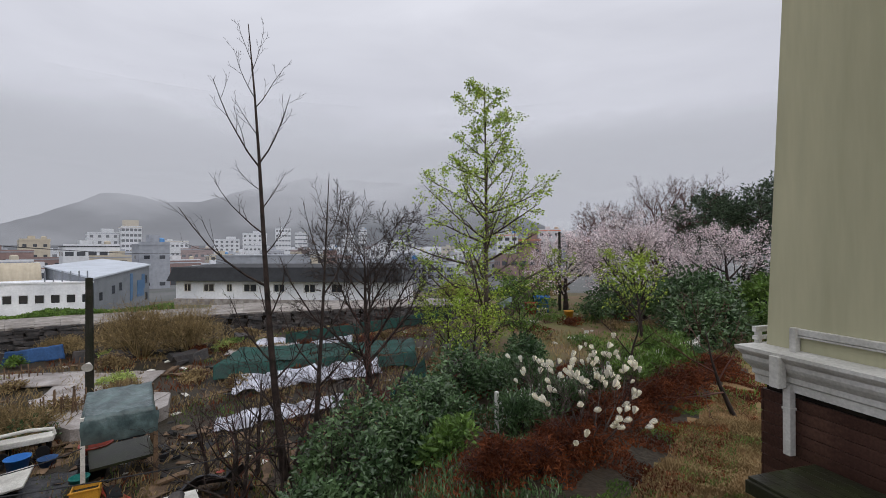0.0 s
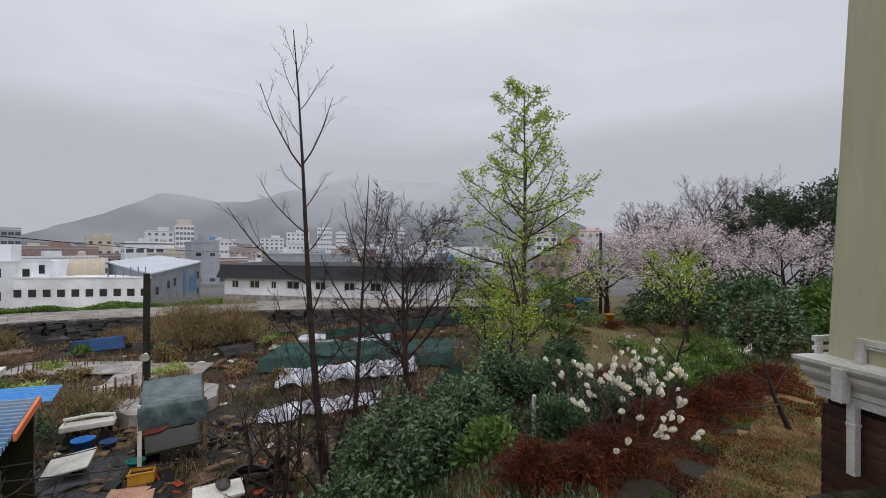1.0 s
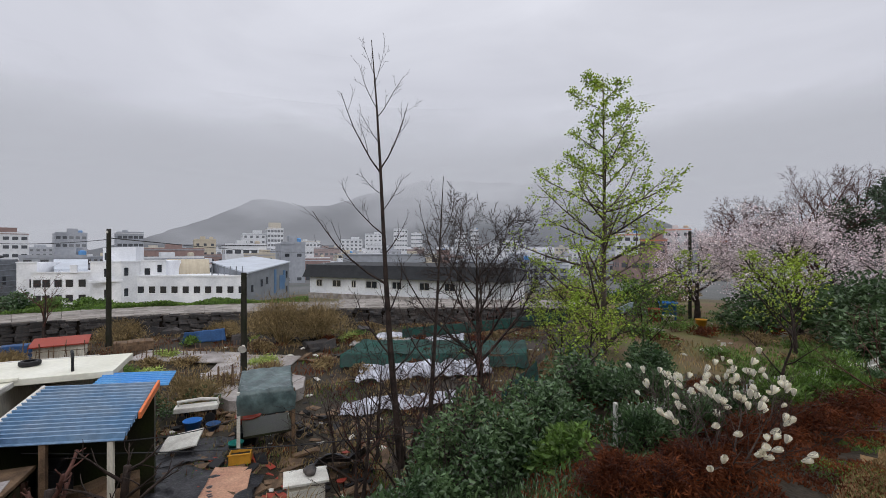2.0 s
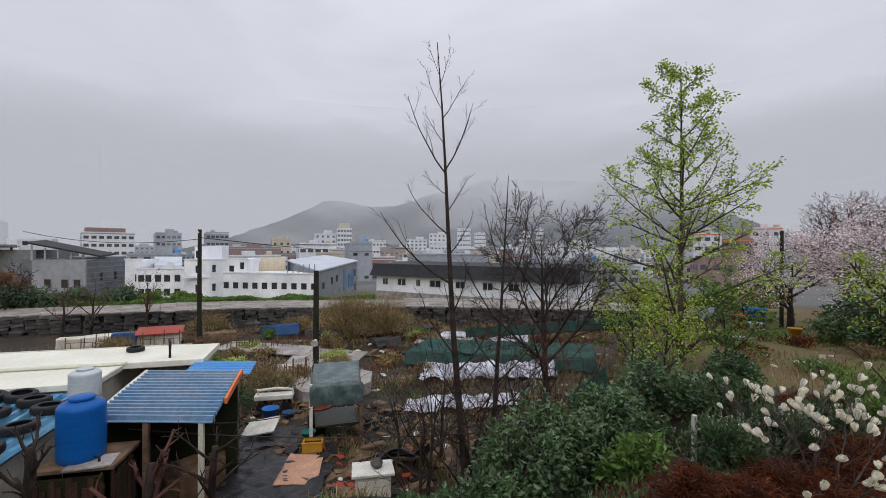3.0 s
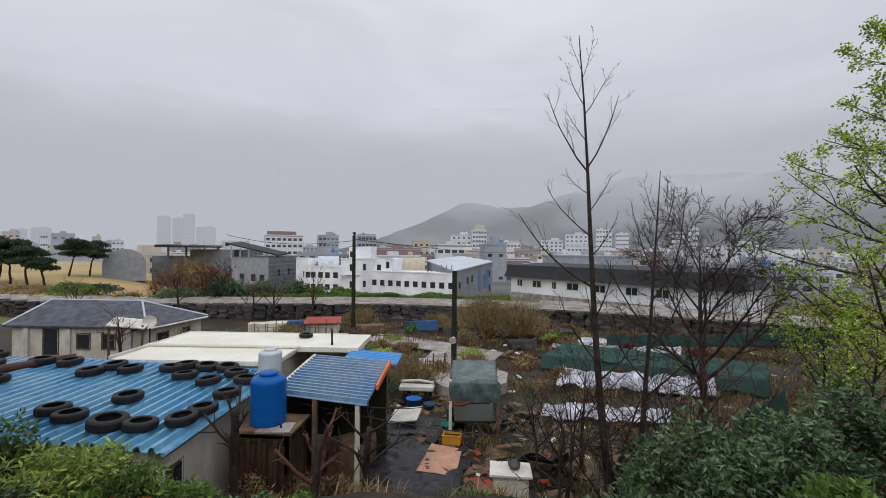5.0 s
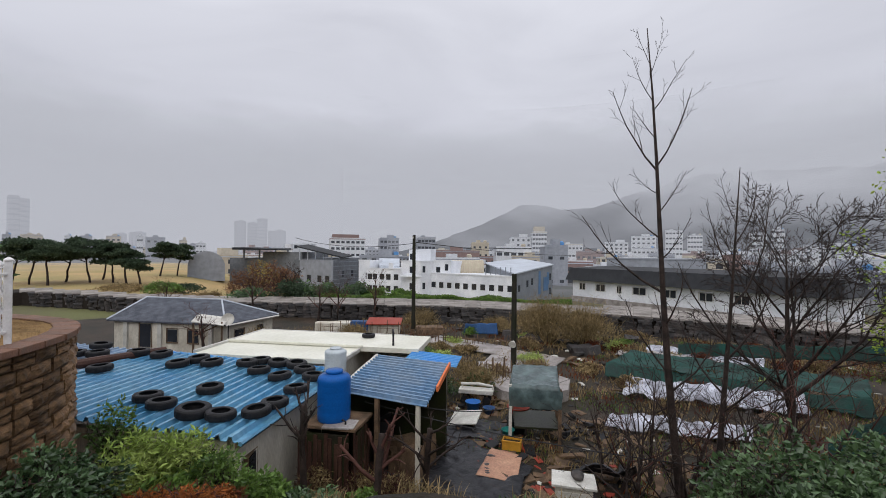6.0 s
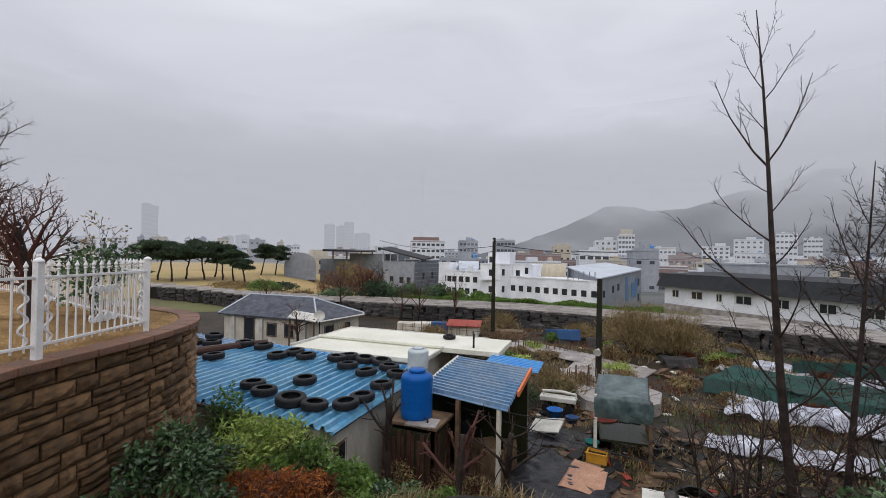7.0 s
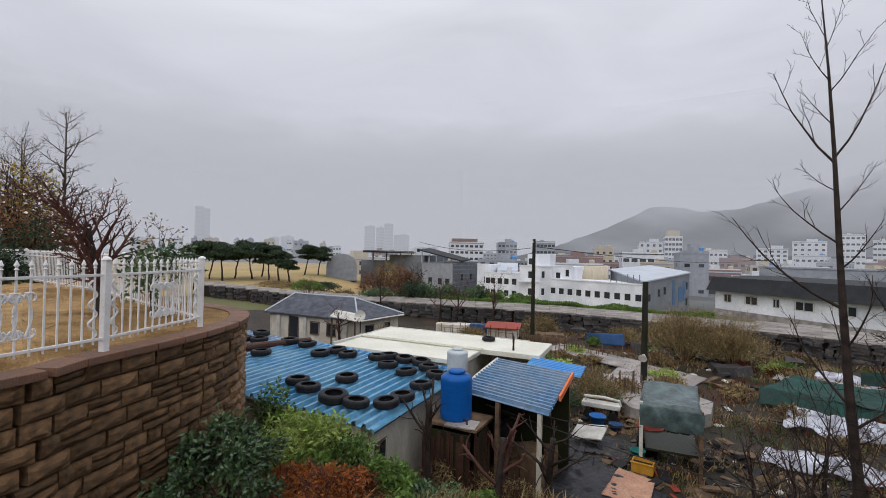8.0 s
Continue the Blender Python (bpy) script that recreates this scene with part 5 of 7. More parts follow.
# ---- corner of the house: olive render over a white cornice, red-brown boards below ----
def house_corner():
    t = thing("house", "olive rendered house wall with white cornice and dark wet boards below", "house", pose(3.93, 5.54, 0, 0, 0, -75.5))
    bm = bmesh.new()
    lean = [(0.02, 4.3, 0.0), (3.4, 4.3, 0.0), (3.4, 9.6, 0.0), (0.02, 9.6, 0.0)]
    front = [bm.verts.new((x + (0.28 if x < 1 and z > 5 else 0), 0.05, z)) for x, z, _ in lean]
    back = [bm.verts.new((x + (0.28 if x < 1 and z > 5 else 0), 0.40, z)) for x, z, _ in lean]
    bm.faces.new(front)
    bm.faces.new(back[::-1])
    for i in range(4):
        bm.faces.new((front[i], front[(i + 1) % 4], back[(i + 1) % 4], back[i]))
    part("wall", bm, M["plaster_green"], t, "olive render with damp streaks")
    part("base_wall", box(3.4, 0.28, 1.9, 1.72, 0.20, 2.05), M["joint"], t)
    z = 2.1
    k = 0
    board = solid(box(3.4, 0.03, 0.128, 1.70, 0.0, 0, 0.004), M["wood_red"], "board")
    end = solid(box(0.03, 0.32, 0.128, 0.0, 0.17, 0, 0.004), M["wood_red"], "board")
    while z < 3.85:
        part("board", board, None, t, "", pose(0.01, 0.035, z, 4, 0, 0))
        part("board", end, None, t, "", pose(-0.01, 0.0, z, 0, 4, 0))
        z += 0.135
        k += 1
    # moulded cornice: steps out twice and wraps round the end
    prof = [(0.03, 3.92), (-0.05, 3.93), (-0.05, 4.02), (-0.075, 4.04), (-0.075, 4.10), (-0.13, 4.17), (-0.15, 4.21), (-0.15, 4.26), (-0.19, 4.30), (-0.21, 4.33), (-0.21, 4.37), (0.06, 4.40)]
    bm = bmesh.new()
    rows = []
    for y, zz in prof:
        rows.append([bm.verts.new(p) for p in ((y * 0.9, 0.6, zz), (y * 0.9, y, zz), (3.5, y, zz))])
    for a, b in zip(rows, rows[1:]):
        for i in range(2):
            bm.faces.new((a[i], a[i + 1], b[i + 1], b[i]))
    part("cornice", bm, M["trim"], t, "white moulded cornice with damp stains")
    part("band", box(3.2, 0.05, 0.075, 1.98, 0.02, 4.585, 0.008), M["trim"], t)
    part("band", box(3.2, 0.035, 0.02, 1.98, 0.015, 4.56, 0.004), M["trim"], t)
    part("band_end", box(0.07, 0.08, 0.28, 0.40, 0.0, 4.385, 0.006), M["trim"], t)
    part("downpipe_head", box(0.115, 0.12, 0.36, 0.345, -0.19, 3.98, 0.008), M["trim"], t, "square white downpipe head")
    part("downpipe", box(0.085, 0.085, 0.80, 0.375, -0.06, 3.20, 0.006), M["trim"], t, "square white downpipe")
    part("clip", box(0.10, 0.10, 0.03, 0.375, -0.06, 3.72, 0.004), M["trim"], t)
    part("end_rail", box(0.06, 1.0, 0.07, -0.14, 0.55, 4.52, 0.006), M["trim"], t)
    part("end_rail", box(0.05, 1.0, 0.05, -0.14, 0.55, 4.42, 0.006), M["trim"], t)
    part("rail_post", box(0.06, 0.06, 0.19, -0.14, 0.12, 4.37, 0.004), M["trim"], t)
    d = thing("deck_shelf", "dark wet timber deck with mossy boards beside the house wall", "deck", pose(3.93, 5.54, 0, 0, 0, -75.5))
    for k in range(7):
        part("plank", solid(box(2.9, 0.128, 0.035, 2.1 + 0.0, -0.93 + 0.134 * k, 3.185 + 0.001 * (k % 3), 0.005), M["deck"], "plank"), None, d)
    part("edge_beam", box(2.9, 0.05, 0.13, 2.1, -1.01, 3.06, 0.006), M["deck"], d)
    part("end_beam", box(0.05, 1.0, 0.13, 0.66, -0.50, 3.05, 0.006), M["deck"], d)
    for x in (0.8, 2.2, 3.4):
        part("leg", box(0.09, 0.09, 1.2, x, -0.9, 1.95), M["deck"], d)
    part("skirt", box(0.16, 0.06, 0.8, 1.05, -0.94, 2.2), M["trim"], d, "white painted panel under the deck")


house_corner()


# ---- white spear-top fence on the terrace ----
def fence_parts():
    bm = box(0.016, 0.016, 0.86, 0, 0, 0.02)
    tip = [(0.008, 0.88), (0.022, 0.89), (0.010, 0.905), (0.024, 0.93), (0.014, 0.955), (0.002, 0.985)]
    lathe(tip, 8, bm)
    picket = solid(bm, M["white_metal"], "picket")
    bm = bmesh.new()
    for s in (1, -1):
        for base, flip in ((0.16, 1), (0.62, -1)):
            pts = []
            for k in range(17):
                a = k / 16 * 3.9
                r = 0.085 * (1 - 0.16 * a)
                pts.append((s * (0.07 - r * math.cos(a) * 0.85 + 0.0), 0, base + flip * (0.07 - r * math.sin(a))))
            tube(bm, pts, 0.012, 6)
        tube(bm, [(s * (0.02 + 0.055 * abs(math.sin(math.pi * k / 12))), 0, 0.16 + 0.46 * k / 12) for k in range(13)], 0.012, 6)
    pair = solid(bm, M["white_metal"], "scroll")
    bm = bmesh.new()
    tube(bm, [(0.045 * math.sin(2 * math.pi * k / 12), 0, 0.08 + 0.66 * k / 36) for k in range(37)], 0.012, 6)
    single = solid(bm, M["white_metal"], "scroll")
    post = box(0.075, 0.075, 1.06, 0, 0, -0.05, 0.006)
    post = solid(lathe([(0.05, 1.0), (0.055, 1.012), (0.045, 1.03), (0.015, 1.05)], 12, post), M["white_metal"], "post")
    return picket, pair, single, post


def iron_fence():
    picket, pair, single, post = fence_parts()
    t = thing("iron_fence", "white painted steel fence with spear tops and scrollwork on the terrace", "fence")
    line = [Vector((-4.2, -3.7, 0)), Vector((-5.25, -2.42, 0)), Vector((-6.55, -1.14, 0)), Vector((-8.02, -0.20, 0)), Vector((-9.9, -1.0, 0)), Vector((-11.8, -1.75, 0)), Vector((-13.7, -2.5, 0)), Vector((-16.2, -3.9, 0)), Vector((-18.7, -5.3, 0)), Vector((-21.2, -6.7, 0)), Vector((-23.7, -8.1, 0))]
    z0 = TERRACE + 0.05
    for i, p in enumerate(line):
        d = line[min(i + 1, len(line) - 1)] - line[max(i - 1, 0)]
        part("post", post, None, t, "", pose(p.x, p.y, z0 - 0.02, 0, 0, math.degrees(math.atan2(d.y, d.x))))
    for i, (a, b) in enumerate(zip(line, line[1:])):
        d = b - a
        ang = math.degrees(math.atan2(d.y, d.x))
        m = (a + b) / 2
        for zz in (0.07, 0.80):
            part("rail", box(d.length - 0.06, 0.03, 0.03, 0, 0, 0, 0.004), M["white_metal"], t, "", pose(m.x, m.y, z0 + zz, 0, 0, ang))
        n = int(d.length / 0.118)
        for k in range(1, n):
            p = a.lerp(b, k / n)
            part("picket", picket, None, t, "", pose(p.x, p.y, z0 + 0.01, 0, 0, ang))
            if i < 4 and k in (n // 2 - 1, n // 2, n // 2 + 1):
                part("scroll", pair, None, t, "", pose(p.x, p.y, z0 + 0.05, 0, 0, ang) @ pose(0.059, 0, 0))
        if i < 4:
            for f in (0.075, 0.925):
                p = a.lerp(b, f)
                part("scroll", single, None, t, "", pose(p.x, p.y, z0 + 0.02, 0, 0, ang))


iron_fence()


# ---- white picket fence in the garden ----
def picket_fence():
    t = thing("picket_fence", "low weathered white picket fence half hidden by plants", "fence")
    a, b = Vector((0.95, 7.95, 0)), Vector((7.6, 13.0, 0))
    d = b - a
    ang = math.degrees(math.atan2(d.y, d.x))
    bm = box(0.05, 0.018, 0.62, 0, 0, 0)
    for v in bm.verts:
        if v.co.z > 0.5:
            v.co.x *= 0.35
    slat = solid(bm, M["trim"], "picket")
    post = solid(box(0.06, 0.06, 0.88, 0, 0, -0.15, 0.008), M["trim"], "post")
    n = int(d.length / 0.125)
    for k in range(n + 1):
        p = a.lerp(b, k / n)
        z = height(p.x, p.y)
        part("picket", slat, None, t, "", pose(p.x, p.y, z + 0.05, random.uniform(-2, 2), random.uniform(-2, 2), ang))
        if k % 14 == 0:
            part("post", post, None, t, "", pose(p.x, p.y, z, 0, 0, ang))
    for k in range(0, n, 14):
        p, q = a.lerp(b, k / n), a.lerp(b, min(1, (k + 14) / n))
        for zz in (0.2, 0.5):
            part("rail", tube(bmesh.new(), [(p.x, p.y, height(p.x, p.y) + zz), (q.x, q.y, height(q.x, q.y) + zz)], 0.02, 4), M["trim"], t)


random.seed(5)
picket_fence()


# ---- the grey-roofed cottage ----
def cottage():
    """Low hipped cottage whose east end turns towards the sheds."""
    t = thing("cottage", "low cottage with blue-grey hipped roof and stained pale walls", "cottage")
    a, b, c, d = (-30.4, 3.3), (-25.1, 7.35), (-26.9, 10.7), (-33.4, 6.6)
    prism("wall", [a, b, c, d], -0.4, [1.66] * 4, "plaster", t)
    r1, r2 = Vector((-31.7, 5.0, 2.62)), Vector((-28.6, 8.3, 2.52))
    mid = Vector((-28.9, 7.0, 0))
    corner = [Vector((*p, 0)) + (Vector((*p, 0)) - mid).normalized() * 0.35 + Vector((0, 0, 1.62)) for p in (a, b, c, d)]
    for name, pts in (("roof_front", (corner[0], corner[1], r2, r1)), ("roof_end", (corner[1], corner[2], r2)), ("roof_back", (corner[2], corner[3], r1, r2)), ("roof_west", (corner[3], corner[0], r1))):
        bm = bmesh.new()
        low = [bm.verts.new(p) for p in pts]
        up = [bm.verts.new(p + Vector((0, 0, 0.09))) for p in pts]
        bm.faces.new(low)
        bm.faces.new(up[::-1])
        for i in range(len(pts)):
            k = (i + 1) % len(pts)
            bm.faces.new((low[i], low[k], up[k], up[i]))
        part(name, bm, M["roof_grey"], t)
    up = Vector((0, 0, 0.1))
    for p, q in ((corner[1], r2), (corner[2], r2), (r1, r2), (corner[0], r1)):
        part("hip_flashing", tube(bmesh.new(), [p + up, q + up], 0.05, 6), M["pale_metal"], t, "pale hip flashing")
    part("eave_board", tube(bmesh.new(), [corner[1], corner[2]], 0.06, 4), M["trim"], t)
    windows_on(t, a, b, (0.3,), 0.9, 0.8, 1.5, "wood")
    windows_on(t, a, b, (0.55, 0.74), 0.95, 0.7, 0.8, "wood")
    windows_on(t, b, c, (0.30,), 1.0, 0.75, 0.55, "wood")
    windows_on(t, b, c, (0.72,), 0.8, 0.6, 1.1, "trim")
    for f in (0.12, 0.44, 0.9):
        x, y = mix(a[0], b[0], f), mix(a[1], b[1], f)
        part("buttress", box(0.22, 0.12, 1.9, 0, -0.05, -0.3), M["trim"], t, "", pose(x, y, 0, 0, 0, 37))


cottage()
porch = thing("porch_roof", "white sloping porch awning on the cottage", "awning", pose(-24.6, 6.6, 1.72, 0, 0, 60))
part("sheet", box(1.5, 1.1, 0.05, 0, 0, 0.32), M["foam"], porch, "", pose(0, 0, 0, 12, 9, 0))
for sx in (-0.65, 0.65):
    part("post", box(0.08, 0.08, 2.0, sx, -0.4, -1.75), M["wood"], porch)
part("brace", tube(bmesh.new(), [(-0.6, -0.4, -0.4), (0.6, -0.4, 0.15)], 0.03, 5), M["wood"], porch)
dish = thing("satellite_dish", "round white satellite dish on a bracket", "dish", pose(-24.2, 7.35, 1.75))
bm = lathe([(0.03, 0.0), (0.14, 0.02), (0.24, 0.065), (0.30, 0.11), (0.31, 0.125), (0.24, 0.08), (0.14, 0.035), (0.02, 0.015)], 28)
bmesh.ops.transform(bm, verts=bm.verts, matrix=pose(0, 0, 0.28, 70, 0, 60))
part("reflector", bm, M["foam"], dish)
part("bracket", tube(bmesh.new(), [(0, 0, -1.8), (0, 0, 0.28)], 0.03, 8), M["dark"], dish)


# ---- the yard ----
def drape(name, label, corners, n, m, sag, rumple, material, seed, thick=0.012, category="tarpaulin", lift=0.0, hug=False):
    """A rumpled sheet between four corners (a, b, c, d in turn)."""
    a, b, c, d = [Vector(p) for p in corners]
    verts, faces = [], []
    for i in range(n + 1):
        for j in range(m + 1):
            u, v = i / n, j / m
            p = a.lerp(b, u).lerp(d.lerp(c, u), v)
            s = math.sin(math.pi * u) * math.sin(math.pi * v)
            w = Vector((p.x * 1.7, p.y * 1.7, seed))
            p.z += -sag * s + rumple * (noise.noise(w) + 0.6 * noise.noise(w * 2.7) + 0.35 * abs(noise.noise(w * 6.0)))
            if hug:
                p.z = max(p.z, height(p.x, p.y) + 0.02 + rumple * 0.5 * (1 + noise.noise(w * 3)))
            p.x += rumple * noise.noise(w + Vector((9, 0, 0)))
            p.y += rumple * noise.noise(w + Vector((0, 9, 0)))
            verts.append(p + Vector((0, 0, lift)))
    for i in range(n):
        for j in range(m):
            k = i * (m + 1) + j
            faces.append((k, k + 1, k + m + 2, k + m + 1))
    me = mesh_of(name, verts, faces, M[material], True)
    ob = whole(name, me, None, label, category)
    so = ob.modifiers.new("thickness", "SOLIDIFY")
    so.thickness = thick
    return ob


def g(x, y, dz=0.0):
    return (x, y, height(x, y) + dz)


drape("black_sheet", "wet black plastic sheeting spread over the yard soil", (g(-9.6, 6.4, 0.05), g(-5.9, 7.3, 0.10), g(-7.0, 9.6, 0.05), g(-10.3, 9.3, 0.05)), 50, 40, 0.0, 0.10, "tarp_black", 3, hug=True)
drape("black_sheet", "wet black plastic sheeting beside the path", (g(-10.4, 8.9, 0.05), g(-8.4, 10.0, 0.05), g(-9.2, 11.3, 0.05), g(-11.0, 10.6, 0.05)), 30, 26, 0.0, 0.10, "tarp_black", 8, hug=True)
drape("black_sheet", "black sheeting heaped by the shrubs", (g(-5.6, 9.4, 0.5), g(-4.6, 10.2, 0.6), g(-4.9, 11.0, 0.2), g(-6.0, 10.4, 0.1)), 20, 16, 0.0, 0.16, "tarp_black", 5, hug=True)


def tarp_hut():
    t = thing("tarp_hut", "low timber hut draped in wet grey-green tarpaulin", "shed")
    fl, fr, bl, br = Vector((-8.25, 10.2, 1.82)), Vector((-7.0, 11.0, 1.80)), Vector((-9.2, 11.5, 1.98)), Vector((-8.0, 12.4, 2.0))
    n, m = 20, 24
    verts, faces = [], []
    for i in range(n + 1):
        for j in range(m + 1):
            u, v = i / n, j / m * 1.5
            if v < 0.3:
                p = fl.lerp(fr, u) - Vector((0, 0, 0.66 * (0.3 - v) / 0.3)) + Vector((0.03, -0.04, 0)) * math.sin(math.pi * (0.3 - v) / 0.3)
            elif v < 1.2:
                f = (v - 0.3) / 0.9
                p = fl.lerp(fr, u).lerp(bl.lerp(br, u), f) - Vector((0, 0, 0.07 * math.sin(math.pi * f) * (1 + math.sin(3 * math.pi * u) * 0.4)))
            else:
                p = bl.lerp(br, u) - Vector((0, 0, 0.5 * (v - 1.2) / 0.3))
            edge = max(0, abs(u - 0.5) - 0.46) / 0.04
            if v >= 0.3:
                p.z -= 0.35 * edge
            w = p * 2.2
            p += Vector((noise.noise(w), noise.noise(w + Vector((5, 0, 0))), noise.noise(w + Vector((0, 7, 0))))) * 0.05 + Vector((0, 0, 0.05 * noise.noise(p * 6.0)))
            verts.append(p)
    for i in range(n):
        for j in range(m):
            k = i * (m + 1) + j
            faces.append((k, k + 1, k + m + 2, k + m + 1))
    cover = part("cover", mesh_of("cover", verts, faces, M["tarp_teal"], True), None, t, "wet grey-green tarpaulin")
    for p in (fl, fr, bl, br):
        q = p.lerp((fl + br) / 2, 0.06)
        part("post", box(0.09, 0.09, q.z + 0.2, 0, 0, -0.25), M["foam"] if p is fl else M["wood"], t, "", pose(q.x, q.y, 0, 0, 0, 40))
    part("shelf", box(1.3, 1.4, 0.06, 0, 0, 0.5), M["deck"], t, "", pose(-8.1, 11.3, 0, 0, 0, 40))


tarp_hut()


def tub(name, label, x, y, r0, r1, h, material, category="tub", dz=0.0, inner="dark"):
    t = thing(name, label, category, pose(x, y, height(x, y) + dz))
    me = solid(lathe([(r0, 0), (r1, h), (r1 * 1.06, h), (r1 * 1.06, h * 0.95), (r1 * 1.0, h * 0.93)][:3] + [(r1 * 1.06, h * 1.02), (r1 * 0.96, h * 1.02), (r0 * 0.94, 0.03)], 28), M[material], name, True)
    part("bowl", me, None, t)
    part("rim", lathe([(r1 * 1.02, h * 0.96), (r1 * 1.09, h * 0.97), (r1 * 1.09, h * 1.03), (r1 * 1.02, h * 1.035)], 28, None, None, False), M[material], t)
    return t


tub("plastic_tub", "round blue plastic washing tub", -10.75, 11.35, 0.19, 0.25, 0.34, "blue", dz=0.1)
tub("plastic_tub", "blue plastic tub lying among pots", -10.35, 11.75, 0.15, 0.2, 0.22, "tarp_blue", dz=0.02)
tub("flower_pot", "large red-brown plastic flower pot", -9.05, 11.7, 0.24, 0.34, 0.55, "red", "pot")
tub("flower_pot", "large black plastic plant pot", -8.62, 11.05, 0.24, 0.31, 0.5, "dark", "pot")
tub("plastic_bucket", "teal plastic bucket beside the pots", -8.55, 10.55, 0.14, 0.19, 0.34, "teal", "bucket")


def crate(x, y, turn, w, d, h, material, label):
    t = thing("crate", label, "crate", pose(x, y, height(x, y) + 0.02, 0, 0, turn))
    for a, b, sx, sy in ((0, -d / 2, w, 0.03), (0, d / 2, w, 0.03), (-w / 2, 0, 0.03, d), (w / 2, 0, 0.03, d)):
        part("side", box(sx, sy, h, a, b, 0, 0.005), M[material], t)
    part("base", box(w, d, 0.03, 0, 0, 0), M[material], t)
    part("soil", box(w * 0.94, d * 0.94, 0.02, 0, 0, h * 0.6), M["ground"], t)
    part("lip", box(w + 0.06, 0.05, 0.03, 0, -d / 2 - 0.01, h - 0.02, 0.004), M[material], t)
    return t


tub("plastic_barrel", "blue plastic barrel at the field edge", 5.3, 23.0, 0.36, 0.4, 0.8, "blue", "barrel")
tub("plastic_bucket", "yellow plastic bucket on the field", 6.0, 20.6, 0.16, 0.22, 0.4, "yellow", "bucket")
tub("plastic_bucket", "white plastic bucket on the field", 5.0, 21.6, 0.2, 0.24, 0.42, "foam", "bucket")
tub("flower_pot", "rusty red pot at the field edge", 4.6, 22.4, 0.25, 0.32, 0.6, "red", "pot")
drape("teal_cover", "pale teal sheet over a heap at the field edge", (g(3.2, 23.0, 0.1), g(4.6, 23.4, 0.1), g(4.4, 24.2, 0.5), g(3.1, 23.8, 0.5)), 14, 10, -0.3, 0.1, "tarp_teal", 23, hug=True)
crate(-8.0, 10.05, 30, 0.5, 0.36, 0.26, "yellow", "yellow-orange plastic planting crate with soil")
drape("peach_board", "peach-coloured torn linoleum sheet on the ground", (g(-8.3, 9.5, 0.12), g(-7.45, 9.75, 0.12), g(-6.7, 8.6, 0.12), g(-7.6, 8.1, 0.12)), 14, 14, 0.0, 0.03, "peach", 4, category="sheet", hug=True)
t = thing("loose_board", "tilted dirty white board lying on pots", "board", pose(-10.0, 10.2, height(-10, 10.2) + 0.3, 14, -10, 25))
part("panel", box(0.95, 0.75, 0.05, 0, 0, 0, 0.01), M["foam"], t)
part("prop", box(0.3, 0.3, 0.45, 0.1, 0, -0.44), M["wood"], t)
t = thing("cart", "white plastic hand cart with grey wheels", "cart", pose(-11.2, 12.0, height(-11.2, 12) + 0.42, 0, 0, 35))
part("body", box(1.25, 0.42, 0.16, 0, 0, 0, 0.03), M["foam"], t)
part("handle", tube(bmesh.new(), [(-0.5, 0, 0.16), (-0.55, 0, 0.3), (0.1, 0, 0.34), (0.6, 0, 0.28), (0.62, 0, 0.12)], 0.05, 8), M["foam"], t)
for s in (-0.4, 0.4):
    for q in (-0.2, 0.2):
        bm = lathe([(0.02, -0.03), (0.14, -0.03), (0.15, 0.0), (0.14, 0.03), (0.02, 0.03)], 18)
        bmesh.ops.transform(bm, verts=bm.verts, matrix=pose(s, q, -0.22, 90, 0, 0))
        part("wheel", bm, M["dark"], t)
    part("leg", box(0.05, 0.3, 0.3, s, 0, -0.28), M["wood"], t)
t = thing("old_cabinet", "old white-topped cabinet standing on the bank", "cabinet", pose(-4.88, 8.05, 0, 0, 0, 33))
hz = height(-4.88, 8.05)
part("top", box(0.86, 0.62, 0.05, 0, 0, 1.02, 0.008), M["foam"], t, "chipped white top board")
part("body", box(0.72, 0.5, 1.02 - hz + 0.1, 0, 0, hz - 0.1, 0.01), M["plaster"], t)
part("door", box(0.62, 0.02, 0.62, 0, -0.255, 0.3 if hz < 0.3 else hz + 0.05, 0.004), M["foam"], t)
bm = bmesh.new()
bmesh.ops.create_icosphere(bm, subdivisions=2, radius=0.13)
for v in bm.verts:
    v.co *= 1 + 0.25 * noise.noise(v.co * 9)
    v.co.z *= 0.75
whole("stone", bm, M["stone_dark"], "dark rounded stone lying on the cabinet top", "stone", pose(-4.82, 8.1, 1.155))

# beds under nets and sheets
drape("white_sheet", "white plastic mulch sheet rumpled over a bed", (g(-7.9, 16.7, 0.1), g(-2.6, 19.6, 0.2), g(-3.0, 20.6, 0.5), g(-8.1, 17.9, 0.5)), 60, 14, -0.15, 0.16, "tarp_white", 2, hug=True)
drape("white_sheet", "white plastic mulch sheet over a narrow bed", (g(-6.9, 13.3, 0.1), g(-3.4, 15.4, 0.2), g(-3.6, 16.3, 0.3), g(-7.1, 14.2, 0.3)), 44, 12, -0.1, 0.13, "tarp_white", 6, hug=True)
drape("white_sheet", "white plastic sheet on a far bed", (g(-10.4, 24.6, 0.1), g(-5.2, 26.0, 0.1), g(-5.4, 27.2, 0.3), g(-10.6, 25.9, 0.3)), 40, 10, 0.0, 0.10, "tarp_white", 7, hug=True)
drape("green_net", "dark green shade net hung along the beds", (g(-9.6, 18.7, 0.15), g(-1.0, 20.9, 0.1), g(-1.2, 21.2, 0.7), g(-9.7, 19.1, 0.6)), 70, 12, 0.0, 0.10, "tarp_green", 9, category="net")
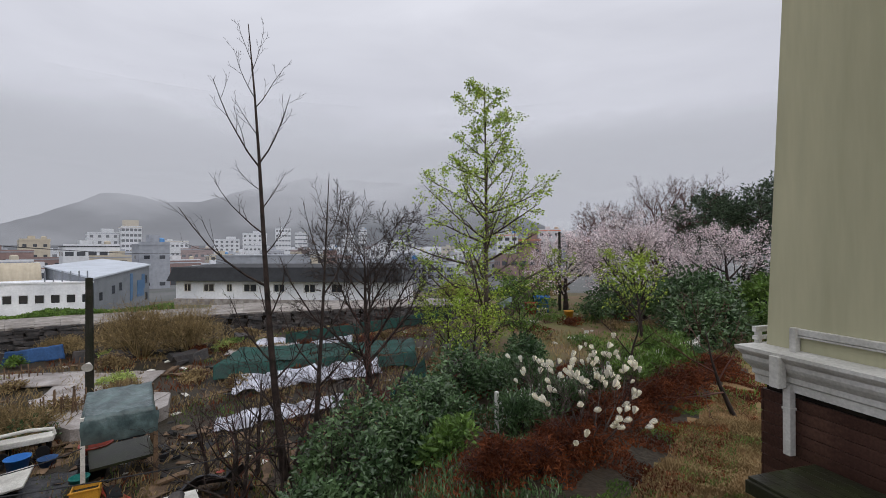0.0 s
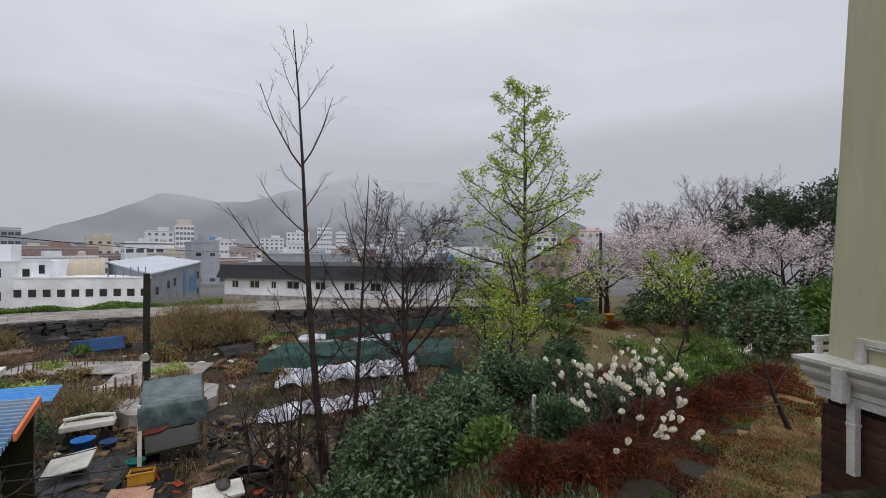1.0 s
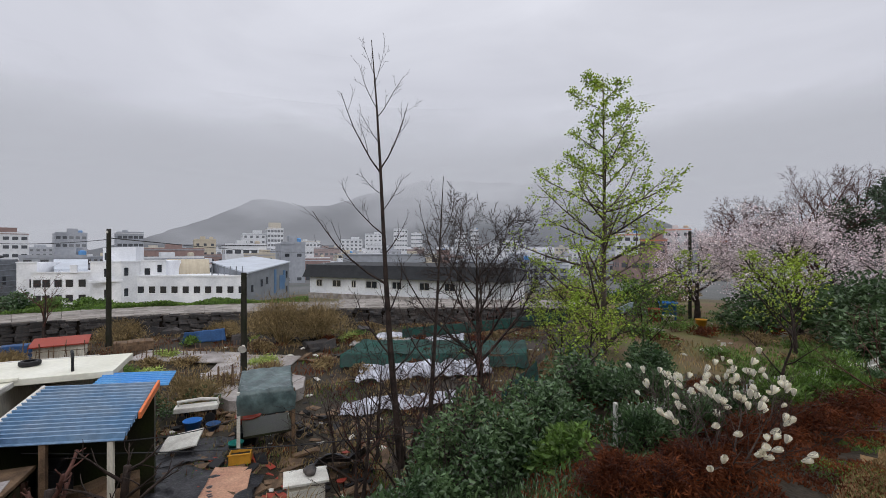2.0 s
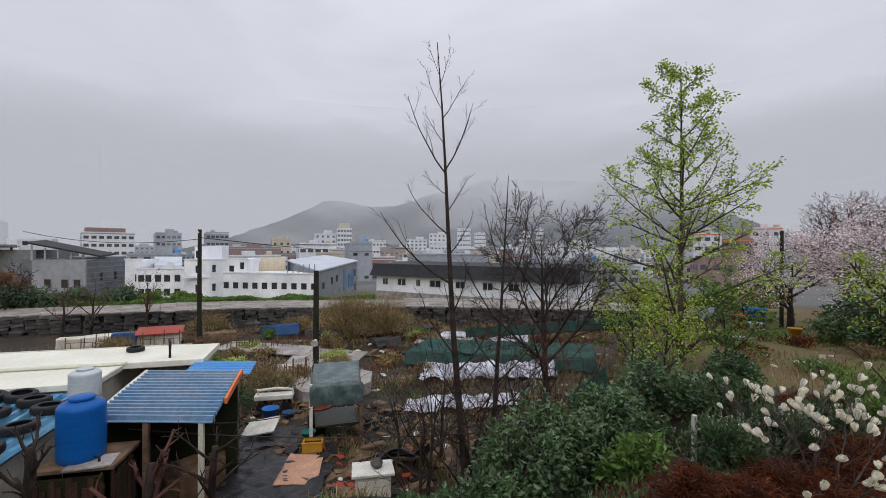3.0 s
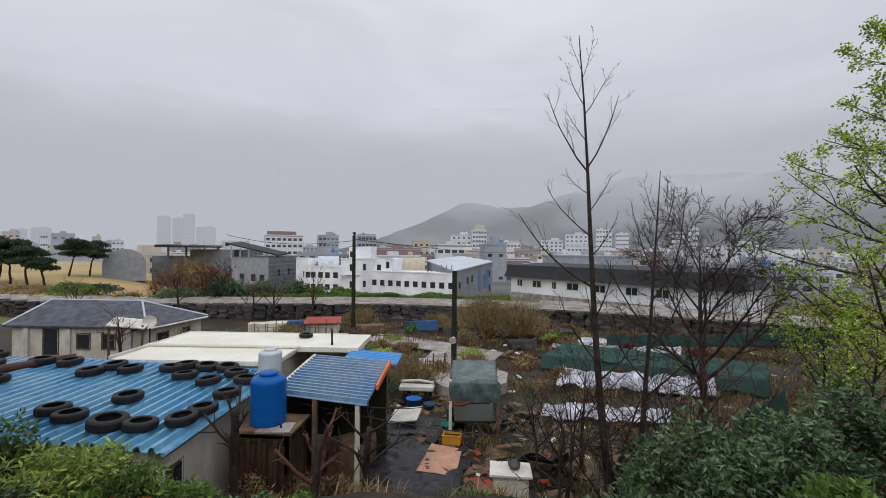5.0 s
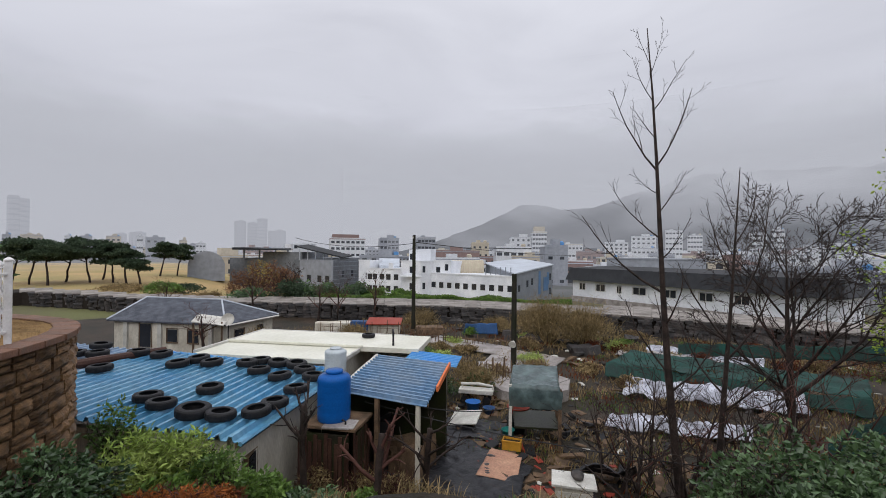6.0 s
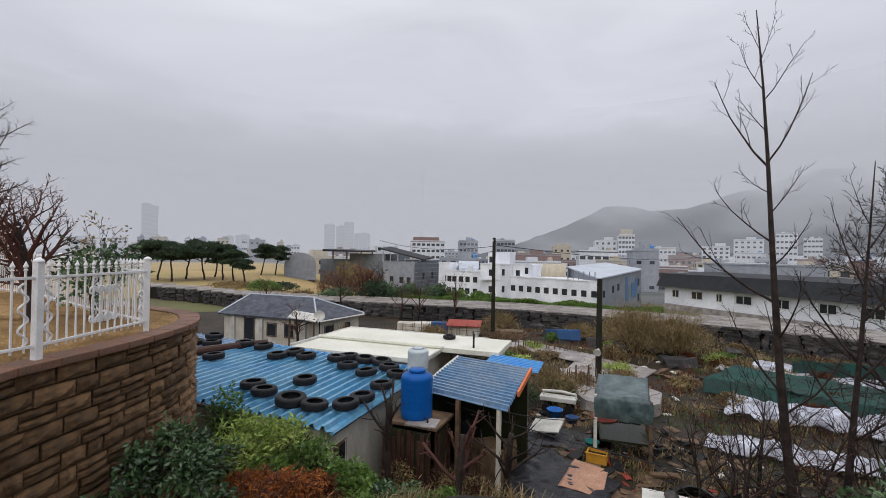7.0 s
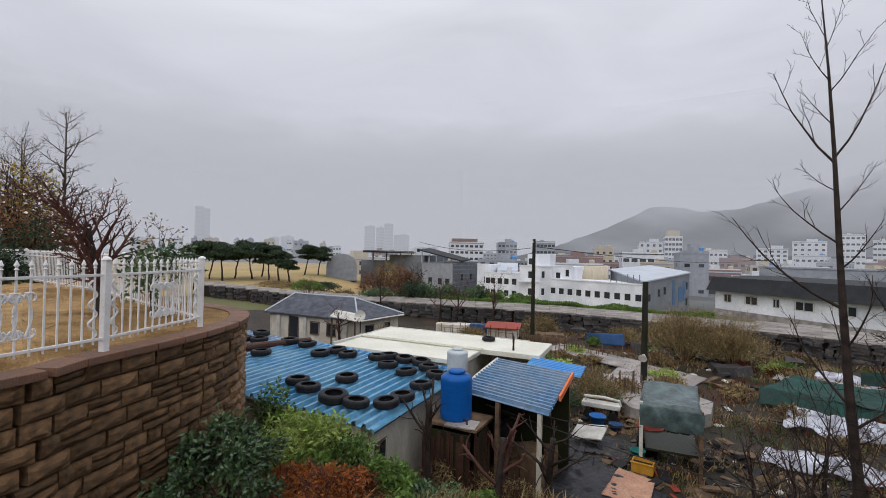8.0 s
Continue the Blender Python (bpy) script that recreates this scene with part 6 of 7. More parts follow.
drape("green_net", "dark green shade net sloping over the beds", (g(-9.7, 19.1, 0.6), g(-1.2, 21.2, 0.7), g(-1.4, 23.2, 0.9), g(-9.6, 21.4, 0.9)), 60, 12, 0.12, 0.08, "tarp_green", 12, category="net")
drape("green_net", "green net fence in front of the rampart", (g(-9.0, 25.6, 0.1), g(0.8, 27.5, 0.1), g(0.8, 27.6, 0.8), g(-9.0, 25.7, 0.7)), 60, 8, 0.0, 0.10, "tarp_green", 13, category="net")
drape("green_net", "bright teal net tied at the bed's end", (g(-1.6, 14.2, 0.1), g(-0.5, 15.0, 0.1), g(-0.6, 15.2, 1.0), g(-1.7, 14.4, 0.9)), 16, 10, 0.0, 0.10, "tarp_green", 14, category="net")
drape("pale_sheet", "grey wet cover over vegetable beds", (g(-11.0, 22.5, 0.25), g(-2.5, 24.0, 0.25), g(-2.7, 25.2, 0.35), g(-11.2, 24.0, 0.35)), 50, 10, 0.0, 0.09, "concrete", 15, hug=True)
drape("blue_tarp", "blue tarpaulin hung on a low frame", (g(-20.7, 21.0, 0.1), g(-19.0, 22.6, 0.1), g(-19.2, 22.7, 0.8), g(-20.6, 21.1, 0.75)), 16, 8, 0.0, 0.06, "tarp_blue", 16)
drape("concrete_path", "wet pale concrete yard slab with a rough edge", (g(-14.6, 16.0, 0.06), g(-11.6, 16.6, 0.06), g(-12.6, 20.4, 0.06), g(-16.5, 19.6, 0.06)), 20, 16, 0.0, 0.015, "concrete", 18, 0.06, "path", hug=True)
drape("concrete_path", "wet concrete path between the beds", (g(-20.5, 17.4, 0.06), g(-15.0, 18.2, 0.06), g(-15.6, 20.2, 0.06), g(-21.0, 19.2, 0.06)), 20, 12, 0.0, 0.015, "concrete", 19, 0.06, "path", hug=True)
drape("concrete_path", "narrow wet concrete path by the hut", (g(-10.6, 14.0, 0.06), g(-9.2, 14.9, 0.06), g(-11.4, 17.6, 0.06), g(-13.0, 16.8, 0.06)), 20, 12, 0.0, 0.015, "concrete", 20, 0.06, "path", hug=True)
def yard_slab():
    """Raised concrete floor with a broken edge behind the hut."""
    t = thing("concrete_slab", "raised pale wet concrete floor behind the tarpaulin hut", "slab")
    pts = [(-9.2, 13.4), (-9.35, 14.1), (-9.2, 15.0), (-9.9, 16.3), (-13.2, 16.9), (-14.4, 15.6), (-12.8, 13.9), (-10.8, 13.0)]
    prism("floor", pts, -0.2, [0.42] * 8, "concrete", t)
    for k in range(7):
        part("joint_strip", box(0.02, 2.6, 0.012, -9.9 - 0.55 * k, 15.0, 0.416), M["stone_dark"], t, "", pose(0, 0, 0, 0, 0, 0))


yard_slab()
hut = thing("red_hut", "small hut with a faded red sheet roof", "hut", pose(-24.6, 17.4, height(-24.6, 17.4), 0, 0, 48))
part("wall", box(2.0, 1.4, 0.85, 0, 0, -0.1), M["plaster"], hut)
part("roof", box(2.3, 1.7, 0.06, 0, 0, 0.8), M["red"], hut, "faded red sheet roof", pose(0, 0, 0.0, 6, 0, 0))
for x, y, w, d2, h, turn, m, lab in ((-27.5, 15.2, 2.4, 1.0, 0.7, 55, "plaster", "low pale block wall stub"), (-22.5, 19.6, 1.8, 0.9, 0.6, 48, "wood", "stack of weathered timber"), (-25.6, 16.2, 1.4, 0.5, 0.9, 50, "tarp_blue", "bundle wrapped in blue sheeting"),
                                  (-17.8, 23.6, 2.6, 0.5, 0.5, 38, "stone_dark", "low heap of dark stones")):
    bm = box(w, d2, h, 0, 0, -0.1, 0.05)
    bmesh.ops.subdivide_edges(bm, edges=list(bm.edges), cuts=2, use_grid_fill=True)
    for v in bm.verts:
        v.co += Vector((noise.noise(v.co * 3), noise.noise(v.co * 3 + Vector((4, 0, 0))), noise.noise(v.co * 3 + Vector((0, 4, 0))))) * 0.06
    whole("wall_stub" if m == "plaster" else "field_mound", bm, M[m], lab, "heap", pose(x, y, height(x, y), 0, 0, turn))

# low fence of upright sticks and boards round the beds
def stick_fence(a, b, n, tall, seed, label):
    rng = random.Random(seed)
    t = thing("stick_fence", label, "fence")
    a, b = Vector((*a, 0)), Vector((*b, 0))
    for k in range(n):
        p = a.lerp(b, (k + rng.uniform(-0.3, 0.3)) / n)
        h = tall * rng.uniform(0.6, 1.15)
        part("stake", tube(bmesh.new(), [(p.x, p.y, height(p.x, p.y) - 0.1), (p.x + rng.uniform(-0.1, 0.1), p.y + rng.uniform(-0.1, 0.1), height(p.x, p.y) + h)], rng.uniform(0.012, 0.03), 5), M["wood"], t)
    part("rail", tube(bmesh.new(), [(*a.xy, height(*a.xy) + tall * 0.6), (*b.xy, height(*b.xy) + tall * 0.55)], 0.015, 5), M["wood"], t)


stick_fence((-14.0, 13.0), (-10.4, 15.4), 40, 1.1, 1, "rough fence of grey upright stakes")
stick_fence((-21.0, 17.0), (-15.5, 20.8), 30, 0.7, 2, "low broken stake fence by the path")
stick_fence((-27.0, 14.0), (-20.0, 20.0), 34, 0.9, 3, "rough stake and wire fence below the rampart")

wire((-24.6, 19.8, 6.3), (-90, 210, 14), 4.0, 0.03)
wire((-24.6, 19.8, 6.2), (-40.0, 18.0, 6.8), 0.5, 0.02)
wire((-7.9, 6.35, 2.15), (-8.05, 10.0, 1.2), 0.12, 0.012, "thin wire strung from the lean-to to the hut")
wire((-9.2, 5.9, 2.0), (-1.0, 10.5, 1.7), 0.25, 0.012, "thin wire strung across the yard")


# ---- litter of the yard: boards, stones, scraps ----
def litter(name, label, area, count, size, material, seed, flat=0.3, keep=None):
    """Many small uneven pieces strewn over a stretch of ground."""
    rng = random.Random(seed)
    verts, faces = [], []
    x0, x1, y0, y1 = area
    made = 0
    while made < count:
        x, y = rng.uniform(x0, x1), rng.uniform(y0, y1)
        if keep and not keep(x, y):
            made += 0.2
            continue
        made += 1
        s = size * rng.uniform(0.4, 1.5)
        m = pose(x, y, height(x, y) + s * flat * 0.3, rng.uniform(-14, 14), rng.uniform(-14, 14), rng.uniform(0, 360)) @ Matrix.Diagonal((s * rng.uniform(0.6, 2.2), s * rng.uniform(0.4, 1.0), s * flat * rng.uniform(0.5, 1.4), 1))
        b = len(verts)
        for i in range(8):
            c = Vector(((i & 1) - 0.5, ((i >> 1) & 1) - 0.5, ((i >> 2) & 1) - 0.5))
            verts.append(m @ (c + Vector((rng.uniform(-0.15, 0.15), rng.uniform(-0.15, 0.15), rng.uniform(-0.15, 0.15)))))
        faces += [tuple(b + i for i in f) for f in ((0, 2, 3, 1), (4, 5, 7, 6), (0, 1, 5, 4), (2, 6, 7, 3), (0, 4, 6, 2), (1, 3, 7, 5))]
    return tagged(new(name, mesh_of(name, verts, faces, M[material])), label, "litter", kind="stuff")


litter("rubble", "scattered dark wet stones and clods", (-12, -4, 8.5, 14), 260, 0.10, "stone_dark", 1, 0.6)
litter("rubble", "scattered dark stones and clods on the far beds", (-26, -2, 14, 31), 260, 0.14, "stone_dark", 2, 0.6)
litter("scrap_wood", "scattered weathered boards and sticks", (-12, -4.2, 8.2, 14), 170, 0.34, "wood", 3, 0.12)
litter("scrap_wood", "scattered weathered boards on the far beds", (-26, -3, 14, 30), 150, 0.4, "wood", 4, 0.14)
litter("scrap_sheet", "scraps of pale plastic and board", (-12, -4.5, 9, 14), 40, 0.14, "foam", 5, 0.2)
litter("scrap_sheet", "scraps of pale plastic on the beds", (-24, 0, 14, 30), 60, 0.2, "foam", 6, 0.2)
litter("scrap_sheet", "scraps of pale plastic on the field", (3, 10, 15, 24), 26, 0.22, "foam", 7, 0.5)
litter("scrap_sheet", "scraps of black plastic and pots", (-12, -4.5, 8.5, 14), 80, 0.26, "dark", 8, 0.4)
litter("scrap_sheet", "scraps of rusty red sheeting", (-9, -4.5, 8.5, 12), 26, 0.24, "red", 9, 0.2)
litter("raised_stone", "rows of dark stones edging the terraced beds", (-28, -12, 22, 31), 260, 0.5, "stone_dark", 10, 0.7, lambda x, y: abs((y - 0.55 * x - 33) % 2.6 - 1.3) < 0.35)


def blades(name, label, count, area, tall, material, seed, keep, lean=0.5, width=0.006):
    """Thin grass blades or dead stalks over a stretch of ground."""
    rng = random.Random(seed)
    verts, faces = [], []
    x0, x1, y0, y1 = area
    for _ in range(count):
        x, y = rng.uniform(x0, x1), rng.uniform(y0, y1)
        if not keep(x, y) or noise.noise(Vector((x * 1.1, y * 1.1, seed))) < (-0.6 if seed in (31, 32) else -0.15):
            continue
        z = height(x, y)
        h = tall * rng.uniform(0.4, 1.3)
        a = rng.uniform(0, 6.28)
        dx, dy = math.cos(a) * h * lean * rng.random(), math.sin(a) * h * lean * rng.random()
        w = width * rng.uniform(0.7, 1.5)
        b = len(verts)
        verts += [(x - w, y, z - 0.01), (x + w, y, z - 0.01), (x + dx * 0.4 + w * 0.7, y + dy * 0.4, z + h * 0.6), (x + dx * 0.4 - w * 0.7, y + dy * 0.4, z + h * 0.6), (x + dx, y + dy, z + h)]
        faces += [(b, b + 1, b + 2, b + 3), (b + 3, b + 2, b + 4)]
    return tagged(new(name, mesh_of(name, verts, faces, M[material])), label, "grass", kind="stuff")


def terrace_grass():
    rng = random.Random(77)
    verts, faces = [], []
    for _ in range(26000):
        s = rng.uniform(0.5, 13.5)
        p, ang = on_curve(s)
        off = 0.12 + abs(rng.gauss(0, 0.5)) * 2.2
        n = Vector((-math.sin(radians(ang)), math.cos(radians(ang)), 0))
        x, y = p.x + n.x * off, p.y + n.y * off
        z = TERRACE - 0.03 + 0.10 * step(0.2, 2, off)
        h = rng.uniform(0.03, 0.10)
        dx, dy, w = rng.gauss(0, h * 0.7), rng.gauss(0, h * 0.7), 0.005
        b = len(verts)
        verts += [(x - w, y, z), (x + w, y, z), (x + dx, y + dy, z + h)]
        faces.append((b, b + 1, b + 2))
    return tagged(new("dry_grass", mesh_of("dry_grass", verts, faces, M["grass_dry"])), "straw-coloured tufts of winter grass on the terrace", "grass", kind="stuff")


terrace_grass()
blades("lawn_grass", "tawny matted winter grass of the garden lawn", 90000, (1.2, 6.4, 2.2, 9.8), 0.05, "lawn_straw", 31, lambda x, y: y < 3.4 + 1.05 * x, 1.2)
blades("lawn_weeds", "green moss and weeds in the lawn", 50000, (1.0, 6.4, 2.2, 10), 0.035, "leaf_mid", 32, lambda x, y: y < 4.2 + 1.05 * x and noise.noise(Vector((x * 0.8, y * 0.8, 3))) > -0.02, 0.9, 0.009)
blades("bed_weeds", "green weeds along the beds and field", 26000, (-12, 9, 9, 30), 0.12, "leaf_mid", 33, lambda x, y: noise.noise(Vector((x * 0.35, y * 0.35, 5))) > 0.05, 0.7, 0.012)
blades("bank_weeds", "low dark weeds on the bank below the viewpoint", 12000, (-4, 1.6, 4.5, 9.5), 0.10, "leaf_dark", 39, lambda x, y: math.hypot(x, y) > 5.0, 0.9, 0.010)
blades("dead_stalk", "tangled dead brown stalks on the bank", 16000, (-9.5, -3, 1, 11), 0.16, "leaf_tan", 34, lambda x, y: 5.6 < math.hypot(x, y) < 9.4, 1.6, 0.007)
blades("dead_stalk", "dead reddish stalks over the far beds", 36000, (-30, 0, 10, 33), 0.22, "leaf_tan", 37, lambda x, y: noise.noise(Vector((x * 0.3, y * 0.3, 11))) > -0.1, 1.2, 0.014)
blades("dead_stalk", "rust-red dead stalks over the beds", 24000, (-28, 0, 9, 32), 0.2, "leaf_fern", 38, lambda x, y: noise.noise(Vector((x * 0.4, y * 0.4, 14))) > 0.05, 1.2, 0.014)
blades("dead_stalk", "dead brown stalks on the field edge", 9000, (0, 14, 12, 26), 0.18, "leaf_tan", 35, lambda x, y: noise.noise(Vector((x * 0.4, y * 0.4, 8))) > 0.0, 1.2, 0.01)
blades("leaf_litter", "rust-brown fallen leaves under the garden shrubs", 80000, (-0.5, 8, 4, 12.5), 0.04, "leaf_fern", 36, lambda x, y: y > 2.9 + 0.95 * x + 0.7 * noise.noise(Vector((x, y, 2))), 2.0, 0.012)


# ---- trees of the bank and the gardens ----
BARE = [(0, 0.5, 42, 0.35, 0.0, 0.012), (5, 0.40, 32, 0.2, 0.17, 0.07), (3, 0.45, 32, 0.3, 0.07, 0.10), (0, 0, 0, 0, 0.05, 0.12)]
tree("bare_tree", "tall slender leafless tree with upswept dark branches", -3.35, 9.45, 0.9, 9.55, 0.088, BARE, 3, lean=(-0.095, -0.035),
     limbs=[(0.43, 200, 26, 2.3, 0.028), (0.50, 20, 40, 1.0, 0.016), (0.545, 190, 35, 1.45, 0.018), (0.60, 30, 55, 1.0, 0.014), (0.64, 195, 25, 0.7, 0.011), (0.69, 200, 50, 1.9, 0.022),
            (0.70, 15, 55, 1.6, 0.020), (0.76, 200, 45, 0.9, 0.012), (0.82, 20, 52, 1.1, 0.013), (0.84, 195, 58, 1.2, 0.012), (0.9, 10, 68, 0.9, 0.009), (0.92, 200, 68, 0.8, 0.008),
            (0.3, 120, 45, 1.4, 0.022), (0.36, 330, 45, 1.4, 0.02), (0.22, 20, 40, 1.6, 0.025), (0.26, 190, 40, 1.7, 0.025)])
tree("bare_tree", "slim leafless tree with a forked head beside the tall one", -2.75, 9.4, 0.9, 6.5, 0.065, BARE, 5, lean=(0.09, 0.03),
     limbs=[(0.45, 15, 45, 1.9, 0.024), (0.5, 195, 50, 1.7, 0.022), (0.6, 20, 45, 2.1, 0.022), (0.68, 200, 60, 1.5, 0.016), (0.78, 10, 55, 1.2, 0.013), (0.84, 190, 62, 0.9, 0.010), (0.35, 190, 40, 1.6, 0.022), (0.3, 340, 40, 1.6, 0.022), (0.2, 20, 35, 1.5, 0.02)])
FINE[0] = 0.0065
THICKET = [(7, 0.9, 48, 0.15, 0.06, 0.08), (4, 0.6, 42, 0.2, 0.06, 0.12), (3, 0.5, 40, 0.2, 0.03, 0.12), (0, 0, 0, 0, 0.02, 0.14)]
for k, (x, y, h, seed) in enumerate(((-4.2, 9.2, 2.3, 21), (-4.9, 10.2, 1.9, 22), (-3.4, 10.3, 2.6, 23), (-2.2, 9.9, 2.7, 24), (-1.5, 11.0, 2.5, 25), (-5.7, 11.0, 1.6, 26), (-3.0, 8.7, 2.0, 27), (-3.9, 11.6, 2.2, 28), (-2.4, 12.4, 2.4, 29), (-3.8, 8.3, 2.0, 30), (-2.6, 10.9, 3.0, 31), (-4.5, 11.0, 2.6, 32), (-1.9, 8.9, 2.4, 33))):
    tree("bare_shrub", "leafless shrub with arching dark branches and fine twigs", x, y, height(x, y), h * 1.1, 0.06, THICKET, seed, twig="twig_red" if k % 3 == 1 else "bark", group="bare shrubs on the bank", lean=(0.3 * math.sin(k * 2.1), 0.2 * math.cos(k * 1.7)), category="shrub")
ROUND = [(15, 0.66, 48, 0.16, 0.03, 0.03), (9, 0.55, 40, 0.2, 0.06, 0.08), (7, 0.5, 38, 0.2, 0.03, 0.10), (4, 0.5, 35, 0.2, 0.02, 0.12), (0, 0, 0, 0, 0.02, 0.15)]
FINE[0] = 0.0085
tree("bare_tree", "dense round-headed leafless tree with fine dark reddish twigs", -2.5, 15.6, 0.3, 5.7, 0.13, ROUND, 11)
FINE[0] = 0.006
SPIRE = [(32, 0.36, 62, 0.10, 0.0, 0.012, 0.22), (7, 0.40, 42, 0.12, 0.05, 0.05), (4, 0.45, 42, 0.2, 0.03, 0.10), (0, 0, 0, 0, 0.02, 0.12)]
tree("young_green_tree", "slender spire-shaped tree in fresh yellow-green leaf", 1.55, 15.0, 1.6, 9.7, 0.12, SPIRE, 7, bark="bark_grey", leaf="leaf_spring", per=9, leaf_size=0.052, spread=0.06,
     limbs=[(0.50, 20, 32, 2.9, 0.035), (0.46, 195, 28, 2.8, 0.035), (0.56, 200, 22, 2.4, 0.03), (0.55, 15, 40, 2.2, 0.03), (0.42, 280, 30, 2.2, 0.03), (0.66, 195, 25, 1.3, 0.02), (0.38, 90, 30, 2.2, 0.03)])
CHERRY = [(9, 0.95, 58, 0.22, 0.0, 0.05), (7, 0.58, 42, 0.15, 0.03, 0.07), (5, 0.5, 40, 0.15, 0.02, 0.09), (4, 0.5, 36, 0.15, 0.0, 0.1), (0, 0, 0, 0, -0.01, 0.1)]
for x, y, h, r, seed in ((9.6, 20.8, 3.6, 0.2, 9), (13.6, 20.6, 3.3, 0.18, 10), (6.6, 23.2, 3.3, 0.16, 14), (11.0, 24.0, 4.0, 0.18, 15)):
    tree("cherry_tree", "spreading cherry tree in full pale pink blossom", x, y, height(x, y), h, r, CHERRY, seed, leaf="blossom", per=6, leaf_size=0.06, spread=0.09, long=1.0, group="cherry trees", thin=0.85)
for x, y, h, seed in ((14.5, 29.5, 6.2, 41), (11.2, 30.5, 5.6, 42), (17.5, 31, 6.5, 43)):
    tree("bare_tree", "rounded leafless tree with brown twigs behind the blossom", x, y, height(x, y), h, 0.2, ROUND[:4] + [(0, 0, 0, 0, 0.02, 0.12)], seed, twig="twig_red", group="bare trees behind the blossom")
PINE = [(13, 0.5, 72, 0.38, 0.0, 0.03), (6, 0.5, 48, 0.3, 0.03, 0.08), (4, 0.5, 45, 0.3, 0.03, 0.1), (0, 0, 0, 0, 0.02, 0.1)]
for x, y, h, seed in ((20.0, 27.5, 6.6, 51), (23.5, 28.5, 7.0, 52), (17.0, 28.0, 6.2, 53), (27, 30, 7, 54), (21.8, 31.5, 7.2, 55)):
    tree("pine_tree", "dark green pine with layered crown", x, y, height(x, y), h, 0.16, PINE, seed, leaf="leaf_pine", per=11, leaf_size=0.09, spread=0.16, long=3.0, group="pines beyond the garden")
for x, y, z, rx, rz, seed, leaf, n, size in ((10.5, 18.4, 2.3, 2.3, 2.4, 61, "leaf_dark", 3800, 0.11), (13.2, 17.4, 2.3, 2.2, 2.1, 62, "leaf_mid", 3800, 0.11), (8.2, 20.2, 2.3, 1.9, 1.7, 63, "leaf_dark", 2500, 0.11),
                                             (9.4, 14.8, 2.3, 1.6, 1.7, 64, "leaf_dark", 3200, 0.09), (11.4, 14.0, 2.3, 1.6, 1.9, 65, "leaf_mid", 3000, 0.09), (2.2, 11.8, 2.2, 0.75, 1.15, 66, "leaf_dark", 2200, 0.06),
                                             (16.0, 19.5, 2.3, 2.6, 3.4, 67, "leaf_pine", 4500, 0.12), (15.0, 15.5, 2.3, 2.0, 2.6, 68, "leaf_lime", 3000, 0.10), (5.0, 24.5, 2.3, 1.5, 1.0, 69, "leaf_dark", 1500, 0.1)):
    bush("evergreen_shrub", "dense dark evergreen shrub at the edge of the field" if leaf != "leaf_lime" else "yellow-green garden shrub beside the field", x, y, z, rx, rx * 0.9, rz, seed, leaf, n, size, group="shrubs round the field")
SMALL = [(12, 0.7, 48, 0.15, 0.02, 0.05), (6, 0.5, 42, 0.2, 0.04, 0.1), (3, 0.5, 40, 0.2, 0.02, 0.12), (0, 0, 0, 0, 0.02, 0.12)]
tree("young_green_tree", "small bushy tree in yellow-green spring leaf", 7.3, 16.0, 2.3, 2.9, 0.07, SMALL, 71, leaf="leaf_spring", per=7, leaf_size=0.055, spread=0.06)
tree("young_green_tree", "low spring-green sapling at the foot of the bank", 0.2, 15.8, 1.5, 2.6, 0.05, SMALL, 72, leaf="leaf_spring", per=6, leaf_size=0.055, spread=0.06)
tree("young_green_tree", "spring-green sapling beside the spire tree", 2.6, 14.2, 2.0, 2.3, 0.05, SMALL, 73, leaf="leaf_mid", per=6, leaf_size=0.055, spread=0.06)
tree("young_green_tree", "spring-green sapling on the bank edge", 0.9, 13.2, 1.9, 2.2, 0.05, SMALL, 74, leaf="leaf_spring", per=6, leaf_size=0.05, spread=0.06)

# glossy evergreen bushes below the viewpoint
for x, y, z, rx, ry, rz, seed, n in ((-1.35, 7.6, 0.9, 1.25, 1.1, 2.15, 81, 5200), (-0.35, 8.8, 1.2, 1.3, 1.2, 1.9, 82, 5200), (0.5, 10.2, 1.6, 1.2, 1.1, 1.7, 83, 4200), (-2.0, 6.4, 1.2, 0.8, 0.7, 1.1, 84, 2600), (0.2, 7.6, 1.7, 0.7, 0.7, 1.0, 85, 2200)):
    bush("glossy_bush", "dense glossy dark green bush on the bank", x, y, z, rx, ry, rz, seed, "leaf_dark" if seed != 85 else "leaf_mid", n, 0.066, group="glossy bushes on the bank")
for x, y, rx, rz, seed, leaf in ((1.35, 7.95, 0.55, 0.75, 86, "leaf_dark"), (2.2, 8.55, 0.6, 0.7, 87, "leaf_dark"), (3.1, 9.3, 0.6, 0.75, 88, "leaf_dark"), (4.1, 10.0, 0.7, 0.7, 89, "leaf_mid"), (5.1, 10.8, 0.7, 0.75, 90, "leaf_mid"), (6.1, 11.6, 0.7, 0.7, 76, "leaf_mid"), (7.0, 12.3, 0.7, 0.6, 77, "leaf_dark"), (1.7, 9.4, 0.8, 1.1, 78, "leaf_dark"), (4.6, 11.6, 0.9, 0.95, 79, "leaf_mid"), (6.6, 13.2, 0.9, 0.9, 80, "leaf_mid")):
    bush("garden_plant", "leafy green garden plants along the picket fence", x, y, height(x, y), rx, 0.45, rz, seed, leaf, 1600, 0.035, 10, group="plants along the picket fence", long=4.0, droop=-0.5)
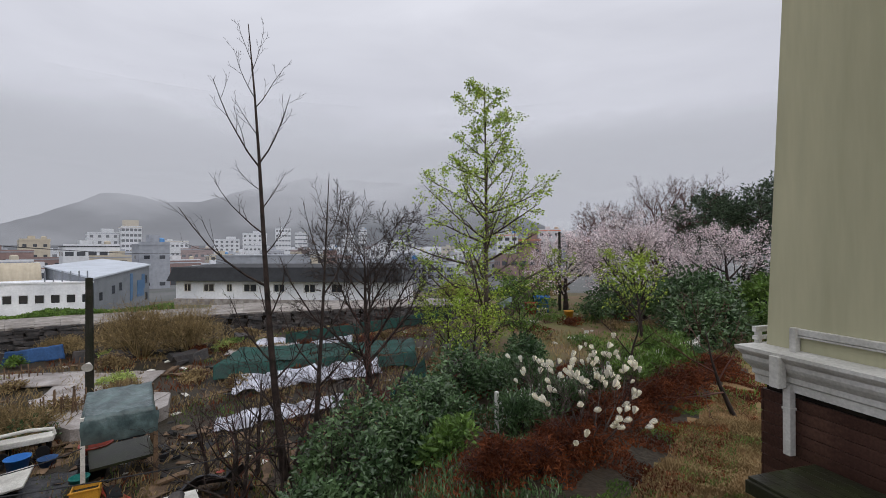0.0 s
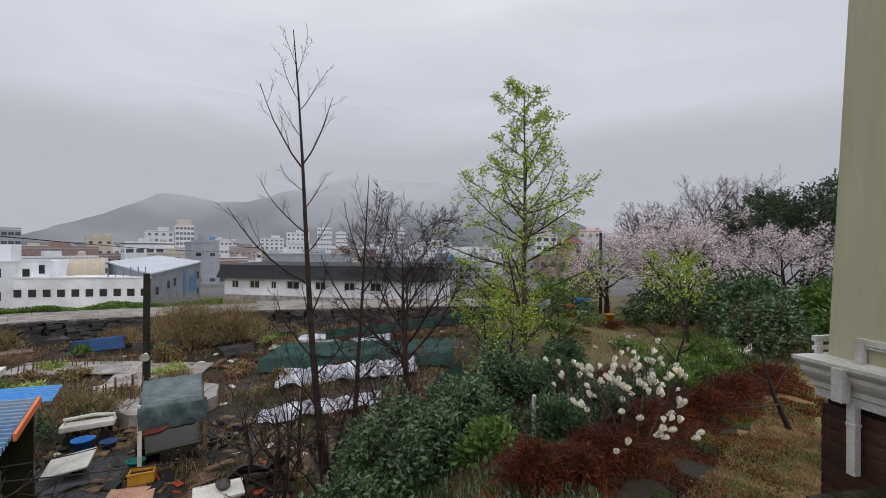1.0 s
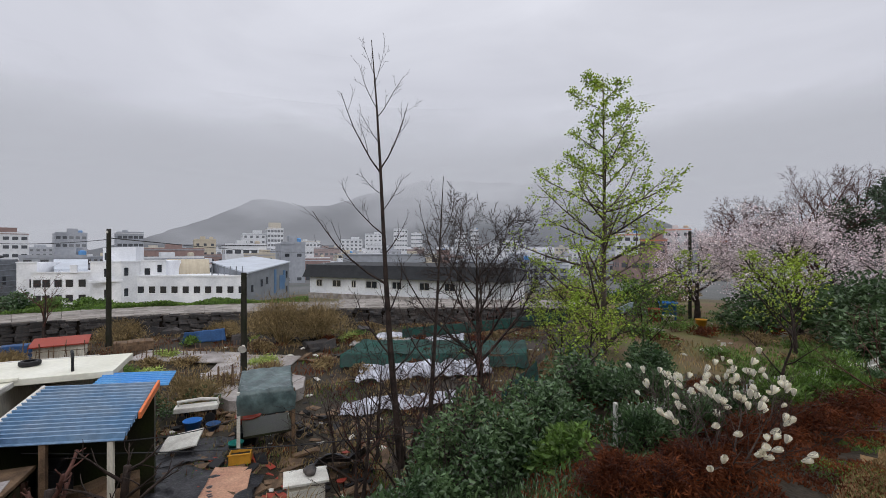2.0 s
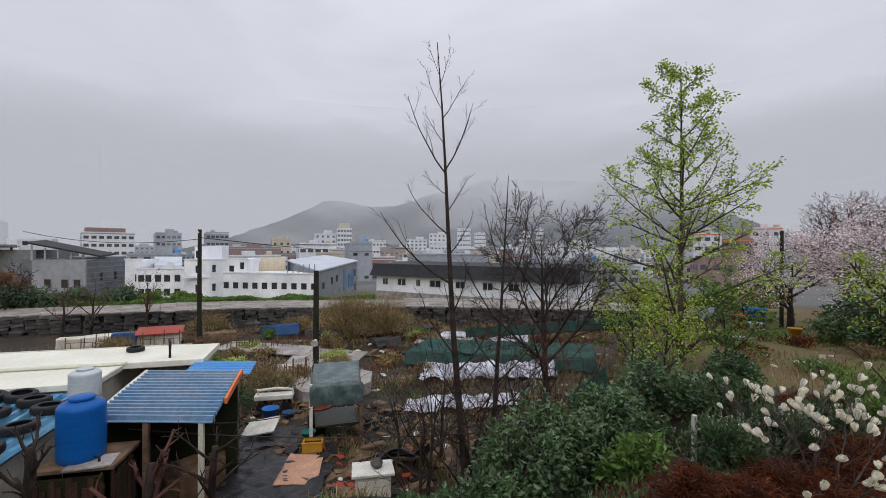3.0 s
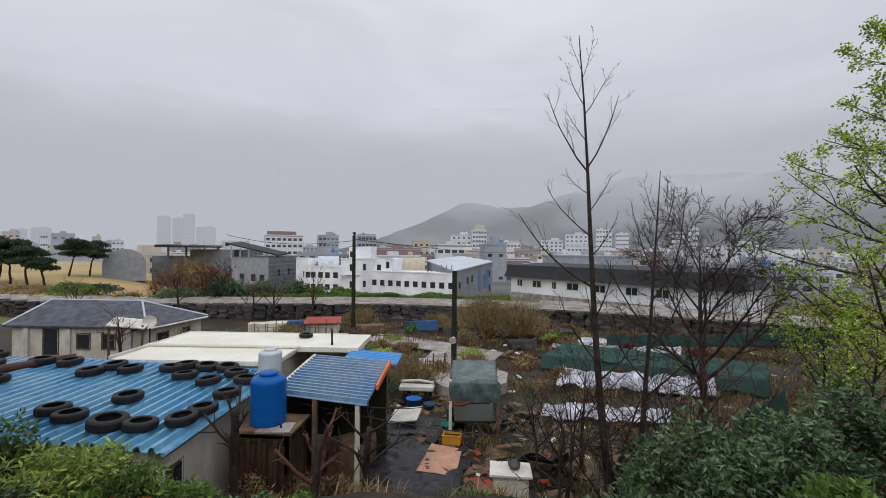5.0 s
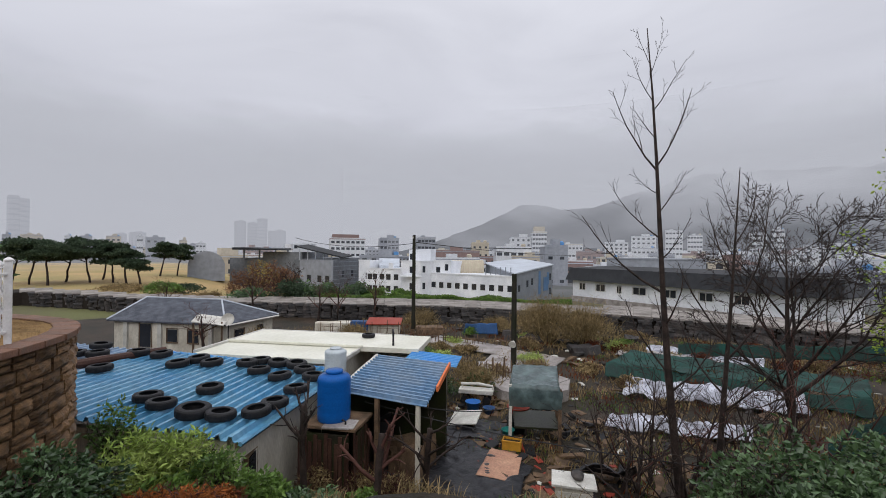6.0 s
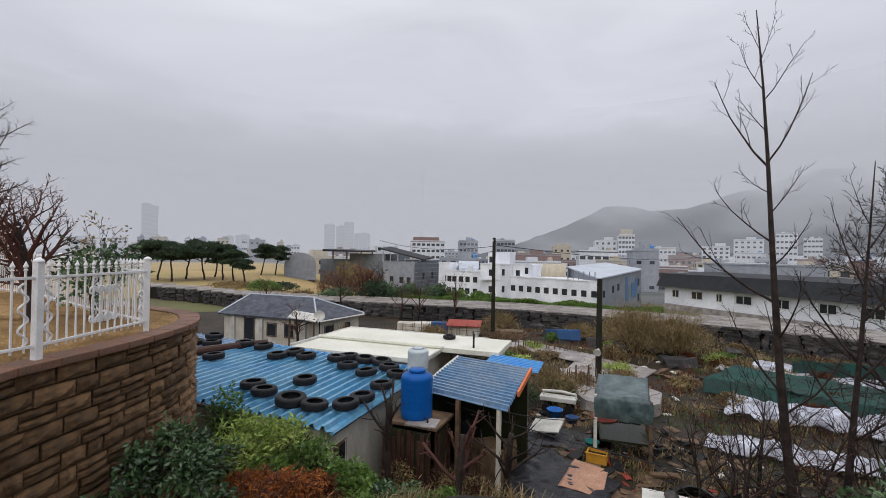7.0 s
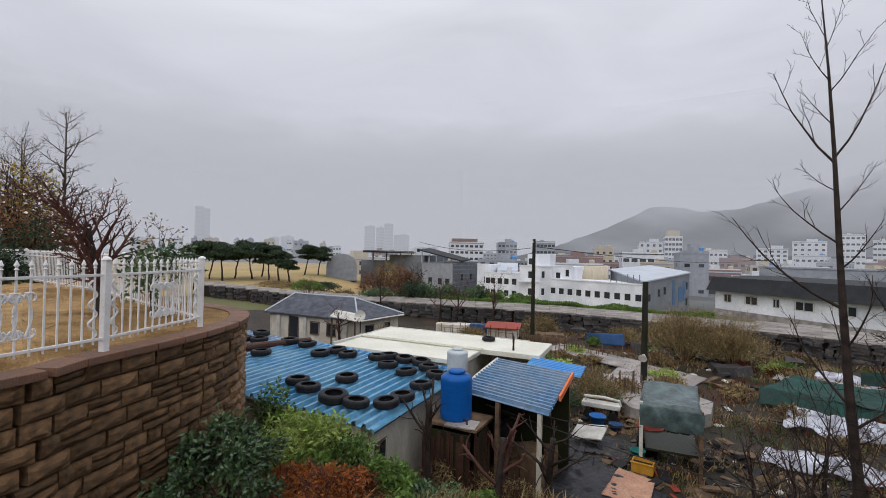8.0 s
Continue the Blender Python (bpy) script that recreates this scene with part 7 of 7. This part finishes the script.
# rusty ferns and dead heather
for x, y, rx, rz, seed in ((4.4, 9.3, 1.0, 0.6, 91), (5.6, 10.2, 1.1, 0.6, 92), (3.0, 8.4, 1.0, 0.55, 93), (2.0, 7.1, 0.75, 0.6, 94), (0.75, 6.3, 0.55, 0.65, 95), (1.3, 6.5, 0.5, 0.55, 96), (6.9, 11.2, 1.0, 0.6, 97), (3.5, 9.9, 0.9, 0.45, 98)):
    bush("rusty_fern", "low clump of rust-brown dead fern", x, y, height(x, y), rx, rx * 0.8, rz, seed, "leaf_fern", 3000, 0.02, 14, "twig_red", "rusty ferns in the garden", "fern", 0.4, 5.0, 0.2)


def magnolia(x, y, tall, spread, seed, blooms):
    """Open bare branches that carry large cupped white flowers."""
    rng = random.Random(seed)
    z = height(x, y)
    t = thing("magnolia", "magnolia bush with big white flowers on bare branches", "shrub", pose(x, y, z), "magnolias")
    limbs, tips = [], []
    spec = [(4, 0.6, 34, 0.4, 0.05, 0.06), (3, 0.5, 36, 0.35, 0.05, 0.08), (0, 0, 0, 0, 0.06, 0.08)]
    for k in range(7):
        a = k * 0.9 + rng.uniform(-0.3, 0.3)
        u = rng.uniform(0.15, 1.0) * spread
        d = Vector((math.cos(a) * u, math.sin(a) * u, 1))
        grow(rng, Vector((0.05 * math.cos(a), 0.05 * math.sin(a), -0.1)), d, tall * 0.75, 0.025, 0, spec, limbs, tips)
    tagged(part("branchwork", limbs_mesh(limbs, M["bark_grey"], "branchwork"), None, t), kind="stuff")
    rng.shuffle(tips)
    used = 0
    for p, d, _ in tips:
        if used >= blooms or p.z < 0.2:
            continue
        used += 1
        part("flower", rng.choice(FLOWERS), None, t, "", Matrix.Translation(p) @ (d + Vector((rng.gauss(0, 0.35), rng.gauss(0, 0.35), rng.uniform(-0.2, 0.5)))).to_track_quat("Z", "Y").to_matrix().to_4x4() @ Matrix.Scale(rng.uniform(0.65, 1.05), 4) @ Matrix.Diagonal((0.85, 0.85, 1.2, 1)))


def flower_mesh(seed):
    rng = random.Random(seed)
    verts, faces = [], []
    opened = rng.uniform(0.5, 1.0)
    for k in range(8):
        a = 2.4 * k + rng.uniform(-0.2, 0.2)
        o = opened * (0.6 if k < 3 else 1.0)
        side = Vector((-math.sin(a), math.cos(a), 0))
        out = Vector((math.cos(a), math.sin(a), 0))
        b = len(verts)
        for j, (f, w) in enumerate(((0, 0.012), (0.35, 0.036), (0.7, 0.042), (1.0, 0.018))):
            c = out * (0.012 + 0.055 * o * math.sin(f * 1.9)) + Vector((0, 0, 0.115 * f * (1.1 - 0.25 * o * f)))
            verts += [c - side * w + out * -0.006, c + out * 0.008, c + side * w + out * -0.006]
        for j in range(3):
            for i in range(2):
                q = b + j * 3 + i
                faces.append((q, q + 1, q + 4, q + 3))
    return mesh_of("flower", verts, faces, M["petal"], True)


FLOWERS = [flower_mesh(s) for s in range(5)]
magnolia(2.35, 7.3, 1.5, 1.3, 3, 46)
magnolia(3.3, 8.6, 1.6, 1.1, 4, 34)
magnolia(1.9, 8.2, 1.5, 0.9, 6, 20)
tree("garden_tree", "small leaning bare garden tree with reddish branches", 5.75, 8.65, 2.3, 1.9, 0.055, [(7, 0.8, 50, 0.3, 0.02, 0.06), (4, 0.5, 42, 0.2, 0.03, 0.1), (3, 0.5, 40, 0.2, 0.02, 0.12), (0, 0, 0, 0, 0.0, 0.12)], 101, twig="twig_red", lean=(-0.4, 0.25))
tree("garden_tree", "slim dark garden tree among the magnolias", 4.25, 10.4, 2.3, 2.1, 0.05, [(6, 0.7, 48, 0.4, 0.02, 0.05), (4, 0.5, 42, 0.2, 0.03, 0.1), (0, 0, 0, 0, 0.0, 0.12)], 102, lean=(0.15, 0))
pole("utility_pole", "thin brown timber pole among the blossom", 6.3, 23.2, 2.2, 4.3, 0.08, 0.07)

# ---- bank below the block wall ----
FINE[0] = 0.009
tree("pruned_tree", "small pruned tree with stubby dark limbs below the shed", -7.75, 3.7, 0.9, 2.1, 0.07, [(6, 0.45, 35, 0.5, 0.08, 0.06, 0.55, 0.6), (3, 0.5, 35, 0.4, 0.08, 0.1, 0.55, 0.6), (0, 0, 0, 0, 0, 0.1)], 111)
tree("pruned_tree", "pruned bare tree with cut reddish limbs", -7.0, 4.75, 0.6, 1.7, 0.09, [(6, 0.6, 35, 0.3, 0.1, 0.05, 0.55, 0.7), (3, 0.4, 40, 0.5, 0.06, 0.1, 0.55, 0.7), (0, 0, 0, 0, 0, 0.1)], 112, twig="twig_red")
tree("pruned_tree", "pruned bare tree with spreading twigs", -6.75, 5.65, 0.4, 2.1, 0.085, [(7, 0.55, 50, 0.5, 0.04, 0.06, 0.55, 0.6), (4, 0.5, 40, 0.3, 0.04, 0.1), (0, 0, 0, 0, 0, 0.1)], 113)
tree("glossy_bush", "glossy broad-leaved shrub on a short stem against the block wall", -6.9, 0.25, 1.7, 1.45, 0.045, [(11, 0.62, 62, 0.48, 0.02, 0.05), (7, 0.5, 48, 0.2, 0.03, 0.1), (4, 0.5, 45, 0.2, 0.0, 0.1), (0, 0, 0, 0, 0, 0.1)], 121, leaf="leaf_dark", per=9, leaf_size=0.052, spread=0.05, category="shrub")
bush("rose_bush", "thin climbing rose with scattered leaves beside the wall", -9.5, 1.1, 1.4, 0.6, 0.5, 1.6, 122, "leaf_mid", 900, 0.05, 10, group="shrubs below the block wall")
for x, y, z, rx, rz, seed, leaf in ((-8.05, 1.15, 1.6, 0.65, 1.3, 123, "leaf_lime"), (-8.0, 1.85, 1.55, 0.6, 1.35, 124, "leaf_lime"), (-7.35, 2.1, 1.4, 0.6, 1.15, 125, "leaf_mid"), (-6.95, 2.6, 1.2, 0.55, 1.0, 126, "leaf_mid"), (-6.6, 3.2, 1.1, 0.6, 0.9, 127, "leaf_dark"), (-6.2, 4.0, 0.9, 0.6, 0.8, 128, "leaf_mid"), (-5.9, 2.4, 1.5, 0.5, 0.7, 129, "leaf_mid"), (-7.3, 1.4, 1.6, 0.5, 0.85, 130, "leaf_mid"), (-5.6, 3.4, 1.3, 0.55, 0.7, 120, "leaf_lime")):
    bush("bank_shrub", "leafy yellow-green shrub on the bank" if leaf == "leaf_lime" else "leafy green shrub on the bank", x, y, z, rx, rx, rz, seed, leaf, 3200 if leaf == "leaf_lime" else 2400, 0.036 if leaf == "leaf_lime" else 0.044, 9, group="shrubs on the bank", long=3.2 if leaf == "leaf_lime" else 2.2)
for x, y, rx, rz, seed in ((-6.3, 0.9, 0.6, 0.55, 131), (-6.9, 1.1, 0.55, 0.6, 133), (-6.1, 1.5, 0.6, 0.55, 135), (-5.7, 0.1, 0.5, 0.4, 134), (-7.5, 0.75, 0.5, 0.5, 137), (-6.5, 1.9, 0.5, 0.4, 136), (-5.5, 0.8, 0.5, 0.35, 139), (-7.2, 1.75, 0.45, 0.5, 211), (-6.5, 2.5, 0.45, 0.4, 213)):
    bush("rusty_fern", "low clump of rust-orange dead fern on the bank", x, y, height(x, y), rx, rx, rz, seed, "leaf_rust" if seed != 136 else "leaf_fern", 3000, 0.018, 12, "twig_red", "rusty ferns on the bank", "fern", 0.4, 5.0, 0.2)
for x, y, rz, seed in ((-8.9, 4.6, 0.9, 141), (-8.3, 5.3, 0.8, 142), (-7.6, 4.2, 0.7, 143), (-7.9, 5.9, 0.6, 144)):
    bush("dead_vine", "heap of tangled dead vines by the platform", x, y, max(0.1, height(x, y)), 0.7, 0.6, rz, seed, "leaf_tan", 900, 0.022, 16, "twig_red", "dead vines", "vine", 0.3, 6.0, 0.2)

# ---- terrace trees and the park ----
FINE[0] = 0.006
tree("pruned_tree", "pruned terrace tree with thick cut limbs and thin pinkish shoots", -9.3, -1.65, 4.4, 1.75, 0.12, [(9, 0.75, 36, 0.3, 0.06, 0.06, 0.75, 0.4), (8, 0.48, 42, 0.2, 0.05, 0.1), (6, 0.55, 40, 0.3, 0.04, 0.1), (0, 0, 0, 0, 0, 0.12)], 151, twig="twig_red", leaf="blossom", per=2, leaf_size=0.03, spread=0.05, thin=0.4)
tree("terrace_tree", "small evergreen terrace tree with a flat leafy crown", -9.2, -0.95, 4.4, 1.0, 0.035, [(7, 0.8, 55, 0.5, 0.05, 0.06), (5, 0.5, 45, 0.3, 0.05, 0.1), (0, 0, 0, 0, 0, 0.1)], 152, leaf="leaf_dark", per=14, leaf_size=0.06, spread=0.08)
tree("terrace_tree", "slender terrace sapling with a few pale leaves", -10.4, -1.0, 4.4, 1.7, 0.03, [(7, 0.5, 45, 0.4, 0.05, 0.06), (4, 0.5, 45, 0.3, 0.05, 0.1), (0, 0, 0, 0, 0, 0.1)], 153, leaf="leaf_tan", per=3, leaf_size=0.04, spread=0.05)
LARCH = [(40, 0.22, 62, 0.1, 0.0, 0.008), (7, 0.4, 45, 0.15, 0.06, 0.06), (3, 0.5, 40, 0.2, 0.04, 0.1), (0, 0, 0, 0, 0, 0.1)]
for x, y, h, seed in ((-26.5, -6.2, 10.5, 161), (-29, -8.4, 9.5, 162), (-31, -9.2, 9.8, 163)):
    tree("bare_conifer", "tall leafless conifer with a fine grey-brown spire", x, y, 1.5, h, 0.16, LARCH, seed, bark="bark_grey", twig="bark_grey", group="bare conifers beyond the terrace")
for x, y, z, rx, rz, seed, leaf in ((-22, -6.6, 3.0, 2.4, 3.6, 171, "leaf_pine"), (-20.5, -5.6, 3.2, 1.4, 1.7, 172, "leaf_dark"), (-23.5, -6.9, 3.0, 2.0, 4.8, 173, "leaf_bud"), (-25.5, -7.9, 3.0, 2.4, 6.4, 174, "leaf_willow"), (-18.5, -6.0, 3.4, 1.6, 2.2, 175, "leaf_pine")):
    bush("evergreen_shrub" if leaf in ("leaf_pine", "leaf_dark") else "brown_shrub", "tall shrub behind the terrace fence", x, y, z, rx, rx, rz, seed, leaf, 5200, 0.085, group="shrubs behind the terrace")
def park_pine(az, d, tall, seed):
    """Umbrella pine: forked leaning trunk under flat layered pads of needles."""
    rng = random.Random(seed)
    x, y = polar(az, d)
    t = thing("pine_tree", "umbrella-crowned park pine with leaning forked trunk", "tree", pose(x, y, height(x, y)), "pines in the park")
    limbs, spots = [], []
    lean = Vector((rng.uniform(-0.2, 0.2), rng.uniform(-0.2, 0.2), 1))
    trunk = [Vector((0, 0, -0.2)) + lean * tall * 0.85 * k / 6 + Vector((rng.gauss(0, 0.06), rng.gauss(0, 0.06), 0)) * tall * 0.15 for k in range(7)]
    limbs.append((0, trunk, [0.18 - 0.02 * k for k in range(7)]))
    for k in range(9):
        a = k * 2.4 + rng.uniform(-0.4, 0.4)
        f = rng.uniform(0.5, 1.0)
        base = trunk[3].lerp(trunk[6], (f - 0.5) * 2)
        reach = tall * rng.uniform(0.18, 0.42) * (1.25 - 0.6 * f)
        tip = base + Vector((math.cos(a) * reach, math.sin(a) * reach, tall * rng.uniform(0.06, 0.15)))
        limbs.append((1, [base, base.lerp(tip, 0.5) + Vector((0, 0, 0.15)), tip], [0.08, 0.05, 0.03]))
        rx, rz = tall * rng.uniform(0.20, 0.30), tall * rng.uniform(0.07, 0.11)
        for _ in range(560):
            b, r = rng.uniform(0, 6.28), math.sqrt(rng.random())
            up = rng.uniform(-0.4, 1.0) * math.sqrt(max(0.0, 1 - r * r))
            spots.append((tip + Vector((math.cos(b) * r * rx, math.sin(b) * r * rx, up * rz)), Vector((0, 0, 0.6))))
    part("trunk", limbs_mesh(limbs[:1], M["bark"], "trunk"), None, t)
    tagged(part("branchwork", limbs_mesh(limbs[1:], M["bark"], "branchwork"), None, t), kind="stuff")
    tagged(part("foliage", leaves_mesh(rng, spots, 0.19, M["leaf_pine"], "foliage", 2.0, 0.0), None, t), kind="stuff")


for az, d, h in ((90.4, 92, 6.4), (89.0, 88, 6.9), (87.7, 95, 6.4), (85.9, 92, 6.8), (84.0, 90, 5.6), (82.9, 86, 4.8), (84.8, 100, 5.6), (79.9, 108, 6.2), (78.3, 112, 6.0), (81.6, 84, 3.6), (91.6, 96, 6.5)):
    park_pine(az, d, h * 1.12, int(az * 10))
WINTER = [(9, 0.62, 46, 0.25, 0.03, 0.05), (7, 0.55, 42, 0.2, 0.05, 0.08), (5, 0.5, 40, 0.2, 0.03, 0.1), (0, 0, 0, 0, 0.0, 0.12)]
FINE[0] = 0.02
for az, d, h, leaf, seed in ((69.3, 50, 4.6, "leaf_willow", 601), (70.6, 48, 3.9, "leaf_bud", 602), (68.0, 46, 3.7, "leaf_bud", 603), (65.9, 45, 3.4, None, 604), (72.4, 52, 3.2, "leaf_bud", 605), (66.8, 47, 3.6, "leaf_bud", 606)):
    x, y = polar(az, d)
    tree("budding_tree", {"leaf_willow": "willow with hanging yellow-green shoots beyond the rampart", "leaf_bud": "round tree with russet winter twigs beyond the rampart", None: "bare dark-limbed tree beyond the rampart"}[leaf],
         x, y, height(x, y), h, 0.16, WINTER, seed, leaf=leaf, per=7 if leaf == "leaf_willow" else 4, leaf_size=0.06, spread=0.12, long=3.0, group="trees beyond the rampart", twig="twig_red" if leaf else "bark")
FINE[0] = 0.006
for az, d, rx, rz, leaf in ((83, 72, 4.0, 0.8, "leaf_tan"), (79.5, 66, 2.6, 1.4, "leaf_mid"), (77.5, 70, 3.0, 1.3, "leaf_pine"), (73.0, 60, 3.0, 2.2, "leaf_tan"), (71, 58, 2.4, 2.0, "leaf_dark"), (75.2, 62, 2.5, 1.6, "leaf_tan"), (64.6, 58, 2.0, 2.3, "leaf_dark"), (62.2, 56, 1.7, 2.0, "leaf_dark"), (58.4, 56, 1.6, 1.9, "leaf_dark"), (55.5, 55, 1.6, 1.3, "leaf_mid"), (52.5, 55, 1.6, 1.2, "leaf_mid"), (66, 57, 2.2, 2.4, "leaf_pine")):
    d = 43 + (d - 55) * 0.4 if az < 72 else d
    x, y = polar(az, d)
    bush("evergreen_shrub" if leaf != "leaf_tan" else "brown_shrub", "rounded shrub beyond the rampart" if leaf != "leaf_tan" else "tawny leafless thicket beyond the rampart", x, y, height(x, y), rx, rx, rz, int(az * 10), leaf, 2400, 0.13, 12, group="shrubs beyond the rampart")
for az, d, h, seed in ((60.6, 33.6, 3.4, 181), (56.0, 33.2, 3.6, 182), (63.0, 36, 3.0, 183), (70.5, 39, 3.6, 184), (75.5, 25.0, 2.6, 185), (79.5, 38, 3.0, 186)):
    x, y = polar(az, d)
    tree("pruned_tree", "leafless pruned tree in front of the rampart", x, y, height(x, y), h, 0.11, [(9, 0.55, 45, 0.35, 0.05, 0.06), (6, 0.5, 40, 0.3, 0.05, 0.1), (3, 0.5, 40, 0.3, 0.03, 0.1), (0, 0, 0, 0, 0, 0.1)], seed, twig="twig_red", group="pruned trees by the rampart")
for x, y, rx, rz, seed in ((-15.6, 23.2, 2.6, 2.4, 191), (-13.4, 24.0, 2.3, 2.3, 192), (-17.4, 24.0, 1.5, 1.8, 193), (-25.4, 21.4, 1.6, 1.2, 194), (-12.4, 13.0, 1.3, 1.1, 195), (-11.2, 15.6, 1.0, 0.9, 196), (-20, 23.6, 1.4, 0.9, 197), (-23.4, 14.2, 1.2, 1.0, 198), (-22.0, 8.0, 1.0, 1.6, 199)):
    bush("tawny_shrub", "leafless tawny shrub with many fine upright twigs", x, y, height(x, y), rx, rx * 0.9, rz, seed, "leaf_tan", 3600 if rx > 1.8 else 1500, 0.034, 60 if rx > 1.8 else 34, "leaf_tan", "tawny shrubs by the beds", long=7.0, droop=-0.6, hollow=0.3)
for x, y, seed in ((-12.3, 10.6, 201), (-11.8, 9.8, 202), (-12.9, 11.8, 203), (-11.9, 12.9, 204)):
    bush("dark_shrub", "low dark leafy shrub behind the lean-to", x, y, height(x, y), 0.8, 0.8, 0.9, seed, "leaf_dark", 900, 0.05, 9, group="shrubs behind the lean-to")


def hedge():
    """Clipped green strip along the far side of the rampart."""
    rng = random.Random(15)
    spots = []
    for _ in range(52000):
        az = rng.uniform(31, 63)
        d = wall_line(az) + 4.7 + rng.uniform(0, 1.5)
        x, y = polar(az, d)
        z = 1.2 + 0.75 * rng.random() * (0.7 + 0.5 * noise.noise(Vector((x * 0.4, y * 0.4, 1))))
        spots.append((Vector((x, y, z - 0.25)), Vector((0, 0, 1))))
    tagged(new("hedge", leaves_mesh(rng, spots, 0.10, M["leaf_mid"], "hedge")), "low green hedge along the paved rampart", "hedge", kind="stuff")


hedge()
rng = random.Random(404)
for k in range(34):
    x, y = rng.uniform(-22, -2.5), rng.uniform(14.5, 31)
    leaf = ("leaf_mid", "leaf_tan", "leaf_fern", "leaf_tan", "leaf_lime")[k % 5]
    bush("bed_plant", "low straggling plant on the terraced beds", x, y, height(x, y), rng.uniform(0.6, 1.2), rng.uniform(0.5, 0.9), rng.uniform(0.3, 0.7), 400 + k, leaf, 700, 0.05, 12, "twig_red", "plants on the terraced beds", "plant", 0.0, 3.0, 0.2)
for k in range(16):
    x, y = rng.uniform(2.5, 11), rng.uniform(13.5, 20)
    bush("bed_plant", "low weedy plant on the tilled field", x, y, height(x, y), rng.uniform(0.5, 1.0), rng.uniform(0.4, 0.8), rng.uniform(0.2, 0.4), 450 + k, ("leaf_mid", "leaf_fern", "leaf_tan")[k % 3], 500, 0.04, 10, "twig_red", "plants on the field", "plant", 0.0, 3.0, 0.2)
for az, d, rx, rz, leaf in ((-3, 46, 3, 2.4, "leaf_tan"), (-7, 48, 3, 2.2, "leaf_dark"), (-10.5, 46, 3, 2.6, "leaf_mid"), (0.5, 50, 2.6, 1.8, "leaf_dark"), (-14, 44, 3, 2.4, "leaf_tan")):
    x, y = polar(az, d)
    bush("brown_shrub" if leaf == "leaf_tan" else "evergreen_shrub", "rounded shrub at the far edge of the field", x, y, height(x, y), rx, rx, rz, int(300 + az), leaf, 2200, 0.13, 12, group="shrubs at the far field edge")
